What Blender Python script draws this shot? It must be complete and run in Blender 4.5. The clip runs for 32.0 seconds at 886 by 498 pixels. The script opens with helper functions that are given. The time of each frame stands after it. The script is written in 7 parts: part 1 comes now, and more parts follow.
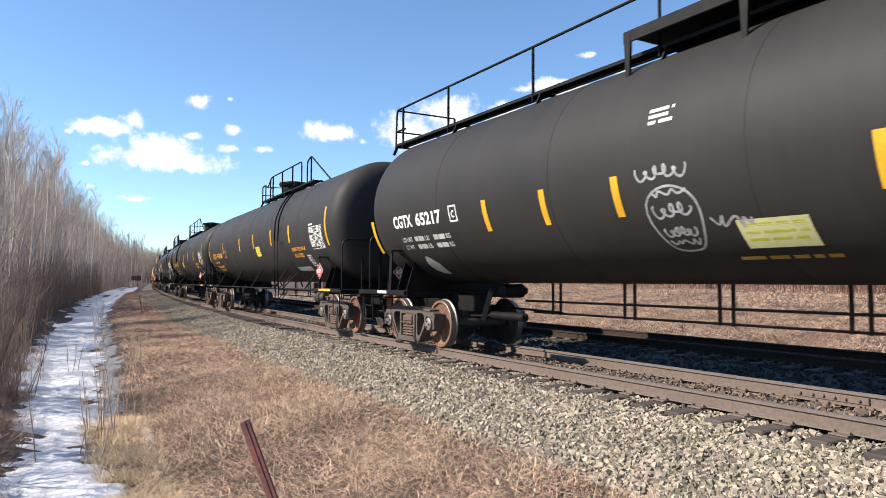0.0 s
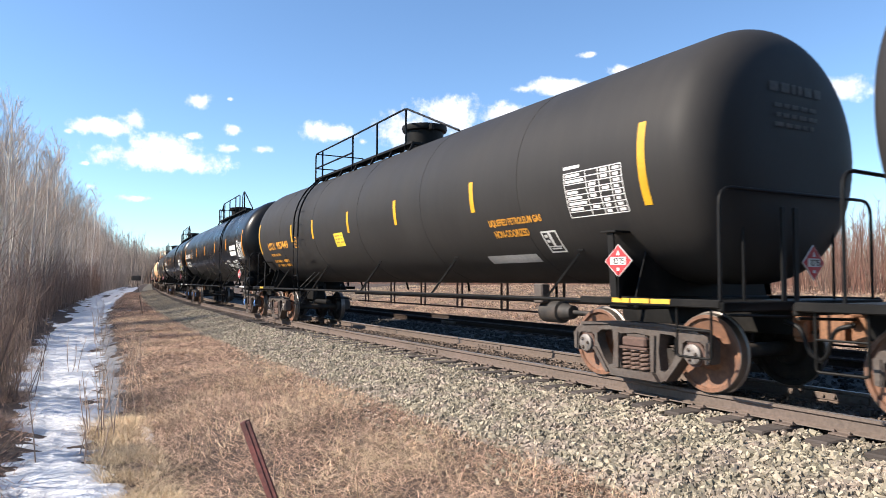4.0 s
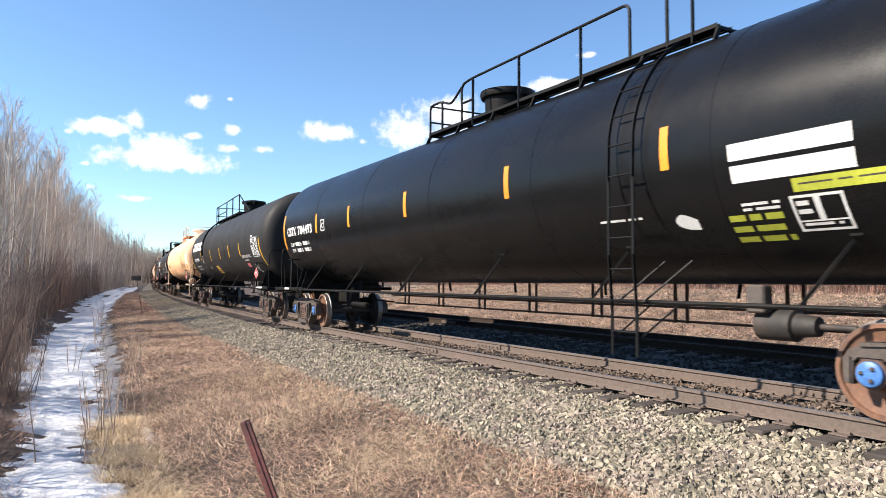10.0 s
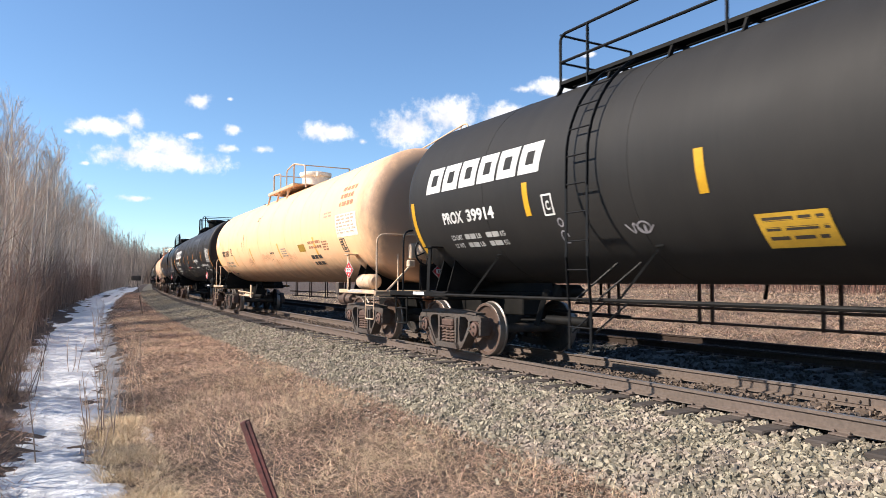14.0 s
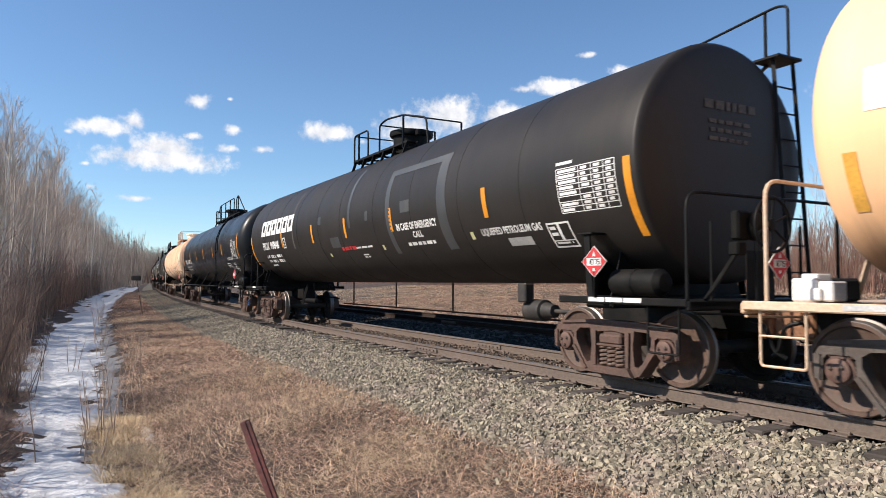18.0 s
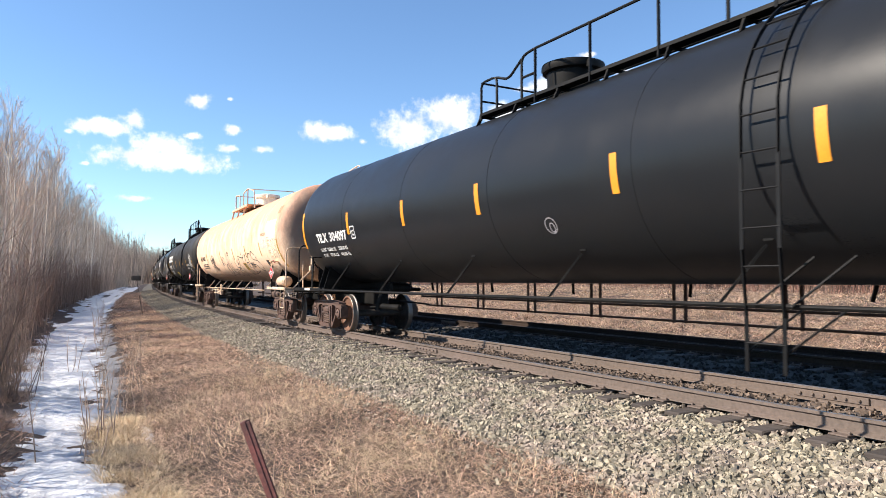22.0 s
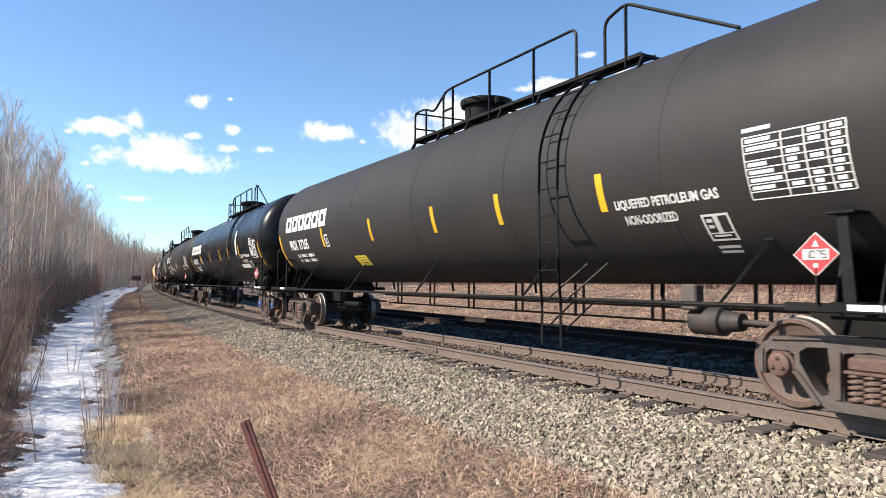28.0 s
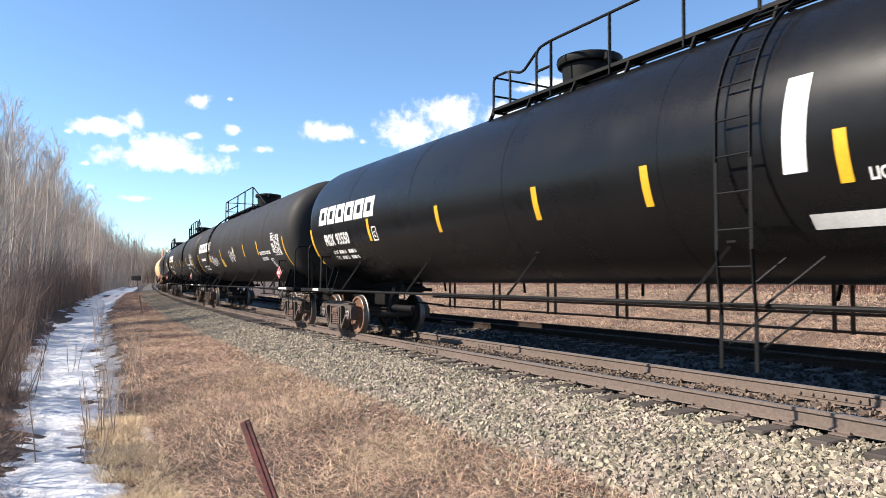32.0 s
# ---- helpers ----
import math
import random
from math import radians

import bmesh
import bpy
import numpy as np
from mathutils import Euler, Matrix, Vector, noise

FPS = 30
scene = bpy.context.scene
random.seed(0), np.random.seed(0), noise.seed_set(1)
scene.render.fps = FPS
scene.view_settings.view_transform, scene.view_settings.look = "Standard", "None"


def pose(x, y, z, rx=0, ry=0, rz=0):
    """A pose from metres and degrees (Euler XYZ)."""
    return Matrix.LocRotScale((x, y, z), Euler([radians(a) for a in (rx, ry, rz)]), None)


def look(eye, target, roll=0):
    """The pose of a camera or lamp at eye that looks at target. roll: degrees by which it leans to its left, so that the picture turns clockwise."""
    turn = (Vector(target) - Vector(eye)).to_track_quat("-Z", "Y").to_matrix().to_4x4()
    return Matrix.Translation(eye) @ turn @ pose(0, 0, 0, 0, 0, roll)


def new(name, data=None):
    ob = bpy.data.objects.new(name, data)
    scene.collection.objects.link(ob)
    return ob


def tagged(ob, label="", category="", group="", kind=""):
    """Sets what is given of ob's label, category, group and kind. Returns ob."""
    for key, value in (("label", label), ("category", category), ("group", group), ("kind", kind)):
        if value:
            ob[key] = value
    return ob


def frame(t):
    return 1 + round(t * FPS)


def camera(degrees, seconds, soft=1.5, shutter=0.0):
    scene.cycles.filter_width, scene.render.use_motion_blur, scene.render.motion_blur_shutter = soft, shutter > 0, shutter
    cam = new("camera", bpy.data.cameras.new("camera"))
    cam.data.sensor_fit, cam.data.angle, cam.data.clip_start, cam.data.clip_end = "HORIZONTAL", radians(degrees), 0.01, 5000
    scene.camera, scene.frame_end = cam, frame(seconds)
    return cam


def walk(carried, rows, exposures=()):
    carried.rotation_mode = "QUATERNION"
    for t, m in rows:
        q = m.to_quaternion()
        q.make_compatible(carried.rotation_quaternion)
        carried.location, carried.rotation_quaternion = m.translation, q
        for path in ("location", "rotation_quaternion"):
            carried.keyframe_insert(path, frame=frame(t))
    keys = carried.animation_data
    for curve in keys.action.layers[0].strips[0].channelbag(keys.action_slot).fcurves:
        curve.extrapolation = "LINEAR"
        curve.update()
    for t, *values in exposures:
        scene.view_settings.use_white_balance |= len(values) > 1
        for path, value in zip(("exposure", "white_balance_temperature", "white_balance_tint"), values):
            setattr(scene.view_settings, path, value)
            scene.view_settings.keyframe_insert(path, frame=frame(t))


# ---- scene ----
# ---- the line of the track, the camera, the train's run ----
KNOT_S = (-250, -130, -90, -60, -30, 0, 30, 110, 150)
KNOT_K = (0.000023, 0.000057, 0.000126, 0.000187, 0.000453, 0.001169, 0.002355, 0.002355, 0.0)
STEP = 0.5


def lay_line():
    """Arc length, heading, x and y of the track's centre line."""
    def run(s):
        d = s[1] - s[0]
        k = np.interp(s + d / 2, KNOT_S, KNOT_K)
        mid = -1.12817 + np.cumsum(k * d) - k * d / 2
        th = -1.12817 + np.concatenate([[0], np.cumsum(k * d)[:-1]])
        x = -16.621 + np.concatenate([[0], np.cumsum(np.cos(mid) * d)[:-1]])
        y = 47.529 + np.concatenate([[0], np.cumsum(np.sin(mid) * d)[:-1]])
        return s, th, x, y
    back, fore = run(np.arange(0, -520, -STEP)), run(np.arange(0, 420, STEP))
    return [np.concatenate([b[::-1], f[1:]]) for b, f in zip(back, fore)]


LINE_S, LINE_TH, LINE_X, LINE_Y = lay_line()


def on_line(s, l=0.0):
    """Place at arc length s, l metres to the near side of the centre line, and the heading."""
    th = np.interp(s, LINE_S, LINE_TH)
    return np.interp(s, LINE_S, LINE_X) + l * np.sin(th), np.interp(s, LINE_S, LINE_Y) - l * np.cos(th), th


def gone(t):
    """Metres run by the train since the start."""
    u = (t - 16) / 16
    return 111.8534 + 111.3619 * u - 7.7792 * u ** 2 - 1.3285 * u ** 3 - 0.3025 * u ** 4 - 0.1348 * u ** 5


BASE_STOPS = 1.3
EYE = (0, 0, 1.2807)
cam = camera(65.28, 32.0, soft=0.75, shutter=0.12)
VIEW = look(EYE, (0, 100, 1.2807 + 4.662), 0.134)
walk(cam, [(0.0, VIEW), (32.0, VIEW)],
     [(t, BASE_STOPS + e) for t, e in ((0, -0.08), (2.5, 0.0), (6, 0.0), (13, 0.0), (14, -0.27), (15, -0.8), (16.5, -1.4), (17.3, -1.3), (18.2, -0.33), (19, -0.17), (22, -0.06), (23.3, -0.3), (24, -0.7),
                                       (24.6, -1.15), (25.5, -1.4), (26.6, -1.35), (27.5, -0.16), (28.2, -0.08), (30, -0.12), (32, 0.0))])

# ---- world, sun ----
SUN_WAY = Vector((0.985, 0.185, -0.74)).normalized()
world = bpy.data.worlds.new("world")
scene.world = world
world.use_nodes = True


def cloud_sky(nt):
    """Clear blue sky with a few fair-weather clouds low over the horizon."""
    N, L = nt.nodes, nt.links
    N.clear()
    sky = N.new("ShaderNodeTexSky")
    sky.sky_type, sky.sun_disc = "NISHITA", False
    sky.sun_elevation, sky.sun_rotation = math.asin(-SUN_WAY.z), math.atan2(-SUN_WAY.x, -SUN_WAY.y)
    sky.air_density, sky.dust_density, sky.ozone_density = 0.9, 0.0, 2.2
    tc = N.new("ShaderNodeTexCoord")
    warp = N.new("ShaderNodeTexNoise")
    warp.inputs["Scale"].default_value, warp.inputs["Detail"].default_value, warp.inputs["Roughness"].default_value = 30, 8, 0.62
    L.new(tc.outputs["Generated"], warp.inputs["Vector"])
    sep = N.new("ShaderNodeSeparateXYZ")
    L.new(tc.outputs["Generated"], sep.inputs[0])

    def op(kind, a, b=0.0, clamp=False):
        n = N.new("ShaderNodeMath")
        n.operation, n.use_clamp = kind, clamp
        for i, q in enumerate((a, b)):
            if isinstance(q, (int, float)):
                n.inputs[i].default_value = q
            else:
                L.new(q, n.inputs[i])
        return n.outputs[0]
    az = op("ARCTAN2", sep.outputs[0], sep.outputs[1])
    el = op("ARCSINE", sep.outputs[2])
    total = None
    # azimuth, elevation, half width, half height in degrees
    for a, e, w, h in ((-22.4, 9.3, 4.9, 0.85), (-22.0, 10.2, 2.6, 0.95), (-26.3, 11.4, 2.2, 0.6), (-24.3, 12.0, 1.15, 0.85), (-28.7, 10.8, 0.58, 0.29), (-20.1, 11.2, 0.99, 0.4), (-17.5, 10.4, 0.94, 0.45),
                       (-19.7, 13.9, 1.24, 0.7), (-17.3, 14.2, 0.34, 0.22), (-17.2, 11.9, 0.94, 0.54), (-14.8, 10.5, 1.05, 0.41), (-9.6, 12.1, 2.28, 0.78), (-3, 12.4, 2.71, 1.59),
                       (0.5, 13.5, 2.81, 1.59), (4.9, 13.7, 2.14, 0.84), (6.6, 15.6, 1.02, 0.37), (9.3, 15.7, 2.51, 0.65), (12, 18, 0.99, 0.32), (14.7, 16.7, 1.14, 0.5),
                       (-24.2, 6.2, 1.56, 0.34), (-27.6, 8.6, 0.59, 0.25), (-27.2, 6.9, 0.59, 0.37), (-6.7, 11.4, 0.65, 0.37), (30.3, 13.8, 2.09, 0.81), (40, 17, 4, 1.2), (-48, 14, 6, 1.5),
                       (70, 15, 7, 1.8), (110, 13, 6, 1.4), (-95, 16, 7, 1.5), (160, 14, 8, 1.8)):
        dx = op("DIVIDE", op("SUBTRACT", az, radians(a)), radians(w))
        dy = op("DIVIDE", op("SUBTRACT", el, radians(e)), radians(h))
        d = op("SUBTRACT", 1.28 if w > 2 else 1.0 if w > 0.9 else 0.8, op("SQRT", op("ADD", op("MULTIPLY", dx, dx), op("MULTIPLY", dy, dy))))
        total = d if total is None else op("MAXIMUM", total, d)
    fray = N.new("ShaderNodeTexNoise")
    fray.inputs["Scale"].default_value, fray.inputs["Detail"].default_value, fray.inputs["Roughness"].default_value = 75, 6, 0.6
    L.new(tc.outputs["Generated"], fray.inputs["Vector"])
    dens = op("ADD", total, op("MULTIPLY", op("SUBTRACT", warp.outputs["Fac"], 0.5), 1.8))
    dens = op("ADD", dens, op("MULTIPLY", op("SUBTRACT", fray.outputs["Fac"], 0.5), 1.3))
    mask = N.new("ShaderNodeMapRange")
    mask.interpolation_type = "SMOOTHSTEP"
    mask.inputs["From Min"].default_value, mask.inputs["From Max"].default_value = 0.05, 0.95
    L.new(dens, mask.inputs["Value"])
    fac = op("MULTIPLY", mask.outputs[0], 0.93)
    mix = N.new("ShaderNodeMix")
    mix.data_type = "RGBA"
    L.new(fac, mix.inputs[0])
    tint = N.new("ShaderNodeMix")
    tint.data_type, tint.blend_type = "RGBA", "MULTIPLY"
    tint.inputs[0].default_value = 1.0
    tint.inputs[7].default_value = (0.85, 0.98, 1.08, 1)
    L.new(sky.outputs[0], tint.inputs[6])
    L.new(tint.outputs[2], mix.inputs[6])
    puff = N.new("ShaderNodeMix")
    puff.data_type = "RGBA"
    puff.inputs[6].default_value, puff.inputs[7].default_value = (5.5, 5.55, 5.9, 1), (7.6, 7.5, 7.6, 1)
    shade = N.new("ShaderNodeMapRange")
    shade.inputs["From Min"].default_value, shade.inputs["From Max"].default_value = 0.4, 0.62
    L.new(warp.outputs["Fac"], shade.inputs["Value"])
    L.new(shade.outputs[0], puff.inputs[0])
    L.new(puff.outputs[2], mix.inputs[7])
    bg = N.new("ShaderNodeBackground")
    bg.inputs["Strength"].default_value = 0.0845
    L.new(mix.outputs[2], bg.inputs[0])
    out = N.new("ShaderNodeOutputWorld")
    L.new(bg.outputs[0], out.inputs[0])


cloud_sky(world.node_tree)
sun = new("sun", bpy.data.lights.new("sun", "SUN"))
sun.data.energy, sun.data.angle, sun.data.color = 4.05, radians(0.53), (1.0, 0.90, 0.78)
sun.matrix_world = look((-60, 6, 40), Vector((-60, 6, 40)) + SUN_WAY)


# ---- materials ----
def material(name, base, rough=0.6, metal=0.0, grain=20.0, amount=0.25, bump=0.0, second=None, big=1.2, bigamt=0.25, coords="Object", stretch=(1, 1, 1), vary=0.0, island=0.0, spec=0.5):
    """A surface with variation at two scales, a second colour in patches, relief, and an own tone for each object or island."""
    m = bpy.data.materials.new(name)
    m.use_nodes = True
    N, L = m.node_tree.nodes, m.node_tree.links
    b = N["Principled BSDF"]
    b.inputs["Metallic"].default_value = metal
    b.inputs["Specular IOR Level"].default_value = spec
    tc = N.new("ShaderNodeTexCoord")
    mp = N.new("ShaderNodeMapping")
    mp.inputs["Scale"].default_value = stretch
    L.new(tc.outputs[coords], mp.inputs[0])

    def noise_of(scale, detail):
        n = N.new("ShaderNodeTexNoise")
        n.inputs["Scale"].default_value, n.inputs["Detail"].default_value, n.inputs["Roughness"].default_value = scale, detail, 0.6
        L.new(mp.outputs[0], n.inputs["Vector"])
        return n.outputs["Fac"]

    def mixed(kind, f, a, c):
        n = N.new("ShaderNodeMix")
        n.data_type, n.blend_type = "RGBA", kind
        for i, q in ((0, f), (6, a), (7, c)):
            if isinstance(q, (float, int)):
                n.inputs[i].default_value = q
            elif isinstance(q, tuple):
                n.inputs[i].default_value = (*q, 1)
            else:
                L.new(q, n.inputs[i])
        return n.outputs[2]

    def ranged(v, a, c, lo, hi):
        n = N.new("ShaderNodeMapRange")
        n.inputs[1].default_value, n.inputs[2].default_value, n.inputs[3].default_value, n.inputs[4].default_value = a, c, lo, hi
        L.new(v, n.inputs[0])
        return n.outputs[0]
    fine, wide = noise_of(grain, 5), noise_of(big, 4)
    col = base
    if second:
        col = mixed("MIX", ranged(wide, 0.42, 0.62, 0.0, 1.0), base, second)
    g = ranged(fine, 0.3, 0.7, 1 - amount, 1 + amount)
    w = ranged(wide, 0.3, 0.7, 1 - bigamt, 1 + bigamt)
    comb = N.new("ShaderNodeMath")
    comb.operation = "MULTIPLY"
    L.new(g, comb.inputs[0])
    L.new(w, comb.inputs[1])
    tone = comb.outputs[0]
    for on, node, key in ((vary, "ShaderNodeObjectInfo", "Random"), (island, "ShaderNodeNewGeometry", "Random Per Island")):
        if on:
            i = N.new(node)
            r = ranged(i.outputs[key], 0, 1, 1 - on, 1 + on)
            k = N.new("ShaderNodeMath")
            k.operation = "MULTIPLY"
            L.new(tone, k.inputs[0])
            L.new(r, k.inputs[1])
            tone = k.outputs[0]
    rgb = N.new("ShaderNodeCombineColor")
    for i in range(3):
        L.new(tone, rgb.inputs[i])
    L.new(mixed("MULTIPLY", 1.0, col, rgb.outputs[0]), b.inputs["Base Color"])
    L.new(ranged(fine, 0.3, 0.7, max(0.03, rough - 0.08), min(1, rough + 0.08)), b.inputs["Roughness"])
    if bump:
        bp = N.new("ShaderNodeBump")
        bp.inputs["Strength"].default_value, bp.inputs["Distance"].default_value = 1.0, bump
        L.new(fine, bp.inputs["Height"])
        L.new(bp.outputs[0], b.inputs["Normal"])
    return m


def tank_paint(name, base, rough, dirt, streak=0.35, upper=None, belly=None, spec=0.5, dents=0.25, grime_shade=None):
    """Tank paint with rain streaks down the sides, road dust, and, on the old cars, rust spreading from the top."""
    m = bpy.data.materials.new(name)
    m.use_nodes = True
    N, L = m.node_tree.nodes, m.node_tree.links
    b = N["Principled BSDF"]
    b.inputs["Specular IOR Level"].default_value = spec
    tc = N.new("ShaderNodeTexCoord")

    def tex(scale, stretch, detail=5, rgh=0.6):
        mp = N.new("ShaderNodeMapping")
        mp.inputs["Scale"].default_value = stretch
        L.new(tc.outputs["Object"], mp.inputs[0])
        n = N.new("ShaderNodeTexNoise")
        n.inputs["Scale"].default_value, n.inputs["Detail"].default_value, n.inputs["Roughness"].default_value = scale, detail, rgh
        L.new(mp.outputs[0], n.inputs["Vector"])
        return n.outputs["Fac"]

    def ranged(v, a, c, lo, hi):
        n = N.new("ShaderNodeMapRange")
        n.inputs[1].default_value, n.inputs[2].default_value, n.inputs[3].default_value, n.inputs[4].default_value = a, c, lo, hi
        L.new(v, n.inputs[0])
        return n.outputs[0]

    def mixed(f, a, c):
        n = N.new("ShaderNodeMix")
        n.data_type = "RGBA"
        for i, q in ((0, f), (6, a), (7, c)):
            if isinstance(q, (float, int)):
                n.inputs[i].default_value = q
            elif isinstance(q, tuple):
                n.inputs[i].default_value = (*q, 1)
            else:
                L.new(q, n.inputs[i])
        return n.outputs[2]
    streaks = tex(3.4, (1.0, 0.10, 0.10), 7, 0.75)
    clouds = tex(0.7, (1, 1, 1), 5)
    fine = tex(60, (1, 1, 1), 3)
    col = mixed(ranged(streaks, 0.45, 0.75, 0.0, streak), base, dirt)
    col = mixed(ranged(clouds, 0.35, 0.7, 0.0, streak * 0.8), col, dirt)
    if upper or belly:
        sep = N.new("ShaderNodeSeparateXYZ")
        L.new(tc.outputs["Object"], sep.inputs[0])
        add = N.new("ShaderNodeMath")
        add.operation = "ADD"
        L.new(sep.outputs[2], add.inputs[0])
        both = N.new("ShaderNodeMath")
        both.operation = "ADD"
        L.new(ranged(streaks, 0.3, 0.7, -0.22, 0.22), both.inputs[0])
        L.new(ranged(tex(1.5, (1, 1, 0.45), 7, 0.7), 0.3, 0.7, -0.8, 0.8), both.inputs[1])
        L.new(both.outputs[0], add.inputs[1])
        if upper:
            col = mixed(ranged(add.outputs[0], 2.25, 3.5, 0.0, 0.88), col, upper)
        # belly colour mixes brown dirt with painted shade under the tank
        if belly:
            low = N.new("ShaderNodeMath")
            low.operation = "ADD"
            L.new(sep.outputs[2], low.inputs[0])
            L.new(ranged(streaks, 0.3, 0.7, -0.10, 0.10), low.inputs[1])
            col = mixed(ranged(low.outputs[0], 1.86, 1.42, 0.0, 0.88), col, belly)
    # sooty fore head, with the shade on it painted in as well
    if grime_shade:
        ends = N.new("ShaderNodeSeparateXYZ")
        L.new(tc.outputs["Object"], ends.inputs[0])
        out = N.new("ShaderNodeMath")
        out.operation = "ADD"
        L.new(ends.outputs[0], out.inputs[0])
        L.new(ranged(tex(1.8, (1, 1, 0.5), 6, 0.7), 0.3, 0.7, -0.35, 0.35), out.inputs[1])
        col = mixed(ranged(out.outputs[0], 8.55, 9.3, 0.0, 0.8), col, grime_shade)
    L.new(col, b.inputs["Base Color"])
    r = N.new("ShaderNodeMath")
    r.operation = "ADD"
    L.new(ranged(clouds, 0.3, 0.7, rough - 0.06, rough + 0.08), r.inputs[0])
    L.new(ranged(fine, 0.3, 0.7, -0.03, 0.03), r.inputs[1])
    L.new(r.outputs[0], b.inputs["Roughness"])
    bp = N.new("ShaderNodeBump")
    bp.inputs["Strength"].default_value, bp.inputs["Distance"].default_value = dents, 0.012
    L.new(tex(1.6, (1, 1, 1), 3), bp.inputs["Height"])
    L.new(bp.outputs[0], b.inputs["Normal"])
    return m


P_GREY = tank_paint("faded_grey_black_paint", (0.023, 0.0218, 0.0212), 0.58, (0.036, 0.0335, 0.0312), 0.5, None, None, 0.17)
P_GREY2 = tank_paint("dusty_grey_black_paint", (0.0265, 0.0248, 0.024), 0.58, (0.041, 0.0378, 0.035), 0.5, None, None, 0.17)
P_GLOSS = tank_paint("glossy_black_paint", (0.0062, 0.0062, 0.0068), 0.3, (0.0115, 0.0108, 0.0102), 0.22, None, None, 0.2, 0.10)
P_BLUE = tank_paint("satin_blue_black_paint", (0.0135, 0.0148, 0.017), 0.34, (0.019, 0.0182, 0.0178), 0.25, None, None, 0.2, 0.12)
P_BROWN = tank_paint("weathered_brown_black_paint", (0.019, 0.0166, 0.0152), 0.5, (0.036, 0.029, 0.0248), 0.5, None, None, 0.26)
P_TAN = tank_paint("faded_salmon_tan_paint", (0.98, 0.60, 0.33), 0.6, (0.93, 0.49, 0.245), 0.45, None, (0.22, 0.13, 0.08), grime_shade=(0.30, 0.19, 0.13))
P_RUST = tank_paint("rusted_cream_paint", (0.96, 0.70, 0.50), 0.65, (0.86, 0.51, 0.32), 0.6, (0.72, 0.33, 0.18), (0.24, 0.16, 0.11), grime_shade=(0.17, 0.115, 0.085))
FRAME_BLACK = material("dusty_black_steel", (0.006, 0.0058, 0.0056), 0.6, 0, 30, 0.3, 0, (0.0115, 0.0104, 0.0094), 2.0, 0.2, spec=0.15)
FRAME_CREAM = material("cream_painted_steel", (0.66, 0.50, 0.36), 0.55, 0, 30, 0.2, 0, (0.5, 0.33, 0.2), 2.0, 0.2)
RAIL_BLACK = material("black_railing_paint", (0.008, 0.008, 0.0084), 0.5, 0, 40, 0.2, spec=0.15)
CAST = material("dusty_cast_steel", (0.0912, 0.0745, 0.0638), 0.7, 0.1, 35, 0.3, 0.003, (0.057, 0.0418, 0.0342), 3.0, 0.3)
CAST_RED = material("red_brown_cast_steel", (0.114, 0.0646, 0.0494), 0.7, 0.1, 35, 0.3, 0.003, (0.0684, 0.0418, 0.0319), 3.0, 0.3)
WHEEL_RUST = material("orange_rusted_wheel", (0.1976, 0.095, 0.0547), 0.75, 0.0, 18, 0.3, 0.002, (0.0988, 0.0532, 0.0365), 2.5, 0.3)
WHEEL_DARK = material("brown_wheel", (0.0988, 0.0593, 0.0426), 0.7, 0.0, 18, 0.3, 0.002, (0.076, 0.0456, 0.0342), 2.5, 0.3)
GREASE = material("greasy_black_wheel_back", (0.022, 0.019, 0.017), 0.7, 0, 20, 0.4, 0.002, (0.04, 0.03, 0.024), 3.0, 0.3)
TREAD = material("worn_bright_steel", (0.20, 0.175, 0.155), 0.45, 0.7, 60, 0.15)
SPRING = material("brown_spring_steel", (0.1672, 0.1102, 0.0874), 0.55, 0.2, 40, 0.3)
CAP_BLUE = material("blue_bearing_cap", (0.0684, 0.19, 0.4712), 0.45, 0, 25, 0.3)
CAP_BROWN = material("rust_brown_bearing_cap", (0.125, 0.07, 0.054), 0.7, 0.1, 25, 0.3)
AMBER_STRIP = material("faded_amber_strip", (0.78, 0.40, 0.07), 0.55, 0, 30, 0.15)
CAP_GREY = material("grey_bearing_cap", (0.2128, 0.19, 0.1748), 0.55, 0.3, 25, 0.3)
WHITE = material("white_stencil_paint", (0.6708, 0.6622, 0.6364), 0.6, 0, 40, 0.10)
GREYWHITE = material("dulled_white_stencil", (0.418, 0.4104, 0.3952), 0.6, 0, 40, 0.2)
DIMWHITE = material("worn_stencil_and_glint", (0.0646, 0.0593, 0.0532), 0.7, 0, 25, 0.4)
ORANGE = material("orange_stencil_paint", (0.608, 0.2736, 0.0266), 0.6, 0, 40, 0.10)
DARKINK = material("dark_stencil_paint", (0.0532, 0.0418, 0.0342), 0.7, 0, 40, 0.2)
YELLOW = material("yellow_reflective_strip", (0.5928, 0.3192, 0.0152), 0.45, 0, 30, 0.10)
ORANGE_STRIP = material("orange_reflective_strip", (0.6536, 0.2508, 0.0152), 0.45, 0, 30, 0.10)
OLD_STRIP = material("dull_ochre_strip", (0.3952, 0.228, 0.0304), 0.55, 0, 30, 0.2)
PLACARD_Y = material("yellow_placard", (0.608, 0.5016, 0.0456), 0.5, 0, 30, 0.1)
PLACARD_O = material("amber_placard", (0.608, 0.3572, 0.038), 0.5, 0, 30, 0.1)
PLACARD_P = material("pale_yellow_placard", (0.532, 0.5168, 0.2584), 0.5, 0, 30, 0.1)
PLACARD_R = material("red_placard", (0.4712, 0.0266, 0.0304), 0.5, 0, 30, 0.1)
PLACARD_K = material("pink_red_label", (0.5472, 0.152, 0.152), 0.5, 0, 30, 0.15)
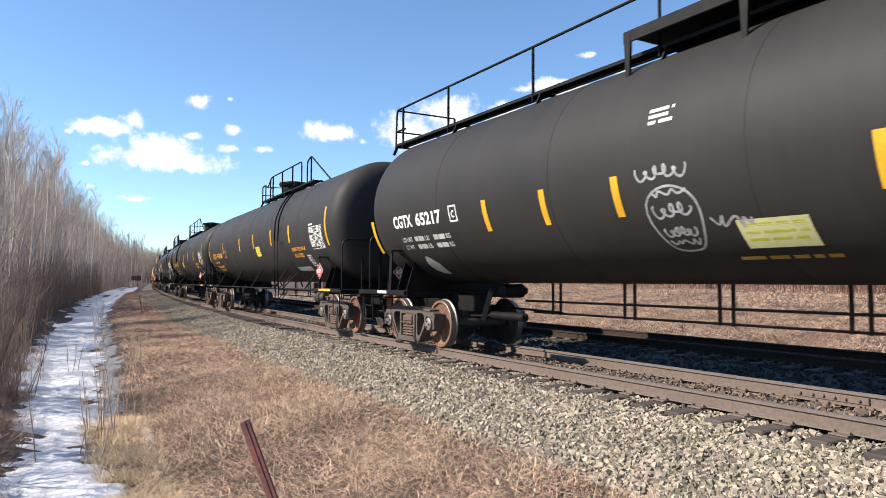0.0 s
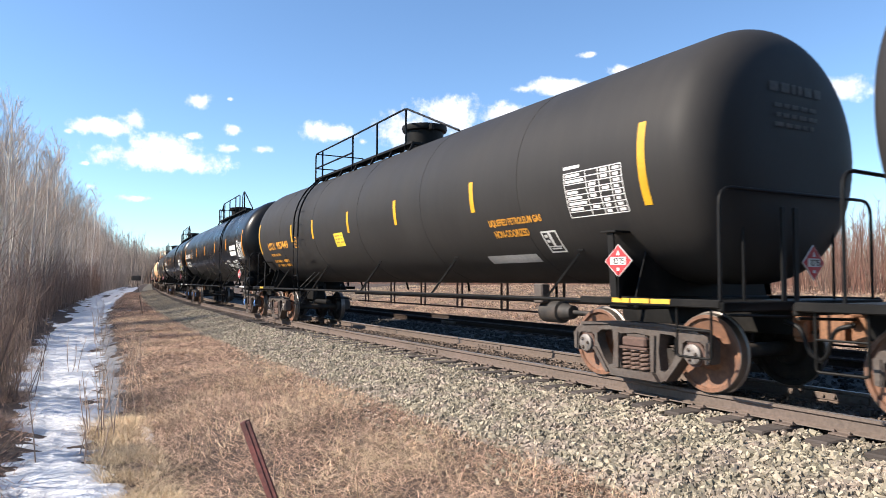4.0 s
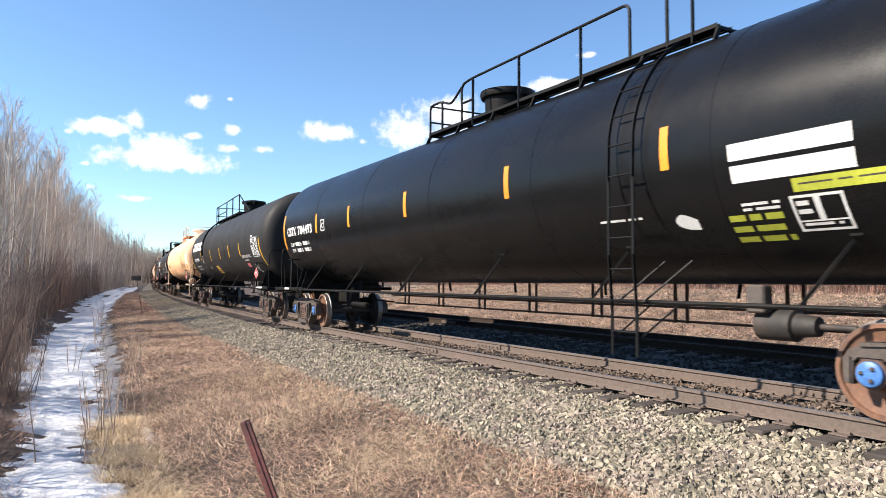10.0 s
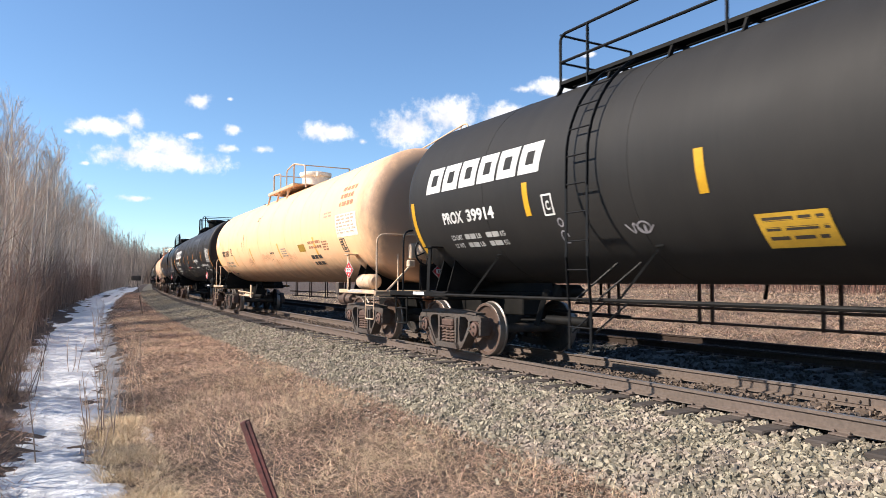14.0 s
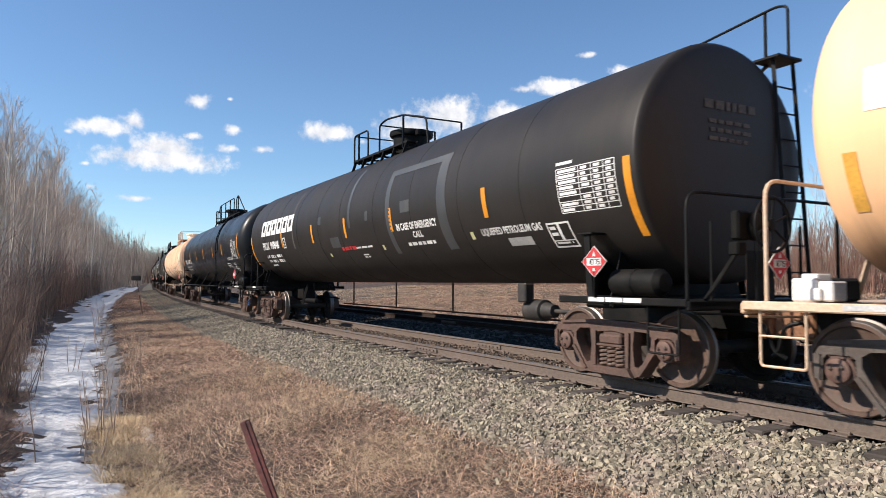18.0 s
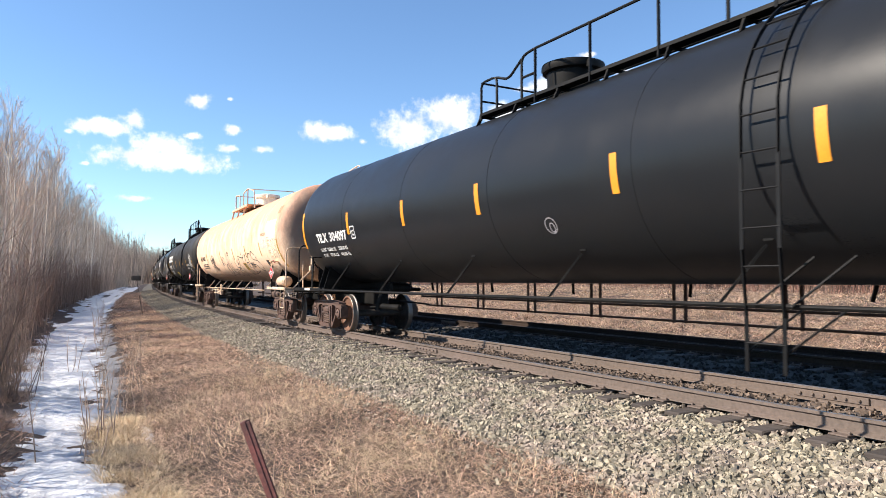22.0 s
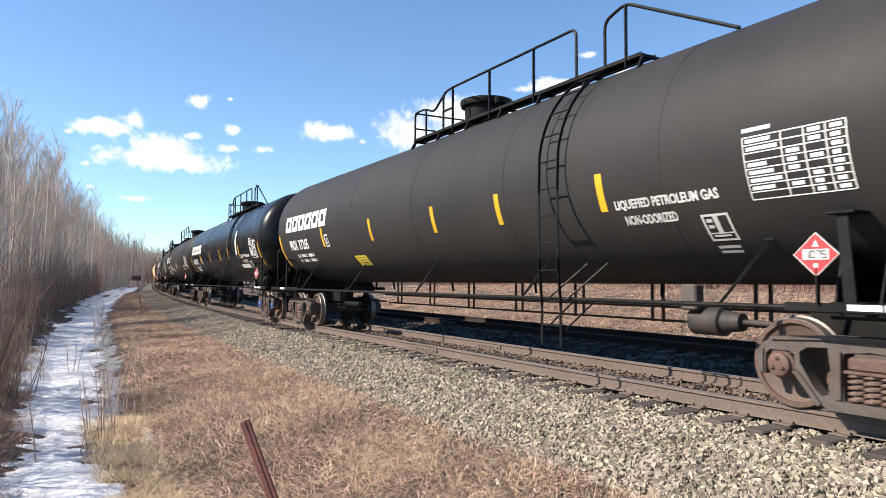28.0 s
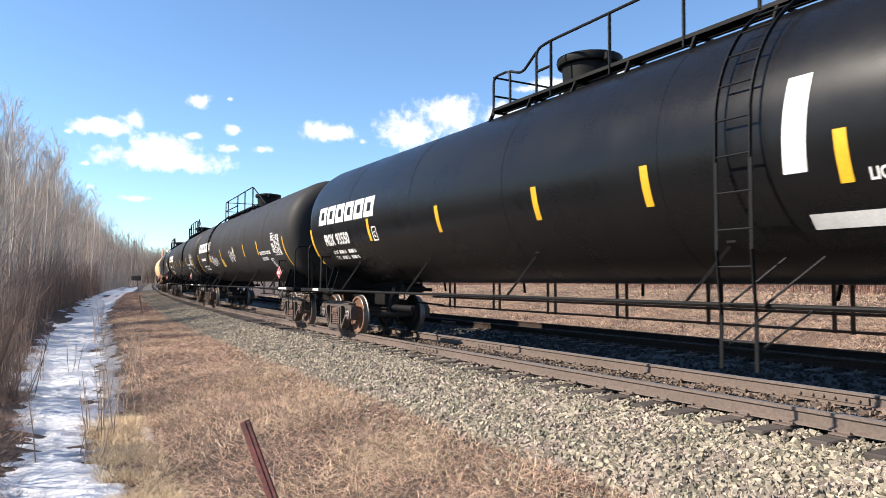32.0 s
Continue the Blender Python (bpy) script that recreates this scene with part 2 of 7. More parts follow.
LIME = material("lime_label", (0.3952, 0.418, 0.0456), 0.5, 0, 30, 0.15)
GRAF_GREY = material("pale_grey_spray_paint", (0.2584, 0.2432, 0.2584), 0.7, 0, 15, 0.4)
GRAF_BLACK = material("black_spray_paint", (0.0646, 0.057, 0.0532), 0.7, 0, 15, 0.4)
CREAM_PANEL = material("repainted_cream_panel", (0.78, 0.63, 0.44), 0.6, 0, 20, 0.12)
GRAF_FAINT = material("faint_brown_spray_paint", (0.78, 0.46, 0.27), 0.7, 0, 15, 0.3)
FADED_INK = material("faded_brown_stencil", (0.42, 0.31, 0.22), 0.7, 0, 30, 0.3)
PALE_PANEL = material("chalky_white_panel", (0.82, 0.72, 0.58), 0.7, 0, 20, 0.15)
GRAF_BROWN = material("brown_spray_paint", (0.418, 0.19, 0.0988), 0.7, 0, 15, 0.4)
GRAF_WHITE = material("white_spray_paint", (0.456, 0.456, 0.4712), 0.7, 0, 15, 0.3)
PATCH_GREY = material("grey_primer_patch", (0.062, 0.066, 0.07), 0.5, 0, 3, 0.35, 0, (0.036, 0.036, 0.036), 1.5, 0.3)
COUPLER_RUST = material("orange_rusted_casting", (0.235, 0.112, 0.056), 0.75, 0, 25, 0.3, 0.003, (0.1672, 0.076, 0.038), 4, 0.3)
RAIL_SIDE = material("brown_rail_steel", (0.1292, 0.0969, 0.07752), 0.75, 0.0, 25, 0.25, 0.001, (0.114, 0.0836, 0.0684), 0.6, 0.2)
RAIL_TOP = material("worn_rail_head", (0.21, 0.175, 0.15), 0.5, 0.5, 40, 0.15)
TIE_WOOD = material("creosoted_tie_timber", (0.057, 0.0456, 0.0395), 0.85, 0, 14, 0.4, 0.006, (0.0912, 0.0722, 0.0608), 1.5, 0.25, "Object", (0.2, 3, 3), 0.25)
STONE = material("pale_ballast_stone", (0.275, 0.24, 0.174), 0.9, 0, 30, 0.25, 0.0, (0.225, 0.181, 0.145), 3.0, 0.2, "Object", (1, 1, 1), 0.0, 0.6)
STONE_BROWN = material("rust_stained_ballast", (0.152, 0.1102, 0.0836), 0.9, 0, 30, 0.25, 0.0, (0.114, 0.0836, 0.0646), 2.0, 0.2, "Object", (1, 1, 1), 0.0, 0.5)
# colour holds the shade between stones and beneath the train
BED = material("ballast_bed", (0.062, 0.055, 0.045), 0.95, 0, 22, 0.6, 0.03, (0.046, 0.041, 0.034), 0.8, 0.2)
# pale stone with the train's shadow put into its colour
STONE_DARK = material("shade_darkened_ballast", (0.034, 0.033, 0.029), 0.92, 0, 30, 0.25, 0.0, (0.026, 0.025, 0.022), 3.0, 0.2, "Object", (1, 1, 1), 0.0, 0.6)
BED_BROWN = material("brown_track_bed", (0.0988, 0.0722, 0.057), 0.95, 0, 22, 0.6, 0.02, (0.076, 0.057, 0.0456), 0.8, 0.2)
SOIL = material("dry_grass_thatch", (0.082, 0.054, 0.040), 0.95, 0, 28, 0.6, 0.05, (0.06, 0.039, 0.029), 0.7, 0.25)
GRASS = material("dry_grass_blades", (0.54, 0.36, 0.252), 0.85, 0, 3, 0.2, 0, (0.33, 0.205, 0.142), 0.7, 0.3, "Object", (1, 1, 1), 0, 0.8)
STRAW = material("straw_grass_blades", (0.6192, 0.4687, 0.2967), 0.85, 0, 3, 0.2, 0, None, 0.8, 0.2, "Object", (1, 1, 1), 0, 0.3)
SNOW = material("old_granular_snow", (0.6536, 0.6622, 0.688), 0.7, 0, 9, 0.2, 0.04, (0.4988, 0.4988, 0.5074), 1.6, 0.16)
MELT = material("grey_slush", (0.2584, 0.247, 0.2356), 0.5, 0, 14, 0.4, 0.03, (0.1824, 0.1634, 0.1444), 2.2, 0.25)
BARK = material("pale_aspen_bark", (0.70, 0.62, 0.53), 0.85, 0, 9, 0.3, 0.004, (0.5, 0.44, 0.37), 1.6, 0.25, "Object", (1, 1, 0.4), 0.15, 0.4)
STEM = material("grey_brown_stems", (0.56, 0.47, 0.395), 0.9, 0, 9, 0.3, 0, (0.38, 0.31, 0.255), 1.6, 0.25, "Object", (1, 1, 0.4), 0.15, 0.5)
TWIG = material("brown_grey_twigs", (0.42, 0.318, 0.25), 0.9, 0, 6, 0.25, 0, None, 1.5, 0.2, "Object", (1, 1, 1), 0.15, 0.5)
BRUSH = material("red_brown_willow_stems", (0.215, 0.148, 0.116), 0.9, 0, 6, 0.25, 0, (0.2, 0.15, 0.12), 1.0, 0.2, "Object", (1, 1, 1), 0.2, 0.6)
POST_RED = material("weathered_red_brown_post", (0.19, 0.058, 0.048), 0.7, 0, 25, 0.4, 0.003, (0.076, 0.0304, 0.0243), 4, 0.3)
FAR_TWIG = material("grey_far_twigs", (0.35, 0.275, 0.225), 0.9, 0, 6, 0.25, 0, None, 1.5, 0.2, "Object", (1, 1, 1), 0.15, 0.4)
# second track's rail steel, darkened to stand in for the train's shadow
RAIL_DULL = material("shade_darkened_rail", (0.045, 0.031, 0.025), 0.85, 0, 25, 0.3, 0.001, (0.032, 0.024, 0.02), 0.6, 0.2, spec=0.15)
BRUSH_RED = material("red_willow_stems", (0.25, 0.125, 0.092), 0.9, 0, 6, 0.25, 0, (0.19, 0.115, 0.085), 1.0, 0.2, "Object", (1, 1, 1), 0.2, 0.6)
BED_PALE = material("pale_ballast_far_off", (0.19, 0.165, 0.125), 0.95, 0, 9, 0.6, 0.06, (0.13, 0.113, 0.087), 0.8, 0.2)
PIPE_BROWN = material("rusty_brown_pipe", (0.07, 0.043, 0.032), 0.75, 0, 20, 0.35, 0, (0.045, 0.03, 0.024), 2.0, 0.3, spec=0.2)
DARK_LOG = material("dark_wet_timber", (0.038, 0.0319, 0.0274), 0.85, 0, 12, 0.4)


# ---- mesh tools ----
class M:
    """Vertices, faces and a material slot for each face, gathered piece by piece."""

    def __init__(self):
        self.v, self.f, self.s = [], [], []

    def add(self, verts, faces, slot=0):
        o = len(self.v)
        self.v += [tuple(p) for p in verts]
        self.f += [tuple(i + o for i in q) for q in faces]
        self.s += [slot] * len(faces)
        return self

    def box(self, c, size, c2=0.0, turn=None, slot=0):
        """A block round c with chamfered edges."""
        hx, hy, hz = (a / 2 for a in size)
        k = min(c2, 0.45 * min(size))
        if k <= 0:
            vs = [(x, y, z) for x in (-hx, hx) for y in (-hy, hy) for z in (-hz, hz)]
            fs = [(0, 1, 3, 2), (4, 6, 7, 5), (0, 4, 5, 1), (2, 3, 7, 6), (0, 2, 6, 4), (1, 5, 7, 3)]
        else:
            bm = bmesh.new()
            bmesh.ops.create_cube(bm, size=1.0)
            for q in bm.verts:
                q.co = (q.co.x * 2 * hx, q.co.y * 2 * hy, q.co.z * 2 * hz)
            bmesh.ops.bevel(bm, geom=bm.edges[:], offset=k, segments=1, affect="EDGES")
            bm.verts.index_update()
            vs = [tuple(q.co) for q in bm.verts]
            fs = [tuple(q.index for q in p.verts) for p in bm.faces]
            bm.free()
        if turn is not None:
            vs = [tuple(turn @ Vector(p)) for p in vs]
        return self.add([(p[0] + c[0], p[1] + c[1], p[2] + c[2]) for p in vs], fs, slot)

    def beam(self, a, b, w, h, c2=0.0, slot=0):
        """A bar from a to b, w wide and h high."""
        a, b = Vector(a), Vector(b)
        q = (b - a).to_track_quat("X", "Z").to_matrix()
        return self.box((a + b) / 2, ((b - a).length, w, h), c2, q, slot)

    def tube(self, pts, r, n=8, slot=0, bend=0.0):
        """A round bar along pts, with its corners rounded by bend."""
        pts = [Vector(p) for p in pts]
        if bend:
            out = [pts[0]]
            for a, b, c in zip(pts, pts[1:], pts[2:]):
                u, w = (a - b), (c - b)
                k = min(bend, u.length * 0.45, w.length * 0.45)
                p, q = b + u.normalized() * k, b + w.normalized() * k
                for i in range(5):
                    t = i / 4
                    out.append((1 - t) ** 2 * p + 2 * t * (1 - t) * b + t * t * q)
            pts = out + [pts[-1]]
        vs, fs = [], []
        up = None
        for i, p in enumerate(pts):
            d = (pts[min(i + 1, len(pts) - 1)] - pts[max(i - 1, 0)]).normalized()
            if up is None:
                up = Vector((0, 0, 1)) if abs(d.z) < 0.9 else Vector((1, 0, 0))
            side = d.cross(up).normalized()
            up = side.cross(d).normalized()
            for j in range(n):
                a = 2 * math.pi * j / n
                vs.append(p + r * (math.cos(a) * side + math.sin(a) * up))
        for i in range(len(pts) - 1):
            for j in range(n):
                k = (j + 1) % n
                fs.append((i * n + j, i * n + k, (i + 1) * n + k, (i + 1) * n + j))
        fs += [tuple(range(n))[::-1], tuple((len(pts) - 1) * n + j for j in range(n))]
        return self.add(vs, fs, slot)

    def lathe(self, prof, n, axis="x", at=(0, 0, 0), slots=None, closed=False):
        """A turned body: prof holds (along, radius); slots gives a material slot for each strip."""
        vs, fs, sl = [], [], []
        for a, r in prof:
            for j in range(n):
                t = 2 * math.pi * j / n
                c, s = r * math.cos(t), r * math.sin(t)
                vs.append({"x": (a, c, s), "y": (s, a, c), "z": (c, s, a)}[axis])
        m = len(prof)
        for i in range(m if closed else m - 1):
            for j in range(n):
                k, i2 = (j + 1) % n, (i + 1) % m
                fs.append((i * n + j, i * n + k, i2 * n + k, i2 * n + j))
                sl.append(slots[i] if slots else 0)
        vs = [(p[0] + at[0], p[1] + at[1], p[2] + at[2]) for p in vs]
        o = len(self.f)
        self.add(vs, fs)
        self.s[o:] = sl
        if not closed:
            o = len(self.v) - len(vs)
            self.f += [tuple(o + j for j in range(n))[::-1], tuple(o + (m - 1) * n + j for j in range(n))]
            self.s += [sl[0], sl[-1]]
        return self

    def prism(self, poly, y0, y1, slot=0):
        """A plate: the polygon poly in x and z, from y0 to y1."""
        n = len(poly)
        vs = [(x, y0, z) for x, z in poly] + [(x, y1, z) for x, z in poly]
        fs = [tuple(range(n)), tuple(range(2 * n - 1, n - 1, -1))] + [(i, i + n, (i + 1) % n + n, (i + 1) % n) for i in range(n)]
        return self.add(vs, fs, slot)


def mesh_of(m, mats, angle=35):
    me = bpy.data.meshes.new("mesh")
    me.from_pydata(m.v, [], m.f)
    for q in mats:
        me.materials.append(q)
    if len(mats) > 1:
        me.polygons.foreach_set("material_index", m.s)
    bm = bmesh.new()
    bm.from_mesh(me)
    bmesh.ops.recalc_face_normals(bm, faces=bm.faces[:])
    bm.to_mesh(me)
    bm.free()
    me.polygons.foreach_set("use_smooth", [True] * len(me.polygons))
    me.set_sharp_from_angle(angle=radians(angle))
    return me


def soup(name, verts, faces, mat, smooth=True):
    """A large mesh from arrays of corners and faces (all with the same number of corners)."""
    me = bpy.data.meshes.new(name)
    v, f = np.asarray(verts, np.float32).reshape(-1, 3), np.asarray(faces, np.int32)
    k = f.shape[1]
    me.vertices.add(len(v))
    me.vertices.foreach_set("co", v.ravel())
    me.loops.add(f.size)
    me.loops.foreach_set("vertex_index", f.ravel())
    me.polygons.add(len(f))
    me.polygons.foreach_set("loop_start", np.arange(0, f.size, k, dtype=np.int32))
    me.update(calc_edges=True)
    me.validate()
    me.polygons.foreach_set("use_smooth", [smooth] * len(me.polygons))
    me.materials.append(mat)
    return me


def part(name, m, mats, parent, label=""):
    """One mesh object under a thing or a part; m is an M or a ready mesh."""
    if not isinstance(mats, (list, tuple)):
        mats = [mats]
    ob = new(name, mesh_of(m, mats) if isinstance(m, M) else m)
    ob.parent = parent
    return tagged(ob, label) if label else ob


def put(ob, m):
    ob.matrix_basis = m
    return ob


KEPT = {}


def kept(key, make):
    """A mesh that is made once and shared by all alike parts."""
    if key not in KEPT:
        KEPT[key] = make()
    return KEPT[key]


# ---- ground, track ----
NOISE_AT = np.random.RandomState(3).rand(64, 4)


def rough(x, y, size):
    """Soft unevenness, about -1 to 1, with bumps of the given size."""
    x, y = np.asarray(x, float), np.asarray(y, float)
    z = 0
    for i in range(7):
        a, b, c, d = NOISE_AT[(i * 7 + int(size * 13)) % 64]
        ang, k = a * 6.28, (0.6 + 1.6 * b) / size
        z = z + np.sin((x * np.cos(ang) + y * np.sin(ang)) * k * 2.2 + c * 6.28)
    return z / 3.5


PROFILE_L = (-400, -60, -40, -28, -20, -14, -9, -7.3, -6.2, -1.3, 1.3, 1.75, 3.05, 3.6, 5.2, 6.0, 7.4, 8.6, 12, 30, 400)
PROFILE_Z = (1.6, 1.4, 1.2, 0.95, 0.6, 0.2, -0.20, -0.36, -0.30, -0.235, -0.235, -0.26, -0.50, -0.52, -0.60, -0.82, -0.86, -0.62, -0.45, -0.3, 0.3)


def line_coords(x, y):
    """Arc length and near-side distance of places on the ground."""
    x, y = np.asarray(x, float), np.asarray(y, float)
    fine = slice(None, None, 4)
    lx, ly, ls, lt = LINE_X[fine], LINE_Y[fine], LINE_S[fine], LINE_TH[fine]
    s, l = np.empty(x.shape), np.empty(x.shape)
    for i in range(0, x.size, 4000):
        a, b = x.ravel()[i:i + 4000], y.ravel()[i:i + 4000]
        j = np.argmin((a[:, None] - lx) ** 2 + (b[:, None] - ly) ** 2, axis=1)
        dx, dy = a - lx[j], b - ly[j]
        s.ravel()[i:i + 4000] = ls[j] + dx * np.cos(lt[j]) + dy * np.sin(lt[j])
        l.ravel()[i:i + 4000] = dx * np.sin(lt[j]) - dy * np.cos(lt[j])
    return s, l


def ground_z(s, l):
    s, l = np.asarray(s, float), np.asarray(l, float)
    z = np.interp(l, PROFILE_L, PROFILE_Z)
    k = np.where(l > 0, np.clip((l - 3.0) / 1.0, 0, 1), np.clip((-l - 7.0) / 1.5, 0, 1))
    return z + k * (0.035 * rough(s, l, 0.9) + 0.05 * rough(s, l, 3.1)) + np.clip((np.abs(l) - 12) / 40, 0, 1) * 0.35 * rough(s, l, 23.0)


def ground():
    ang = np.linspace(0, 2 * math.pi, 420, endpoint=False)
    rad = np.concatenate([[0.4], np.geomspace(1.2, 2600, 190)])
    r, a = np.meshgrid(rad, ang, indexing="ij")
    x, y = r * np.cos(a) - 3, r * np.sin(a) + 4
    s, l = line_coords(x, y)
    z = ground_z(s, l) - np.where((l < 3.0) & (l > -6.6), 0.07, 0.0)
    n = len(ang)
    v = np.stack([x, y, z], -1).reshape(-1, 3)
    i, j = np.meshgrid(np.arange(len(rad) - 1), np.arange(n), indexing="ij")
    k = (j + 1) % n
    f = np.stack([i * n + j, (i + 1) * n + j, (i + 1) * n + k, i * n + k], -1).reshape(-1, 4)
    me = soup("ground", np.vstack([v]), f, SOIL)
    ob = new("ground", me)
    me.polygons.foreach_set("use_smooth", [True] * len(me.polygons))
    tagged(ob, "flattened dry brown grass on level ground beside the railway", "ground", kind="structure")


def strip(name, l_s, z_s, s0, s1, ds, mat, label, category, bumps=0.0):
    """A band of ground along the track with the cross-section l_s, z_s."""
    ss = np.arange(s0, s1, ds)
    l_s, z_s = np.asarray(l_s, float), np.asarray(z_s, float)
    S, Lm = np.meshgrid(ss, l_s, indexing="ij")
    x, y, _ = on_line(S.ravel(), Lm.ravel())
    z = np.tile(z_s, len(ss)) + (bumps * rough(S.ravel(), Lm.ravel(), 0.5) if bumps else 0)
    n = len(l_s)
    i, j = np.meshgrid(np.arange(len(ss) - 1), np.arange(n - 1), indexing="ij")
    f = np.stack([i * n + j, (i + 1) * n + j, (i + 1) * n + j + 1, i * n + j + 1], -1).reshape(-1, 4)
    me = soup(name, np.stack([x, y, z], -1), f, mat)
    me.polygons.foreach_set("use_smooth", [True] * len(me.polygons))
    return tagged(new(name, me), label, category, kind="structure")


ground()
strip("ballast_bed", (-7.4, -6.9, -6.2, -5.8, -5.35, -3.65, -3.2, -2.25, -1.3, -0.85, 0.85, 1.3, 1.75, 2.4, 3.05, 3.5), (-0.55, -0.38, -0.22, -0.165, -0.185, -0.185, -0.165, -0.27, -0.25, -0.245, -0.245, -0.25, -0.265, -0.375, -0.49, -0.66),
      -330, 300, 0.5, BED, "pale crushed stone ballast under the two tracks, darkened for shade", "ballast", 0.012)
strip("ballast_shoulder", (1.32, 1.75, 2.4, 3.05, 3.4), (-0.235, -0.25, -0.36, -0.475, -0.58), -330, 2, 0.5, BED_PALE, "pale crushed stone shoulder of the track up the line", "ballast", 0.02)
strip("track_bed", (-0.68, -0.4, 0, 0.4, 0.68), (-0.205, -0.21, -0.215, -0.21, -0.205), -330, 300, 0.5, BED_BROWN, "rust-brown fine ballast between the rails", "ballast", 0.008)

TRACK_2 = -4.5, 0.05  # the second track: its centre line and its height


def rail(track, centre, up, side):
    """One rail, swept along the line with head, web and foot."""
    sec = ((-0.036, 0, 1), (0.036, 0, 0), (0.037, -0.032, 0), (0.014, -0.048, 0), (0.010, -0.130, 0), (0.068, -0.152, 0), (0.07, -0.165, 0), (-0.07, -0.165, 0), (-0.068, -0.152, 0), (-0.010, -0.130, 0),
           (-0.014, -0.048, 0), (-0.037, -0.032, 0))
    ss = np.arange(-330, 300, 1.0)
    m = M()
    n = len(sec)
    vs, fs, sl = [], [], []
    for q in ss:
        for a, z, _ in sec:
            x, y, _t = on_line(q, centre + side * 0.7525 + a)
            vs.append((x, y, z + up))
    for i in range(len(ss) - 1):
        for j in range(n):
            k = (j + 1) % n
            fs.append((i * n + j, i * n + k, (i + 1) * n + k, (i + 1) * n + j))
            sl.append(1 if sec[j][2] else 0)
    m.v, m.f, m.s = vs, fs, sl
    return part("rail", m, [RAIL_SIDE, RAIL_TOP] if centre == 0 else [RAIL_DULL, RAIL_DULL], track)


TIES_AT = []


def lay_track(track, centre, up, seed, first, joints):
    rnd = random.Random(seed)
    for side in (1, -1):
        rail(track, centre, up, side)

    def tie_mesh():
        tie = M().box((0, 0, 0), (0.225, 2.62, 0.16), 0.012)
        tie.v = [(x + 0.006 * math.sin(y * 9 + z * 40), y, z + 0.006 * math.sin(y * 5 + x * 30)) for x, y, z in tie.v]
        return mesh_of(tie, [TIE_WOOD])

    def plate_mesh():
        plate = M()
        for s_ in (-1, 1):
            plate.box((0, s_ * 0.7525, -0.172), (0.19, 0.34, 0.018), 0.004)
            for a in (-0.075, 0.075):
                for b in (-0.095, 0.095):
                    plate.box((a, s_ * 0.7525 + b, -0.152), (0.022, 0.03, 0.03), 0.005)
        return mesh_of(plate, [RAIL_SIDE])
    s_at, far = first, M()
    while s_at < 62:
        x, y, th = on_line(s_at, centre + rnd.uniform(-0.05, 0.05))
        m = Matrix.Translation((x, y, up - 0.262 + rnd.uniform(-0.012, 0.006))) @ Matrix.Rotation(th + rnd.uniform(-0.02, 0.02), 4, "Z")
        put(part("tie", kept("tie", tie_mesh), None, track), m)
        if centre == 0:
            TIES_AT.append(s_at)
        if s_at > 15:
            x, y, th = on_line(s_at, centre)
            put(part("tie_plate", kept("tie_plate", plate_mesh), None, track), Matrix.Translation((x, y, up)) @ Matrix.Rotation(th, 4, "Z"))
        s_at += 0.545 + rnd.uniform(-0.03, 0.03)
    for q in np.arange(-200, first - 0.3, 0.55):
        x, y, th = on_line(q, centre)
        far.box((x, y, up - 0.262), (0.225, 2.6, 0.16), 0, Matrix.Rotation(th, 3, "Z"))
    tagged(part("far_ties", far, TIE_WOOD, track), kind="stuff")
    for side, q in joints:
        j = M()
        x, y, th = on_line(q, centre + side * 0.7525)
        for o in (-0.026, 0.026):
            j.box((0, o, -0.09), (0.92, 0.026, 0.085), 0.006)
            for a in (-0.36, -0.2, -0.07, 0.07, 0.2, 0.36):
                j.box((a, o * 1.9, -0.09), (0.03, 0.03, 0.03), 0.006)
        put(part("joint_bar", j, RAIL_SIDE, track), Matrix.Translation((x, y, up)) @ Matrix.Rotation(th, 4, "Z"))


lay_track(tagged(new("railway_track"), "curved railway track with brown steel rails on dark timber ties", "railway track", kind="structure"), 0.0, 0.0, 5, -40.0,
          [(s_, q) for s_ in (1, -1) for q in (37.2, 25.3, 44.6 if s_ < 0 else 13.4)])
lay_track(tagged(new("railway_track"), "second railway track beyond the train, on dark ties", "railway track", kind="structure"), *TRACK_2, 6, 8.0, [(1, 30.1)])


# ---- tank cars: x along the run, the near side at negative y, z over the rail head ----
TANK_R, TANK_Z = 1.54, 2.79


def curl(x, a, off=0.004):
    """A point of the near side, a metres of arc above the tank's middle."""
    t = a / TANK_R
    return x, -(TANK_R + off) * math.cos(t), TANK_Z + (TANK_R + off) * math.sin(t)


def arc(z):
    return TANK_R * math.asin(max(-0.98, min(0.98, (z - TANK_Z) / TANK_R)))


def patch(m, x0, x1, a0, a1, off=0.004, skew=0.0, slot=0):
    """A rectangle laid on the tank, given by arc heights."""
    n = max(1, math.ceil(abs(a1 - a0) / 0.09))
    vs = []
    for i in range(n + 1):
        a = a0 + (a1 - a0) * i / n
        k = skew * (a - a0)
        vs += [curl(x0 + k, a, off), curl(x1 + k, a, off)]
    return m.add(vs, [(2 * i, 2 * i + 1, 2 * i + 3, 2 * i + 2) for i in range(n)], slot)


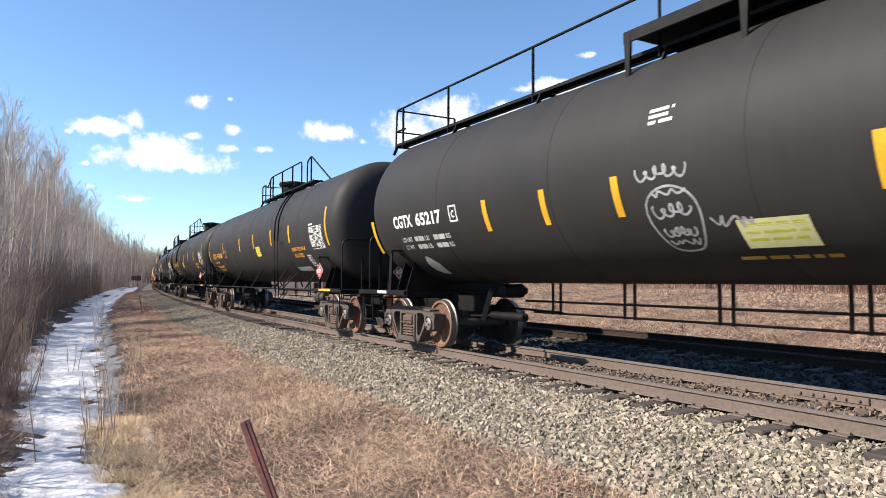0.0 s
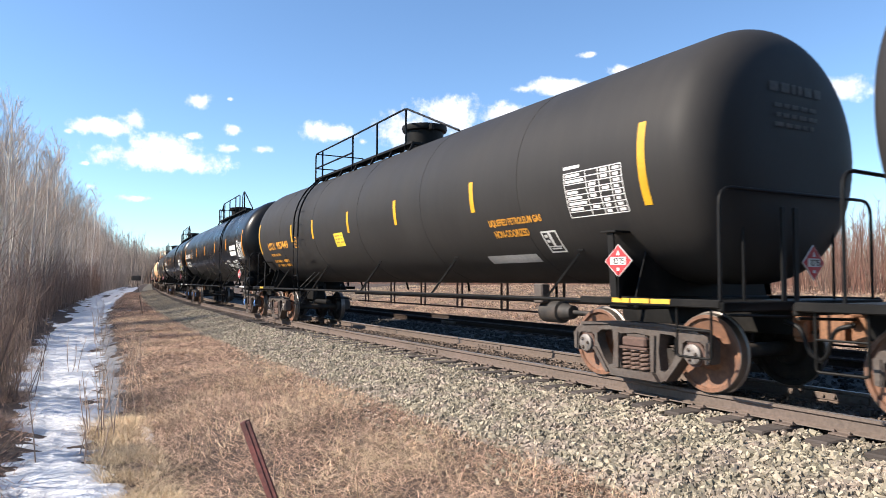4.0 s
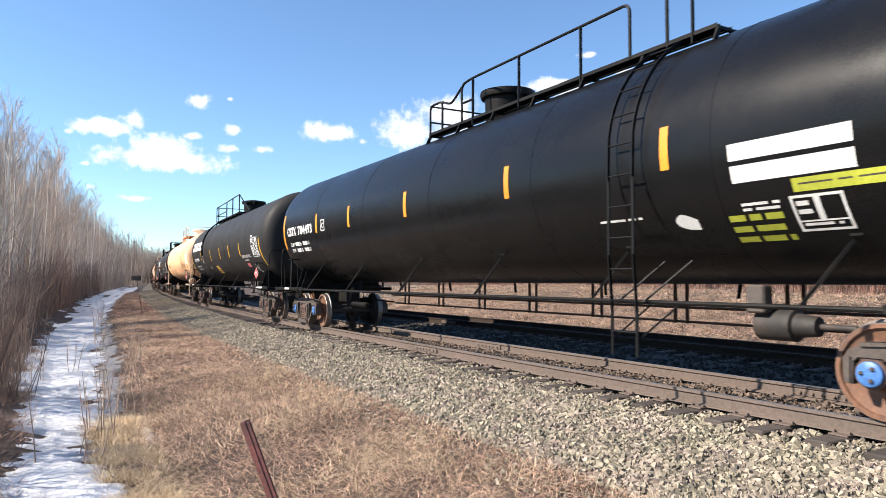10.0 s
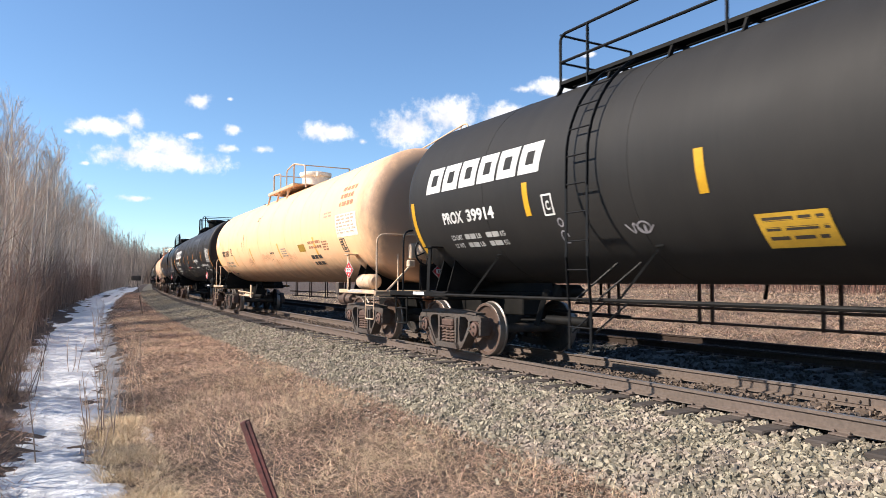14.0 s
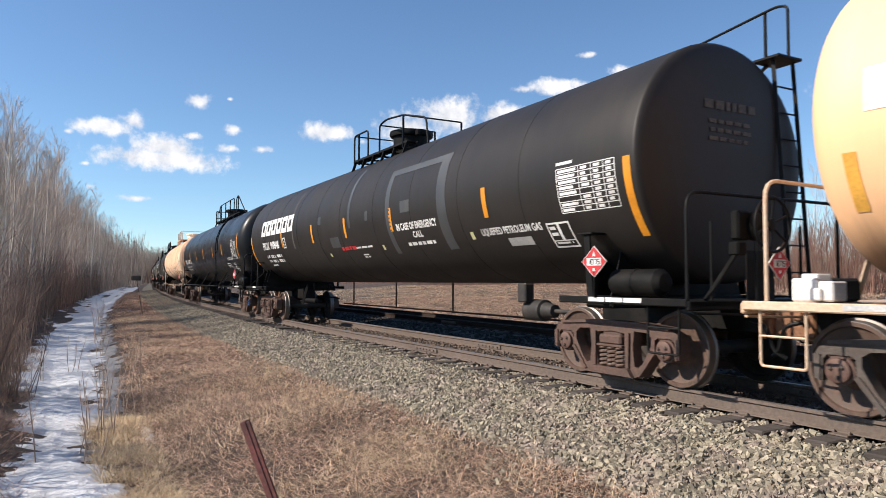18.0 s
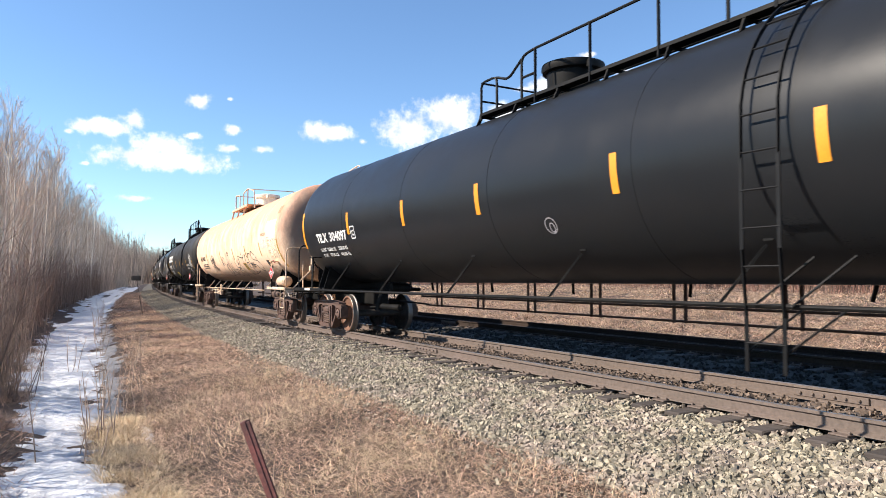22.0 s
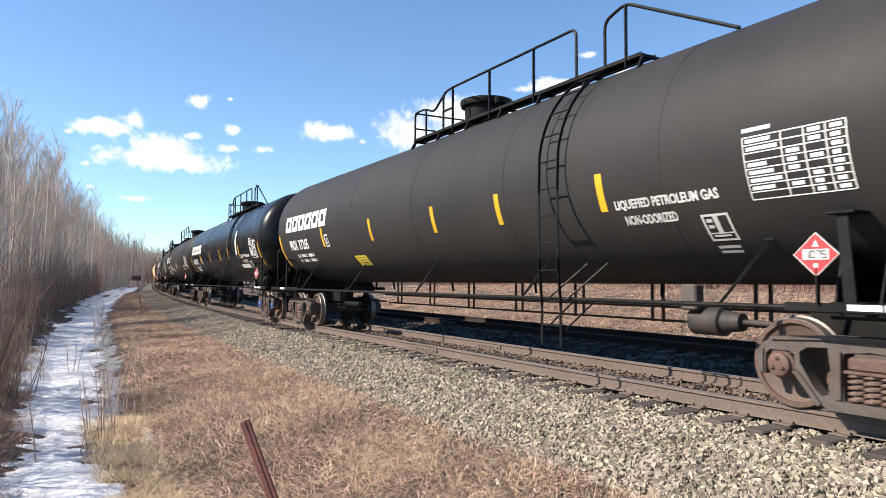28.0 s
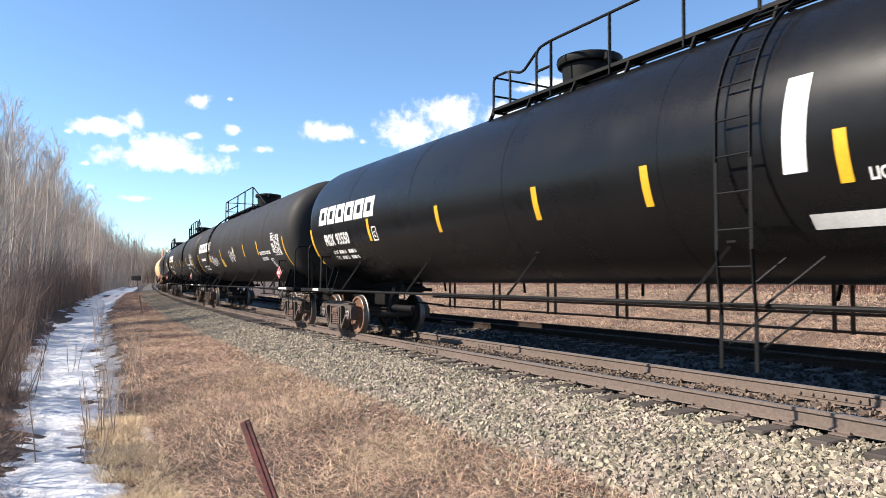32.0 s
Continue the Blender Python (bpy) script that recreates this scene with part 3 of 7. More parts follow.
def stroke(m, pts, w, off=0.0045):
    """A painted line of width w on the tank along pts (x, arc height)."""
    pts = [Vector(p) for p in pts]
    vs = []
    for i, p in enumerate(pts):
        d = pts[min(i + 1, len(pts) - 1)] - pts[max(i - 1, 0)]
        q = Vector((-d.y, d.x)).normalized() * w / 2
        vs += [curl(*(p + q), off), curl(*(p - q), off)]
    return m.add(vs, [(2 * i, 2 * i + 1, 2 * i + 3, 2 * i + 2) for i in range(len(pts) - 1)])


def loop_pts(cx, ca, rx, ra, t0=0, t1=360, n=18, wob=0.0):
    return [(cx + rx * (1 + wob * math.sin(3 * t)) * math.cos(t), ca + ra * (1 + wob * math.cos(2 * t)) * math.sin(t)) for t in (radians(t0 + (t1 - t0) * i / n) for i in range(n + 1))]


def letters(text, x0, x1, a0, a1):
    """Lettering laid on the tank between x0 and x1, from arc height a0 up to a1."""
    cu = bpy.data.curves.new("lettering", "FONT")
    cu.body, cu.offset, cu.resolution_u = text, 0.034, 3
    ob = bpy.data.objects.new("lettering", cu)
    me = ob.to_mesh()
    bm = bmesh.new()
    bm.from_mesh(me)
    ob.to_mesh_clear()
    bpy.data.objects.remove(ob)
    bpy.data.curves.remove(cu)
    xs, ys = [v.co.x for v in bm.verts], [v.co.y for v in bm.verts]
    lx, hx, ly, hy = min(xs), max(xs), min(ys), max(ys)
    for v in bm.verts:
        v.co = (x0 + (v.co.x - lx) / (hx - lx) * (x1 - x0), a0 + (v.co.y - ly) / (hy - ly) * (a1 - a0), 0)
    n = int((a1 - a0) / 0.08)
    for i in range(n):
        bmesh.ops.bisect_plane(bm, geom=bm.verts[:] + bm.edges[:] + bm.faces[:], plane_co=(0, a0 + (a1 - a0) * (i + 1) / (n + 1), 0), plane_no=(0, 1, 0))
    bm.verts.index_update()
    m = M().add([curl(v.co.x, v.co.y, 0.0045) for v in bm.verts], [tuple(v.index for v in f.verts) for f in bm.faces])
    bm.free()
    return m


def bars(m, x0, x1, a0, a1, rows, seed, gap=0.45):
    """Unreadable small writing: rows of plain bars."""
    rnd = random.Random(seed)
    h = (a1 - a0) / rows
    for r in range(rows):
        x, top = x0, a1 - r * h
        end = x1 - rnd.uniform(0, 0.12) * (x1 - x0)
        while x < end - 0.02:
            w = min(rnd.uniform(0.10, 0.34), end - x)
            patch(m, x, x + w, top - h * (1 - gap), top)
            x += w + 0.05
    return m


# fore head: where it begins past the bogie centre, curve of its knuckle, depth
HEADS = {"plain": (0.36, 0.36, 0.60), "round": (0.22, 0.55, 0.66), "flat": (0.36, 0.30, 0.13)}


def tank_mesh(rear, fore, seams, curve, depth):
    """The tank from its rear to its fore weld, with domed heads."""
    head = [(math.cos(t) ** 0.8, max(0.02, TANK_R * math.sin(t) ** 0.72)) for t in (math.pi / 2 * i / 12 for i in range(13))]
    prof = [(-rear - 0.60 * x, r) for x, r in head] + [(-rear + 0.3, TANK_R)]
    for q in seams:
        prof += [(q - 0.02, TANK_R), (q - 0.0195, TANK_R + 0.0035), (q + 0.0195, TANK_R + 0.0035), (q + 0.02, TANK_R)]
    head = [(math.cos(t) ** 0.8, max(0.02, TANK_R * math.sin(t) ** curve)) for t in (math.pi / 2 * (i / 16) ** 1.5 for i in range(17))]
    prof += [(fore - 0.3, TANK_R)] + [(fore + depth * x, r) for x, r in head[::-1]]
    return M().lathe(prof, 72, "x", (0, 0, TANK_Z))


def ring_spring(r, h, turns, wire):
    m = M()
    pts = [(r * math.cos(t), r * math.sin(t), h * i / (turns * 10)) for i in range(turns * 10 + 1) for t in (2 * math.pi * i / 10,)]
    return m.tube(pts, wire, 6)


def wheelset_mesh(cap, plate):
    """Two flanged wheels on an axle, with bearing end caps."""
    m = M()
    for s_ in (-1, 1):
        prof = [(0.66, 0.13), (0.66, 0.20), (0.725, 0.24), (0.74, 0.40), (0.685, 0.415), (0.685, 0.475), (0.70, 0.486), (0.715, 0.483), (0.728, 0.462), (0.822, 0.452), (0.828, 0.445), (0.828, 0.405), (0.80, 0.395),
                (0.775, 0.33), (0.76, 0.20), (0.80, 0.155), (0.85, 0.14), (0.85, 0.10)]
        slots = [4, 4, 4, 4, 4, 1, 1, 1, 1, 1, 0, 0, 0, 0, 0, 0, 0]
        m.lathe([(s_ * a, r) for a, r in prof], 40, "y", (0, 0, 0), slots)
        m.lathe([(s_ * 0.86, 0.075), (s_ * 1.03, 0.075), (s_ * 1.03, 0.115), (s_ * 1.085, 0.115), (s_ * 1.095, 0.10), (s_ * 1.1, 0.03)], 20, "y", (0, 0, 0), [2] * 5)
        for i in range(3):
            a = i * 2.094
            m.box((0.062 * math.cos(a), s_ * 1.105, 0.062 * math.sin(a)), (0.034, 0.03, 0.034), 0.006, None, 3)
    m.lathe([(-0.68, 0.095), (-0.3, 0.085), (0.3, 0.085), (0.68, 0.095)], 16, "y", (0, 0, 0), [4, 4, 4])
    return mesh_of(m, [plate, TREAD, cap, CAST, GREASE], 30)


def side_frame_mesh(mat):
    """Cast side frame: one plate with two rounded windows, a spring opening, and jaws over the axle ends."""
    half = ((0, 0.765), (0.40, 0.762), (0.66, 0.75), (0.96, 0.715), (1.08, 0.665), (1.125, 0.59), (1.12, 0.36), (1.05, 0.35), (1.04, 0.56), (1.0, 0.60), (0.78, 0.60), (0.735, 0.57), (0.73, 0.38), (0.665, 0.345), (0.50, 0.13),
            (0.40, 0.075), (0.2, 0.05), (0, 0.045))
    outer = list(half) + [(-a, b) for a, b in half[-2:0:-1]]
    window = ((0.40, 0.66), (0.60, 0.65), (0.68, 0.60), (0.68, 0.50), (0.545, 0.275), (0.465, 0.2), (0.40, 0.22), (0.375, 0.45))
    holes = [window, [(-a, b) for a, b in window], ((-0.25, 0.18), (0.25, 0.18), (0.265, 0.45), (0.25, 0.62), (0.0, 0.645), (-0.25, 0.62), (-0.265, 0.45))]
    bm = bmesh.new()
    edges = []
    for ring in [outer] + holes:
        vs = [bm.verts.new((a, -0.075, b)) for a, b in ring]
        edges += [bm.edges.new((vs[i], vs[(i + 1) % len(vs)])) for i in range(len(vs))]
    bmesh.ops.triangle_fill(bm, use_beauty=True, edges=edges)
    top = bmesh.ops.extrude_face_region(bm, geom=bm.faces[:])["geom"]
    bmesh.ops.translate(bm, verts=[v for v in top if isinstance(v, bmesh.types.BMVert)], vec=(0, 0.15, 0))
    bm.verts.index_update()
    m = M().add([tuple(v.co) for v in bm.verts], [tuple(v.index for v in f.verts) for f in bm.faces])
    bm.free()
    # flanges that stand proud along the chords, the columns and the spring seat
    for s_ in (-1, 1):
        m.prism([(s_ * a, b) for a, b in ((0.745, 0.40), (0.70, 0.345), (0.50, 0.10), (0.46, 0.125), (0.655, 0.37), (0.70, 0.42))], -0.10, 0.10)
        m.prism([(s_ * a, b) for a, b in ((0.335, 0.63), (0.265, 0.63), (0.27, 0.19), (0.32, 0.19))], -0.105, 0.105)
        m.prism([(s_ * a, b) for a, b in ((1.125, 0.60), (1.06, 0.60), (1.065, 0.36), (1.115, 0.37))], -0.095, 0.095)
    m.prism([(-0.98, 0.735), (-0.4, 0.775), (0.4, 0.775), (0.98, 0.735), (0.97, 0.70), (0.4, 0.735), (-0.4, 0.735), (-0.97, 0.70)], -0.10, 0.10)
    m.prism([(-0.40, 0.085), (0.40, 0.085), (0.33, 0.178), (-0.33, 0.178)], -0.135, 0.135)
    return mesh_of(m, [mat])


def bogie(car, x, spec, ends):
    """A three-piece bogie; the bolster carries side frames, springs and wheelsets."""
    cast = spec["cast"]
    b = M().box((0, 0, 0.56), (0.34, 2.1, 0.16), 0.02)
    b.box((0, 0, 0.68), (0.30, 1.0, 0.12), 0.02)
    b.lathe([(0.72, 0.2), (0.80, 0.2)], 18, "z")
    ob = part("bogie", kept(("bolster", cast.name), lambda: mesh_of(b, [cast])), None, car, "three-piece railway bogie with coil springs")
    put(ob, Matrix.Translation((x, 0, 0)))
    for s_ in (-1, 1):
        put(part("side_frame", kept(("frame", cast.name), lambda: side_frame_mesh(cast)), None, ob, "dusty cast steel side frame"), Matrix.Translation((0, s_ * 0.985, 0)))
        for a, r in ((-0.145, 0.066), (0, 0.07), (0.145, 0.066)):
            put(part("spring", kept(("spring", r), lambda: mesh_of(ring_spring(r, 0.27, 5, 0.019), [SPRING])), None, ob), Matrix.Translation((a, s_ * 1.02, 0.17)))
        put(part("bolster_end", kept("bolster_end", lambda: mesh_of(M().box((0, 0, 0.53), (0.40, 0.2, 0.13), 0.025).box((0, 0, 0.455), (0.46, 0.22, 0.03), 0.005), [CAST_RED])), None, ob), Matrix.Translation((0, s_ * 1.0, 0)))
        for a in (-0.889, 0.889):
            put(part("bearing_adapter", kept("adapter", lambda: mesh_of(M().lathe([(-0.09, 0.145), (0.09, 0.145)], 20, "y", (0, 0, 0.457)).box((0, 0, 0.60), (0.24, 0.17, 0.06), 0.01), [CAST_RED])), None, ob),
                Matrix.Translation((a, s_ * 0.955, 0)))
    put(part("brake_beam", kept("brake_beam", lambda: mesh_of(M().beam((0.42, -0.75, 0.42), (0.42, 0.75, 0.42), 0.06, 0.1, 0.01).beam((-0.42, -0.75, 0.42), (-0.42, 0.75, 0.42), 0.06, 0.1, 0.01)
                                                              .beam((0.42, 0, 0.42), (-0.42, 0, 0.42), 0.05, 0.08, 0.01).box((0.415, 0.76, 0.44), (0.06, 0.1, 0.3), 0.01).box((0.415, -0.76, 0.44), (0.06, 0.1, 0.3), 0.01)
                                                              .box((-0.415, 0.76, 0.44), (0.06, 0.1, 0.3), 0.01).box((-0.415, -0.76, 0.44), (0.06, 0.1, 0.3), 0.01), [CAST])), None, ob), Matrix())
    sets = []
    for i, a in enumerate((-0.889, 0.889)):
        cap = spec["caps"][i if x < 0 else 2 + i]
        plate = spec["wheel"]
        w = part("wheelset", kept(("wheels", cap.name, plate.name), lambda: wheelset_mesh(cap, plate)), None, ob, "flanged steel wheels with a rusty face and bright tread")
        put(w, Matrix.Translation((a, 0, 0.457)))
        sets.append((w, a))
    ends.append((ob, x, sets))


def end_gear(car, td, s_, spec):
    """Stub sill, bolster saddle, platform, handrails, steps and coupler at one end."""
    fr, x = spec["steel"], s_ * td / 2
    half, hc = td / 2 + 2.0, td / 2 + 0.55
    tip = half - 0.38
    part("stub_sill", M().box((s_ * (td / 2 - 1.1 + tip) / 2, 0, 0.86), (tip - td / 2 + 1.1, 0.42, 0.36), 0.02), FRAME_BLACK, car)
    sad = M().box((x, 0, 1.02), (0.5, 2.5, 0.16), 0.02)
    for a in (-0.2, 0.2):
        pts = [(-1.25, 1.02), (1.25, 1.02)] + [(TANK_R * math.cos(t), TANK_Z + TANK_R * math.sin(t)) for t in (radians(-47 - 86 * i / 12) for i in range(13))]
        n = len(pts)
        m2 = bmesh.new()
        bv = [m2.verts.new((x + a + o, p, q)) for o in (-0.01, 0.01) for p, q in pts]
        m2.faces.new(bv[:n])
        m2.faces.new(bv[n:][::-1])
        for i in range(n):
            m2.faces.new((bv[i], bv[i + n], bv[(i + 1) % n + n], bv[(i + 1) % n]))
        bmesh.ops.triangulate(m2, faces=m2.faces[:])
        m2.verts.index_update()
        sad.add([tuple(v.co) for v in m2.verts], [tuple(v.index for v in f.verts) for f in m2.faces])
        m2.free()
    part("bolster_saddle", sad, FRAME_BLACK, car)
    # side sills, with the plate that stands up against the tank's end
    for y_ in (-1, 1):
        sl = M().box((s_ * (td / 2 + tip - 0.55) / 2 + s_ * 0.0, y_ * 1.43, 1.05), (tip + 0.35 - td / 2 + 0.2, 0.07, 0.09), 0.012)
        part("side_sill", sl, fr, car)
        up = M().prism([(x + s_ * 0.02, 1.1), (x + s_ * 0.13, 1.1), (x + s_ * 0.07, 1.88), (x - s_ * 0.03, 1.88)], y_ * 1.45 - 0.012, y_ * 1.45 + 0.012)
        up.box((x + s_ * 0.02, y_ * 1.36, 1.893), (0.26, 0.28, 0.026), 0.006)
        part("upright_plate", up, fr, car)
        for q in (0.2, 0.51, 0.82) if s_ > 0 else (0.42,):
            part("sill_strip", M().box((s_ * (td / 2 + q), y_ * 1.4685, 1.06), (0.29 if s_ > 0 else 0.42, 0.004, 0.055)), spec["sill"], car, "pale reflective strip on the side sill")
        # corner stirrup and vertical grab posts
        st = M().tube([(s_ * (tip - 0.62), y_ * 1.40, 1.02), (s_ * (tip - 0.62), y_ * 1.40, 0.47), (s_ * (tip - 0.16), y_ * 1.40, 0.47), (s_ * (tip - 0.16), y_ * 1.40, 1.02)], 0.014, 8, 0, 0.04)
        st.tube([(s_ * (tip - 0.62), y_ * 1.40, 0.76), (s_ * (tip - 0.16), y_ * 1.40, 0.76)], 0.012, 6)
        part("stirrup_step", st, fr, car)
    pl = M().box((s_ * (tip - 0.30), 0, 1.04), (0.66, 2.86, 0.07), 0.01)
    pl.box((s_ * tip, 0, 1.02), (0.06, 2.9, 0.11), 0.015)
    part("end_platform", pl, fr, car)
    inset = 0.06 if s_ > 0 else 0.22 if spec["paint"] in (P_BLUE, P_TAN, P_RUST) else 0.42
    hx = s_ * (tip - inset)
    hr = M().tube([(hx, -1.38, 1.05), (hx, -1.38, 2.28), (hx, 1.38, 2.28), (hx, 1.38, 1.05)], 0.02, 8, 0, 0.2)
    part("end_handrail", hr, spec["rails"], car)
    if s_ > 0:
        a, b, r, h = (0.6, 1.42, 0.022, 2.05) if spec["paint"] is P_GLOSS else (0.2, 0.82, 0.018, 1.98)
        for y_ in (-1, 1):
            part("grab_post", M().tube([(tip - a, y_ * b, 1.05), (tip - a, y_ * b, h)], r, 8), spec["rails"], car)
    elif spec["paint"] is P_TAN:
        # white-wrapped valve gear on the rear platform
        vb = M().box((-tip + 0.30, -0.75, 1.2), (0.26, 0.3, 0.24), 0.02).box((-tip + 0.33, -0.72, 1.33), (0.18, 0.24, 0.07), 0.015)
        vb.box((-tip + 0.50, -0.74, 1.19), (0.16, 0.26, 0.2), 0.018).box((-tip + 0.42, -0.88, 1.16), (0.12, 0.08, 0.12), 0.012)
        part("valve_cover", vb, WHITE, car, "white cover wrapped over the valve gear")
        part("valve_box", M().box((-tip + 0.34, -0.36, 1.2), (0.3, 0.36, 0.24), 0.03), FRAME_BLACK, car)
        part("platform_brace", M().beam((-tip + 0.4, -0.1, 1.1), (-tip + 0.95, -0.5, 2.2), 0.05, 0.03), FRAME_CREAM, car)
    cp = M().box((s_ * (half - 0.32), 0, 0.82), (0.5, 0.17, 0.16), 0.03)
    cp.prism([(s_ * (half - 0.14), 0.66), (s_ * (half + 0.09), 0.68), (s_ * (half + 0.1), 0.98), (s_ * (half - 0.14), 1.0)], -0.17, 0.02)
    cp.prism([(s_ * (half - 0.14), 0.70), (s_ * (half + 0.02), 0.72), (s_ * (half + 0.02), 0.95), (s_ * (half - 0.14), 0.96)], 0.02, 0.17)
    part("coupler", cp, COUPLER_RUST, car, "rusty knuckle coupler")
    ch = M().box((s_ * (tip + 0.05), 0, 0.98), (0.18, 0.54, 0.13), 0.03).box((s_ * (tip + 0.03), 0, 0.66), (0.16, 0.4, 0.08), 0.02)
    for y_ in (-1, 1):
        ch.box((s_ * (tip + 0.05), y_ * 0.2, 0.8), (0.17, 0.1, 0.28), 0.025)
        ch.box((s_ * (tip + 0.1), y_ * 0.3, 0.9), (0.1, 0.14, 0.09), 0.02)
    part("striker", ch, COUPLER_RUST if spec["striker"] else FRAME_BLACK, car)
    ah = M().tube([(s_ * tip, -0.42, 0.85), (s_ * (tip + 0.2), -0.44, 0.8), (s_ * (half - 0.1), -0.42, 0.52), (s_ * (half + 0.02), -0.36, 0.44)], 0.024, 8, 0, 0.1)
    part("air_hose", ah, RAIL_BLACK, car)
    ul = M().tube([(s_ * (tip + 0.03), -1.35, 0.94), (s_ * (tip + 0.05), -0.3, 0.90)], 0.016, 6)
    part("uncoupling_lever", ul, fr, car)


def ladder(car, x, spec):
    """A ladder that follows the round side of the tank down from the top platform."""
    def at(a):
        t = radians(a)
        return -(TANK_R + 0.11) * math.cos(t), TANK_Z + (TANK_R + 0.11) * math.sin(t)
    m = M()
    line = [at(a) for a in range(74, 2, -6)]
    line = line + [(-(TANK_R + 0.11), 2.5), (-(TANK_R + 0.11), 1.6), (-(TANK_R + 0.06), 0.95), (-(TANK_R + 0.06), 0.42)]
    for o in (-0.2, 0.2):
        pts = [(x + o, y, z) for y, z in line]
        for p, q in zip(pts, pts[1:]):
            m.beam(p, (Vector(q) + (Vector(q) - Vector(p)).normalized() * 0.006), 0.014, 0.04)
    lad = part("ladder", m, spec["rails"], car, "narrow steel ladder curved over the tank's side")
    run = [0.0]
    for p, q in zip(line, line[1:]):
        run.append(run[-1] + math.dist(p, q))
    k = 0.16
    rung = kept("rung", lambda: mesh_of(M().tube([(-0.2, 0, 0), (0.2, 0, 0)], 0.011, 6), [RAIL_BLACK]))
    while k < run[-1]:
        y, z = np.interp(k, run, [p[0] for p in line]), np.interp(k, run, [p[1] for p in line])
        put(part("rung", rung, None, lad), Matrix.Translation((x, y, z)))
        k += 0.37
    br = M()
    for o in (-0.2, 0.2):
        br.tube([(x + o, -1.50, 1.04), (x + o + 0.42, -1.15, 1.52)], 0.014, 6)
        br.tube([(x + o, -1.55, 0.62), (x + o + 0.5, -1.44, 1.04)], 0.012, 6)
    part("ladder_brace", br, spec["rails"], car)


def top_works(car, spec):
    """Platform, railing and the protective housing over the valves."""
    x0, x1, dome, w = spec["deck"][0], spec["deck"][1], spec["dome"], spec.get("deckw", 0.75)
    rl, deckz = spec["rails"], spec.get("deckz", 4.30)
    d = M()
    for y_ in (-w + 0.13, w - 0.13):
        for o in (-0.13, 0.0, 0.13):
            d.box(((x0 + x1) / 2, y_ + o, deckz), (x1 - x0, 0.012 if o else 0.22, 0.05 if o else 0.012))
    for q in np.arange(x0, x1 + 0.01, (x1 - x0) / 2.6 if spec.get("slab") else max(0.6, (x1 - x0) / 6)):
        for y_ in (-1, 1):
            d.beam((q, y_ * (w - 0.05), deckz), (q, y_ * (w + 0.05), TANK_Z + math.sqrt(TANK_R ** 2 - (w + 0.05) ** 2) - 0.02), 0.03, 0.06)
        d.box((q, 0, deckz - 0.03), (0.04, 2 * w, 0.04))
    if spec.get("slab"):
        d.box(((x0 + x1) / 2, 0, deckz), (x1 - x0, 2 * w + 0.04, 0.03), 0.005)
        for y_ in (-1, 1):
            d.box(((x0 + x1) / 2, y_ * (w + 0.03), deckz - 0.03), (x1 - x0, 0.05, 0.10), 0.01)
    part("walkway_deck", d, spec["deckmat"], car, "grated steel walkway over the tank top")
    for line in spec["lines"]:
        part("top_railing", M().tube([(a, -w, b) for a, b in line], 0.023, 8, 0, 0.13), rl, car)
    for q, zt in spec["posts"]:
        part("railing_post", M().beam((q, -w, deckz - 0.12), (q, -w, zt), 0.045, 0.02), rl, car)
    for q, zt in spec["cross"]:
        part("railing_post", M().beam((q, w, deckz - 0.12), (q, w, zt), 0.045, 0.02), rl, car)
        part("end_rail", M().tube([(q, -w, zt), (q, w, zt)], 0.018, 6), rl, car)
    if spec.get("plat"):
        a, b = spec["plat"]
        pm = M().box(((a + b) / 2, 0, 4.53), (b - a, 2.0, 0.05), 0.01)
        for y_ in (-1, 1):
            pm.box(((a + b) / 2, y_ * 1.0, 4.48), (b - a, 0.03, 0.16), 0.01)
        part("valve_platform", pm, spec["deckmat"], car, "wide steel platform round the valves")
        for q in np.linspace(a + 0.08, b - 0.08, 4):
            for y_ in (-1, 1):
                part("platform_bracket", M().prism([(q - 0.06, 4.5), (q + 0.06, 4.5), (q + 0.03, 3.92), (q - 0.03, 3.92)], y_ * 0.98, y_ * 1.02), spec["deckmat"], car)
    h = M().lathe([(4.18, 0.40), (4.30, 0.42), (4.72, 0.44), (4.74, 0.51), (4.80, 0.53), (4.86, 0.52), (4.90, 0.3), (4.93, 0.05)], 28, "z", (dome, 0, 0))
    h.box((dome + 0.52, -0.1, 4.76), (0.14, 0.1, 0.16), 0.03)
    h.box((dome - 0.5, 0.12, 4.78), (0.1, 0.16, 0.08), 0.02)
    part("valve_housing", h, spec["domemat"], car, "round lidded valve housing on the tank top")


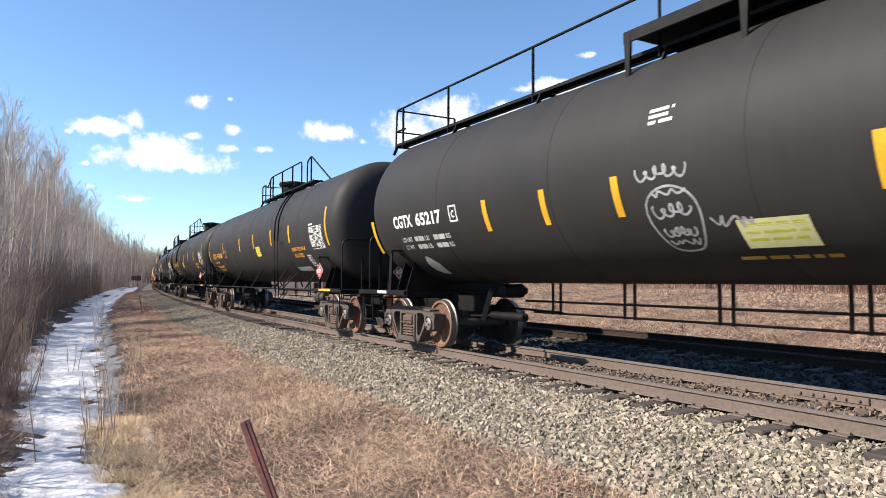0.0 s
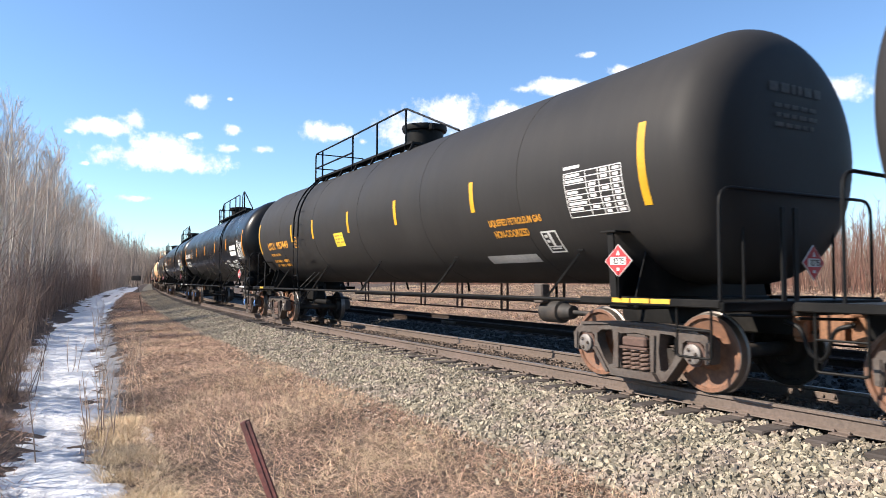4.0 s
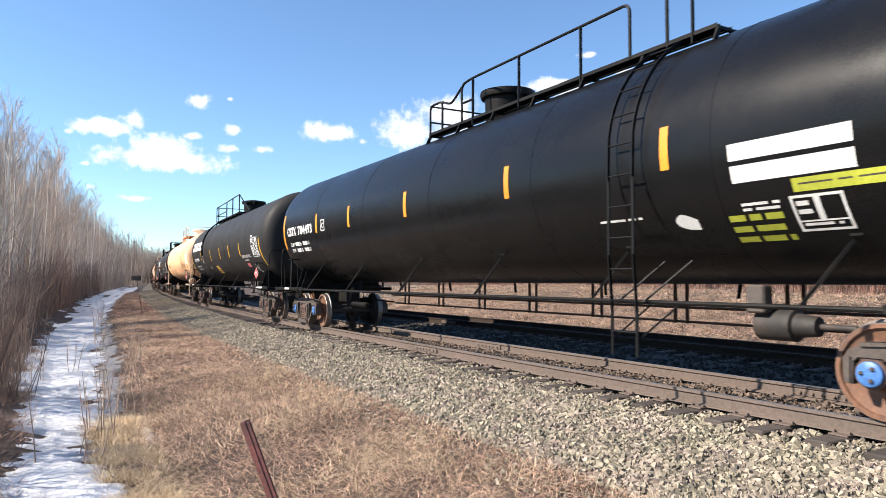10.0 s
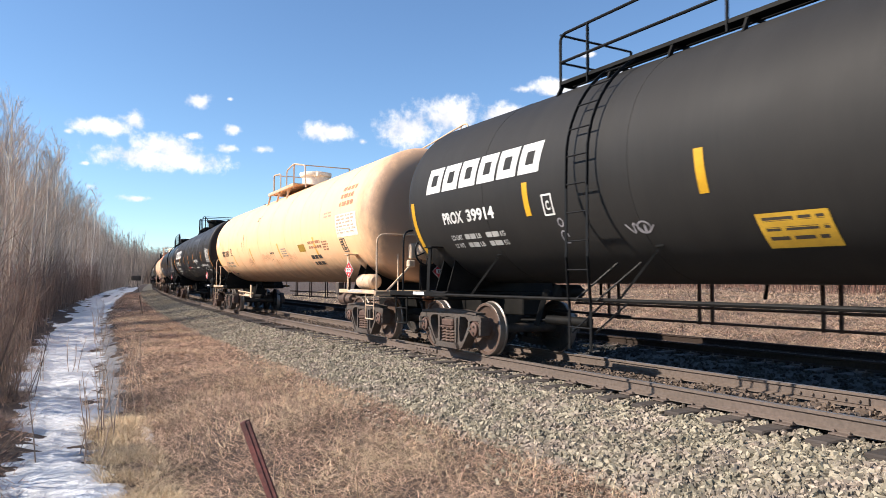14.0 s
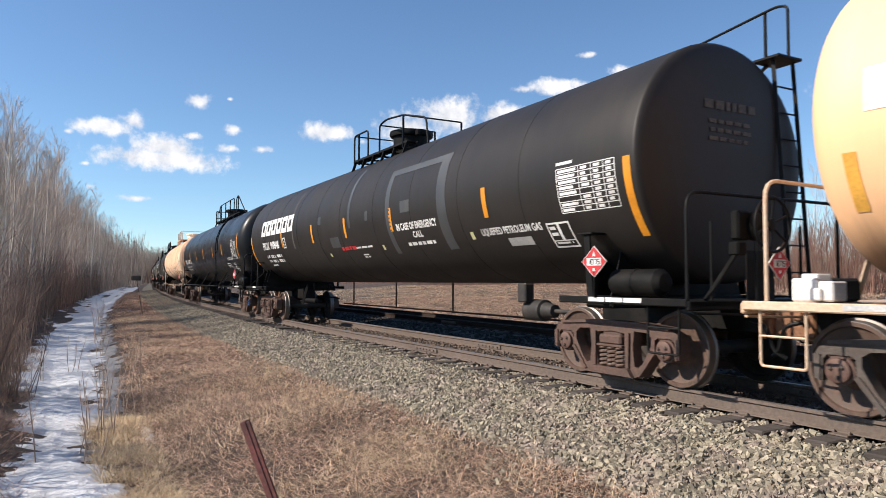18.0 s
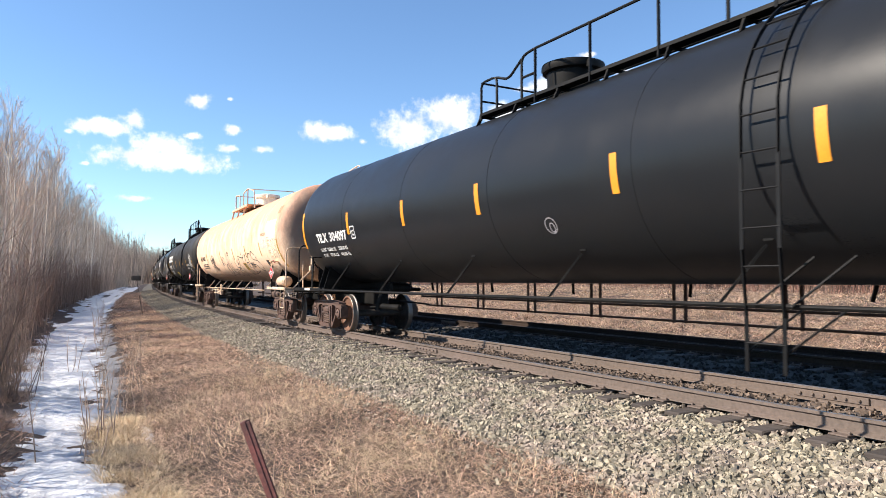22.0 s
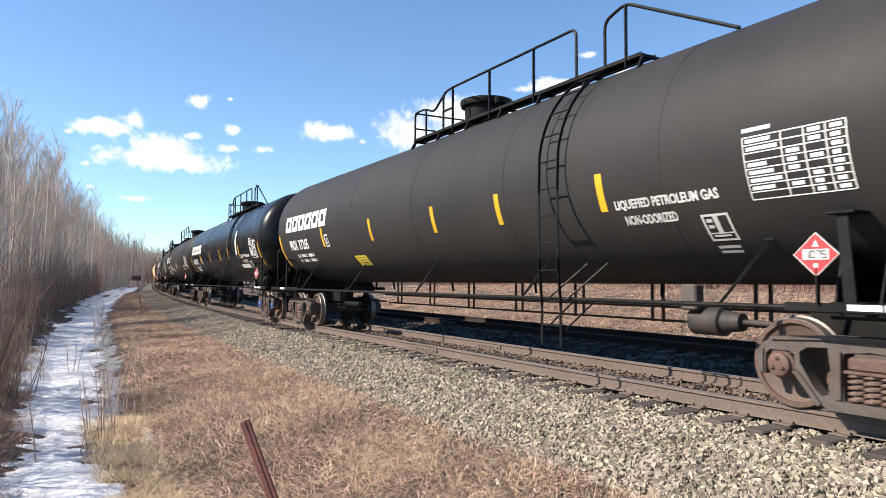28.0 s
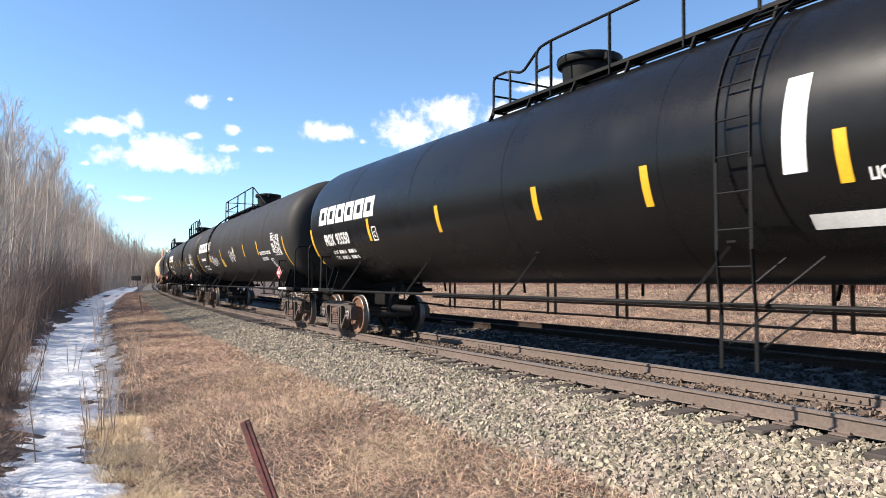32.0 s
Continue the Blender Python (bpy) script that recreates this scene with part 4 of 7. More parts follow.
def under_gear(car, td, spec):
    """Pipes along the belly, their struts, hangers, brake cylinder and reservoir."""
    rl = spec["pipe"]
    lp = spec["lowpipe"]
    if spec.get("sidepipe", True):
        part("side_pipe", M().tube([(-td / 2 + 0.1, -1.44, 1.045), (td / 2 - 0.1, -1.44, 1.045)], 0.026, 8), rl, car, "long steel pipe along the lower side")
    n = max(3, round(td / 3.0))
    for i in range(n if spec.get("sidepipe", True) else 0):
        q = -td / 2 + 1.3 + i * (td - 2.6) / (n - 1)
        for y_ in (-1, 1):
            part("pipe_strut", kept(("strut", y_, rl.name), lambda: mesh_of(M().beam((0, y_ * 1.44, 1.04), (0.34, y_ * 1.12, 1.66), 0.05, 0.03).box((0.36, y_ * 1.09, 1.72), (0.12, 0.05, 0.03)), [rl])), None, car).location = (q, 0, 0)
    lo, hi = spec.get("lower", (0.64, 0.87))
    part("lower_pipe", M().tube([(-td / 2 + 0.9, 1.45, lo), (td / 2 - 0.9, 1.45, lo)], 0.02, 8), lp, car)
    part("lower_pipe", M().tube([(-td / 2 + 0.6, 1.45, hi), (td / 2 - 0.6, 1.45, hi)], 0.022, 8), lp, car)
    k, q = 0, -td / 2 + 1.5
    while q < td / 2 - 1.2:
        part("pipe_hanger", kept(("hanger", lo, lp.name), lambda: mesh_of(M().beam((0, 1.45, lo - 0.03), (0, 1.45, 1.36), 0.03, 0.05), [lp])), None, car).location = (q, 0, 0)
        k += 1
        q += spec.get("hang", 0.24 if k % 2 else 1.75)
    if spec.get("nearpipe"):
        part("side_pipe", M().tube([(-td / 2 + 1.4, -1.3, 0.96), (td / 2 - 1.6, -1.3, 0.96)], 0.017, 8), rl, car, "cream-painted pipe along the lower side")
        for q in np.arange(-td / 2 + 2.0, td / 2 - 1.6, 1.72):
            part("pipe_hanger", kept("cream_hanger", lambda: mesh_of(M().beam((0, -1.3, 0.94), (0, -1.0, 1.3), 0.018, 0.03), [rl])), None, car).location = (q, 0, 0)
    # air brake cylinder and reservoir by the front bogie
    x = td / 2 - 1.75
    part("brake_cylinder", M().lathe([(x - 0.45, 0.10), (x - 0.42, 0.17), (x - 0.02, 0.17), (x, 0.13), (x + 0.06, 0.12), (x + 0.22, 0.10), (x + 0.24, 0.035), (x + 0.6, 0.03)], 20, "x", (0, -0.75, 0.83)), GREASE if spec["steel"] is FRAME_BLACK else WHEEL_DARK, car)
    part("valve_box", M().box((x - 0.35, -0.9, 1.1), (0.22, 0.16, 0.3), 0.02), CAST if spec["cast"] is CAST else GREASE, car)
    q = -td / 2 + 1.25
    rig = M().tube([(q, -0.35, 0.62), (q + 1.75, -0.35, 0.70)], 0.022, 8).tube([(q, 0.3, 0.78), (q + 1.9, 0.3, 0.74)], 0.02, 8)
    rig.lathe([(q + 0.7, 0.04), (q + 0.72, 0.075), (q + 1.7, 0.075), (q + 1.72, 0.04)], 14, "x", (0, -0.35, 0.66))
    part("slack_adjuster", rig, FRAME_BLACK, car, "black brake rods under the tank")
    part("brake_lever", M().beam((q + 0.5, -0.42, 0.55), (q + 0.62, -0.30, 1.15), 0.03, 0.09, 0.006), FRAME_BLACK, car)
    part("control_valve", M().lathe([(-0.3, 0.05), (-0.27, 0.13), (0.2, 0.13), (0.23, 0.08), (0.3, 0.07)], 16, "y", (q + 0.6, 0.2, 1.1)), FRAME_BLACK, car)
    if spec["paint"] not in (P_GREY, P_GREY2):
        a = td / 2 + 0.22
        m = M().lathe([(a, 0.03), (a + 0.02, 0.11), (a + 0.09, 0.165), (a + 0.80, 0.165), (a + 0.87, 0.11), (a + 0.89, 0.03)], 24, "x", (0, -1.2, 1.27))
        m.lathe([(a + 0.42, 0.171), (a + 0.46, 0.171)], 24, "x", (0, -1.2, 1.27))
        part("air_reservoir", m, spec["airmat"], car, "horizontal compressed-air reservoir")
    if spec["paint"] in (P_GREY, P_GREY2):
        # two flat uprights in place of the brake wheel
        for y_ in (-0.42, -0.2):
            part("end_post", M().box((td / 2 + 1.62, y_, 1.58), (0.03, 0.075, 1.06), 0.006), RAIL_BLACK, car)
        return
    hx, wy, wz = td / 2 + 1.72, -0.3, 1.93
    wh = M().lathe([(hx + 0.12 + 0.02 * math.cos(t), 0.31 + 0.02 * math.sin(t)) for t in (radians(45 * i) for i in range(8))], 28, "x", (0, wy, wz), None, True)
    wh.lathe([(hx + 0.05, 0.02), (hx + 0.06, 0.075), (hx + 0.12, 0.07), (hx + 0.13, 0.02)], 16, "x", (0, wy, wz))
    wheel = part("brake_wheel", wh, RAIL_BLACK, car, "round hand-brake wheel")
    for i in range(6):
        a = i * math.pi / 3 + 0.4
        part("spoke", M().tube([(hx + 0.09, wy, wz), (hx + 0.11, wy + 0.31 * math.cos(a), wz + 0.31 * math.sin(a))], 0.015, 6), RAIL_BLACK, wheel)
    body = FRAME_BLACK if spec["steel"] is FRAME_BLACK else FRAME_CREAM
    hb = M().lathe([(hx - 0.16, 0.05), (hx - 0.15, 0.17), (hx - 0.04, 0.19), (hx + 0.03, 0.12), (hx + 0.05, 0.04)], 18, "x", (0, wy, wz))
    hb.box((hx - 0.14, wy - 0.22, wz + 0.0), (0.12, 0.22, 0.34), 0.025).box((hx - 0.12, wy - 0.3, wz - 0.27), (0.14, 0.16, 0.16), 0.02)
    part("brake_housing", hb, body, car)
    part("brake_brace", M().beam((hx - 0.12, wy - 0.3, wz - 0.3), (hx - 0.1, wy - 0.86, 1.08), 0.05, 0.03), body, car)
    part("brake_chain", M().tube([(hx - 0.02, wy - 0.1, wz - 0.18), (hx - 0.02, wy - 0.12, 1.4), (hx - 0.06, wy - 0.05, 1.02)], 0.016, 6), RAIL_BLACK, car)
    part("housing_plate", M().box((hx - 0.2, wy + 0.2, 1.35), (0.02, 0.5, 0.6), 0.006), FRAME_BLACK, car)


def corner_ladder(car, td, spec):
    """Old cars: a ladder up the far side of the front head to a small step with a rail, and brake rods by the rear bogie."""
    flat = spec.get("flat", False)
    x, y, st = td / 2 + (1.08 if flat else 1.32), 1.18, spec["rails"]
    m = M()
    foot, top = Vector((x + 0.1, y, 1.05)), Vector((x - (0.06 if flat else 0.28), y - 0.05, 4.25))
    for o in (-0.2, 0.2):
        m.beam(foot + Vector((0.03 * o, o, 0)), top + Vector((0.03 * o, o, 0)), 0.02, 0.05)
    for i in range(1, 9):
        p = foot.lerp(top, i / 9)
        m.tube([p + Vector((0, -0.2, 0)), p + Vector((0, 0.2, 0))], 0.012, 6)
    part("corner_ladder", m, st, car, "ladder up the tank's far end")
    m = M().box((top.x - 0.05, y - 0.1, 4.27), (0.4, 0.5, 0.04), 0.008)
    m.beam((top.x - 0.2, y - 0.1, 4.25), (top.x - 0.5, y - 0.25, 3.95), 0.04, 0.04)
    part("corner_step", m, st, car)
    m = M().tube([(top.x + 0.12, y - 0.1, 4.28), (top.x + 0.12, y - 0.1, 4.98), (top.x - 0.05, y - 0.1, 5.02), (top.x - 1.9, y - 0.3, 4.72), (4.0, 0.55, 4.42)], 0.02, 8, 0, 0.12)
    m.tube([(top.x - 0.22, y - 0.1, 4.28), (top.x - 0.22, y - 0.1, 4.99)], 0.022, 8)
    part("corner_rail", m, st, car)
    if spec["rails"] is not FRAME_CREAM:
        return
    a = -td / 2 + 1.3
    m = M().tube([(a, -0.95, 0.86), (a + 2.75, -0.95, 0.80)], 0.025, 8).tube([(a + 0.5, -1.0, 0.70), (a + 2.75, -1.0, 0.68)], 0.02, 8)
    m.lathe([(a + 1.2, 0.05), (a + 1.22, 0.075), (a + 2.1, 0.075), (a + 2.12, 0.05)], 14, "x", (0, -0.9, 0.70))
    part("brake_rod", m, st, car)
    part("rod_hanger", M().box((a + 2.8, -1.05, 0.87), (0.2, 0.04, 0.5), 0.01), st, car)


def placard(car, x, y, z, size, tilt=0.0, stalk=True):
    """A hazard diamond on a short stalk."""
    m = M()
    k = size / 2
    m.add([(0, 0, -k), (k, 0, 0), (0, 0, k), (-k, 0, 0), (0, 0.012, -k), (k, 0.012, 0), (0, 0.012, k), (-k, 0.012, 0)],
          [(0, 1, 2, 3), (7, 6, 5, 4), (0, 4, 5, 1), (1, 5, 6, 2), (2, 6, 7, 3), (3, 7, 4, 0)], 1)
    k *= 0.95
    m.add([(0, -0.003, -k), (k, -0.003, 0), (0, -0.003, k), (-k, -0.003, 0)], [(0, 1, 2, 3)], 0)
    m.box((0, -0.005, 0), (size * 0.56, 0.003, size * 0.24), 0, None, 1)
    m.add([(-size * 0.07, -0.006, size * 0.17), (size * 0.07, -0.006, size * 0.17), (0, -0.006, size * 0.33)], [(0, 1, 2)], 1)
    m.box((0, -0.005, -size * 0.25), (size * 0.09, 0.003, size * 0.09), 0, None, 1)
    for i, strokes in enumerate(((2, 5), (0, 1, 2, 3, 4, 5), (0, 2, 5), (0, 1, 6, 5, 3))):
        # seven-stroke figures 1 0 7 5
        for k in strokes:
            u, v, tall_ = ((0, 1, 0), (-0.5, 0.5, 1), (0.5, 0.5, 1), (0, -1, 0), (-0.5, -0.5, 1), (0.5, -0.5, 1), (0, 0, 0))[k]
            m.box((size * ((i - 1.5) * 0.125 + u * 0.085), -0.008, size * v * 0.075), (size * (0.028 if tall_ else 0.085), 0.002, size * (0.085 if tall_ else 0.028)), 0, None, 2)
    ob = part("hazard_placard", m, [PLACARD_R, WHITE, DARKINK], car, "red diamond hazard placard with a white panel")
    put(ob, Matrix.Translation((x, y, z)) @ Matrix.Rotation(tilt, 4, "Z"))
    if stalk:
        part("placard_stalk", M().beam((x, y + 0.02, 1.08), (x, y + 0.02, z - size * 0.3), 0.05, 0.015), FRAME_BLACK, car)


def data_panel(car, x0, x1, z0, z1, mat, seed):
    """A stencilled table: frame lines, columns and rows of unreadable figures."""
    m = M()
    a0, a1 = arc(z0), arc(z1)
    h = (a1 - a0) / 8
    for i in range(9):
        patch(m, x0, x1, a0 + i * h - 0.006, a0 + i * h + 0.006)
    for q in (0, 0.4, 0.62, 0.82, 1.0):
        xx = x0 + q * (x1 - x0)
        patch(m, xx - 0.006, xx + 0.006, a0, a1, 0.0048)
    rnd = random.Random(seed)
    for i in range(8):
        for q0, q1 in ((0.03, 0.36), (0.44, 0.58), (0.66, 0.78), (0.86, 0.97)):
            if rnd.random() < 0.88:
                e = q0 + (q1 - q0) * rnd.uniform(0.6, 1)
                patch(m, x0 + q0 * (x1 - x0), x0 + e * (x1 - x0), a0 + (i + 0.25) * h, a0 + (i + 0.75) * h)
    patch(m, x0, x0 + 0.3 * (x1 - x0), a1 + 0.05, a1 + 0.09)
    part("data_panel", m, mat, car, "stencilled white table of unreadable figures")


def small_box(car, x0, x1, z0, z1, mat, kind="plain"):
    """A stencilled frame with dark fields."""
    m = M()
    a0, a1 = arc(z0), arc(z1)
    w = 0.028
    patch(m, x0, x1, a0, a0 + w)
    patch(m, x0, x1, a1 - w, a1)
    patch(m, x0, x0 + w, a0 + w, a1 - w)
    patch(m, x1 - w, x1, a0 + w, a1 - w)
    if kind == "table":
        patch(m, x0, x1, a0 + 0.28 * (a1 - a0), a0 + 0.28 * (a1 - a0) + 0.018, 0.005)
        patch(m, (x0 + x1) / 2 - 0.03, (x0 + x1) / 2 + 0.03, a0 + 0.3 * (a1 - a0), a1 - w, 0.005)
        bars(m, x0 + 0.05, (x0 + x1) / 2 - 0.05, a0 + 0.4 * (a1 - a0), a1 - 0.06, 2, 4)
        bars(m, x0 + 0.06, x1 - 0.06, a0 + 0.1 * (a1 - a0), a0 + 0.24 * (a1 - a0), 1, 5)
        part("inspection_stencil", m, mat, car)
    else:
        part("track_stencil", m, mat, car)
        part("track_letter", letters("C", x0 + 0.3 * (x1 - x0), x1 - 0.3 * (x1 - x0), a0 + 0.25 * (a1 - a0), a1 - 0.3 * (a1 - a0)), mat, car)


def logo(car, x0, x1, z0, z1):
    """The lessor's mark, as six plain slanted blocks with a slot each."""
    a0, a1 = arc(z0), arc(z1)
    w, h, sk = (x1 - x0) / 6, a1 - a0, 0.16
    for i in range(6):
        m = M()
        p, q = x0 + i * w, x0 + (i + 0.88) * w
        t = 0.3 * (q - p)
        for b, e, f, g in ((p, p + t, 0.0, 1.0), (q - t, q, 0.0, 1.0), (p + t, q - t, 0.72, 1.0), (p + t, q - t, 0.0, 0.28)):
            patch(m, b + sk * f * h, e + sk * f * h, a0 + f * h, a0 + g * h, 0.0045, sk)
        part("mark_block", m, WHITE, car, "slanted white block of the owner's mark")


def head_marks(car, x, curve, depth, mat):
    """Small unreadable stencils on the front head, laid on its domed face."""
    m = M()
    rnd = random.Random(2)
    for r, (z, h, wd) in enumerate(((3.44, 0.11, 0.9), (3.26, 0.05, 0.75), (3.15, 0.05, 0.7), (3.04, 0.05, 0.75))):
        y = -wd / 2
        while y < wd / 2:
            w = rnd.uniform(0.07, 0.16)
            q = []
            for yy, zz in ((y, z), (y + w, z), (y + w, z + h), (y, z + h)):
                rr = min(0.97, math.hypot(yy, zz - TANK_Z) / TANK_R)
                cs = math.sqrt(max(0.0, 1 - (rr ** (1 / curve)) ** 2))
                q.append((x + depth * cs ** 0.8 + 0.012, yy, zz))
            m.add(q, [(0, 1, 2, 3)])
            y += w + 0.04
    tagged(part("head_stencil", m, mat, car), kind="stuff")


def tank_car(spec, label):
    """A tank car with all its parts. Returns the thing and its bogies."""
    td = spec["td"]
    car = tagged(new("tank_car"), label, "tank car", "cars of the freight train")
    hc = td / 2 + 0.55
    begin, curve, depth = HEADS["flat" if spec.get("flat") else "round" if spec["paint"] is P_GLOSS else "plain"]
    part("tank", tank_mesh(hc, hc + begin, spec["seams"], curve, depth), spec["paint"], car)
    ends = []
    for s_ in (-1, 1):
        end_gear(car, td, s_, spec)
    under_gear(car, td, spec)
    top_works(car, spec)
    for q in spec["ladders"]:
        ladder(car, q, spec)
    e = spec["strip"]
    for q, z0, z1, w in spec["strips"]:
        part("reflective_strip", patch(M(), q - w / 2, q + w / 2, arc(z0), arc(z1)), e, car)
    for fn in spec["marks"]:
        fn(car)
    head_marks(car, hc + begin, curve, depth, DARKINK if spec["paint"] in (P_TAN, P_RUST) else DIMWHITE)
    if spec.get("slab") or spec.get("flat"):
        corner_ladder(car, td, spec)
    if spec["placards"]:
        placard(car, td / 2 + 0.2 + spec.get("plac", 0.0), -1.50, 1.53, 0.40, 0.15)
        placard(car, td / 2 + 1.62, 0.12, 1.5, 0.40, radians(90), False)
    for s_ in (-1, 1):
        bogie(car, s_ * td / 2, spec, ends)
    return car, ends


# ---- the train, front to back ----
RISE = {
    "rear": dict(deck=(-1.4, 5.2), dome=0.3, lines=[[(-1.35, 4.2), (-1.35, 4.88), (-0.85, 4.88), (-0.85, 4.3)], [(-0.12, 4.3), (-0.12, 5.02), (0.2, 5.06), (3.9, 5.05), (3.9, 4.3)], [(-0.85, 4.86), (-0.5, 4.74), (-0.12, 4.98)], [(-0.12, 4.66), (0.25, 4.66)], [(4.51, 4.25), (4.51, 4.95), (4.92, 5.07), (6.7, 4.16)]],
                 posts=[(0.25, 5.05), (1.55, 5.05), (2.85, 5.05), (4.92, 5.06)], cross=[(-1.35, 4.88), (-1.35, 4.55)]),
    "rear_long": dict(deck=(-1.4, 5.7), dome=0.35, lines=[[(-1.35, 4.2), (-1.35, 4.88), (-0.85, 4.88), (-0.85, 4.3)], [(-0.1, 4.3), (-0.1, 5.02), (0.25, 5.06), (4.3, 5.05), (4.3, 4.3)], [(-0.85, 4.86), (-0.5, 4.74), (-0.1, 4.98)], [(-0.1, 4.66), (0.3, 4.66)], [(4.95, 4.25), (4.95, 4.98), (5.3, 5.09), (7.1, 4.2), (7.0, 4.1)]],
                 posts=[(0.3, 5.05), (1.75, 5.05), (3.3, 5.05), (5.35, 5.08)], cross=[(-1.35, 4.88), (-1.35, 4.55)]),
    "fore": dict(deck=(-5.2, 1.2), dome=0.35, lines=[[(-5.2, 4.2), (-5.2, 5.05), (-2.3, 5.06), (0.9, 5.09), (3.22, 4.16)], [(-5.2, 4.62), (-2.3, 4.62)]],
                 posts=[(-4.6, 5.05), (-2.25, 5.06), (-0.68, 5.07), (0.9, 5.08)], cross=[(-5.2, 5.05), (-5.2, 4.62)]),
    "old": dict(slab=True, sidepipe=False, deck=(-1.55, 1.65), dome=0.8, deckw=0.95, deckz=4.36, lines=[[(-0.94, 4.4), (-0.94, 4.96), (-0.06, 4.9), (-0.04, 4.4)], [(0.7, 4.4), (0.7, 4.9), (1.55, 5.0), (2.75, 4.78), (2.85, 4.1)]],
                posts=[(-0.92, 4.95), (1.55, 4.99)], cross=[(-0.94, 4.96), (1.45, 5.0)]),
    "long": dict(sidepipe=False, plat=(-2.15, 3.2), deck=(-9.35, 6.0), dome=1.2, deckw=0.75, deckz=4.30, lines=[[(-9.35, 4.2), (-9.3, 5.08), (6.0, 5.08), (6.0, 4.2)], [(-9.3, 4.6), (-8.9, 4.6)]],
                 posts=[(-9.0, 5.08), (-7.07, 5.08), (-4.4, 5.08), (-1.76, 5.08), (0.9, 5.08), (3.5, 5.08)], cross=[(-9.3, 5.08), (-9.3, 4.6), (6.0, 5.08)]),
}


def spec_of(td, paint, rise, ladders=(), strips=(), strip=YELLOW, marks=(), **more):
    d = dict(td=td, paint=paint, ladders=ladders, strips=strips, strip=strip, marks=marks, steel=FRAME_BLACK, rails=RAIL_BLACK, pipe=FRAME_BLACK, lowpipe=PIPE_BROWN, sill=WHITE, cast=CAST, wheel=WHEEL_RUST,
             caps=(CAP_GREY,) * 4, seams=(-6.2, -3.1, 0.0, 3.1, 6.2), striker=True, placards=True, airmat=FRAME_BLACK, deckmat=FRAME_BLACK, domemat=FRAME_BLACK)
    d.update(RISE[rise])
    d.update(more)
    return d


def row(xs, z0, z1, w=0.12):
    return [(x, z0, z1, w) for x in xs]


def text(t, x0, x1, z0, z1, mat=WHITE, name="lettering"):
    """Readable lettering; a mark and its number are two parts."""
    def make(car):
        words = t.split("  ")
        total = sum(len(w) for w in words) + 0.8 * (len(words) - 1)
        x = x0
        for w in words:
            e = x + (x1 - x0) * len(w) / total
            part(name, letters(w, x, e, arc(z0), arc(z1)), mat, car)
            x = e + (x1 - x0) * 0.8 / total
    return make


def lines_of(x0, x1, z0, z1, rows, mat=GREYWHITE, seed=1):
    return lambda car: tagged(part("small_stencil", bars(M(), x0, x1, arc(z0), arc(z1), rows, seed), mat, car), kind="stuff")


def weights(x0, x1, z0, z1, mat, load=(), tare=(), seed=1):
    """The two rows of load limit and light weight; figures that cannot be read are bars."""
    def make(car):
        a0, a1 = arc(z0), arc(z1)
        h, w, rnd = (a1 - a0) / 2, x1 - x0, random.Random(seed)
        m = M()
        for head, figures, lo in (("LD LMT", load, a0 + 1.12 * h), ("LT WT", tare, a0)):
            hi = lo + 0.66 * h
            part("lettering", letters(head, x0, x0 + w * (0.2 if head == "LD LMT" else 0.17), lo, hi), mat, car)
            for i, (p, q, unit) in enumerate(((0.25, 0.43, "LB"), (0.62, 0.82, "KG"))):
                if figures:
                    part("lettering", letters(figures[i], x0 + w * p, x0 + w * q, lo, hi), mat, car)
                else:
                    k = p + (q - p) * rnd.uniform(0.35, 0.5)
                    patch(m, x0 + w * p, x0 + w * (k - 0.006), lo, hi)
                    patch(m, x0 + w * (k + 0.006), x0 + w * q, lo, hi)
                part("lettering", letters(unit, x0 + w * (q + 0.025), x0 + w * (q + 0.1), lo, hi), mat, car)
        if m.v:
            tagged(part("small_stencil", m, mat, car), kind="stuff")
    return make


def block(x0, x1, z0, z1, mat, name="label_plate", skew=0.0, label=""):
    return lambda car: part(name, patch(M(), x0, x1, arc(z0), arc(z1), 0.004, skew), mat, car, label)


def table(x0, x1, z0, z1, mat=WHITE, seed=2):
    return lambda car: data_panel(car, x0, x1, z0, z1, mat, seed)


def frame_mark(x0, x1, z0, z1, mat=WHITE, kind="plain"):
    return lambda car: small_box(car, x0, x1, z0, z1, mat, kind)


def mark(x0, x1, z0, z1):
    return lambda car: logo(car, x0, x1, z0, z1)


def sign_with_bars(x0, x1, z0, z1, mat, ink, rows=3):
    def make(car):
        part("notice_plate", patch(M(), x0, x1, arc(z0), arc(z1)), mat, car, "notice with unreadable lines")
        tagged(part("notice_print", bars(M(), x0 + 0.06, x1 - 0.04, arc(z0) + 0.04, arc(z1) - 0.05, rows, 8, 0.6), ink, car), kind="stuff")
    return make


def scrawl(mat, name, lines, w, label):
    def make(car):
        m = M()
        for pts in lines:
            stroke(m, pts, w)
        tagged(part(name, m, mat, car, label), kind="stuff")
    return make


def smooth(raw):
    """A smooth line through the given points."""
    p = [Vector(q) for q in [raw[0]] + list(raw) + [raw[-1]]]
    out = []
    for i in range(1, len(p) - 2):
        for k in range(8):
            t = k / 8
            out.append(tuple(0.5 * ((2 * p[i]) + (p[i + 1] - p[i - 1]) * t + (2 * p[i - 1] - 5 * p[i] + 4 * p[i + 1] - p[i + 2]) * t * t + (3 * p[i] - p[i - 1] - 3 * p[i + 1] + p[i + 2]) * t ** 3)))
    return out + [raw[-1]]


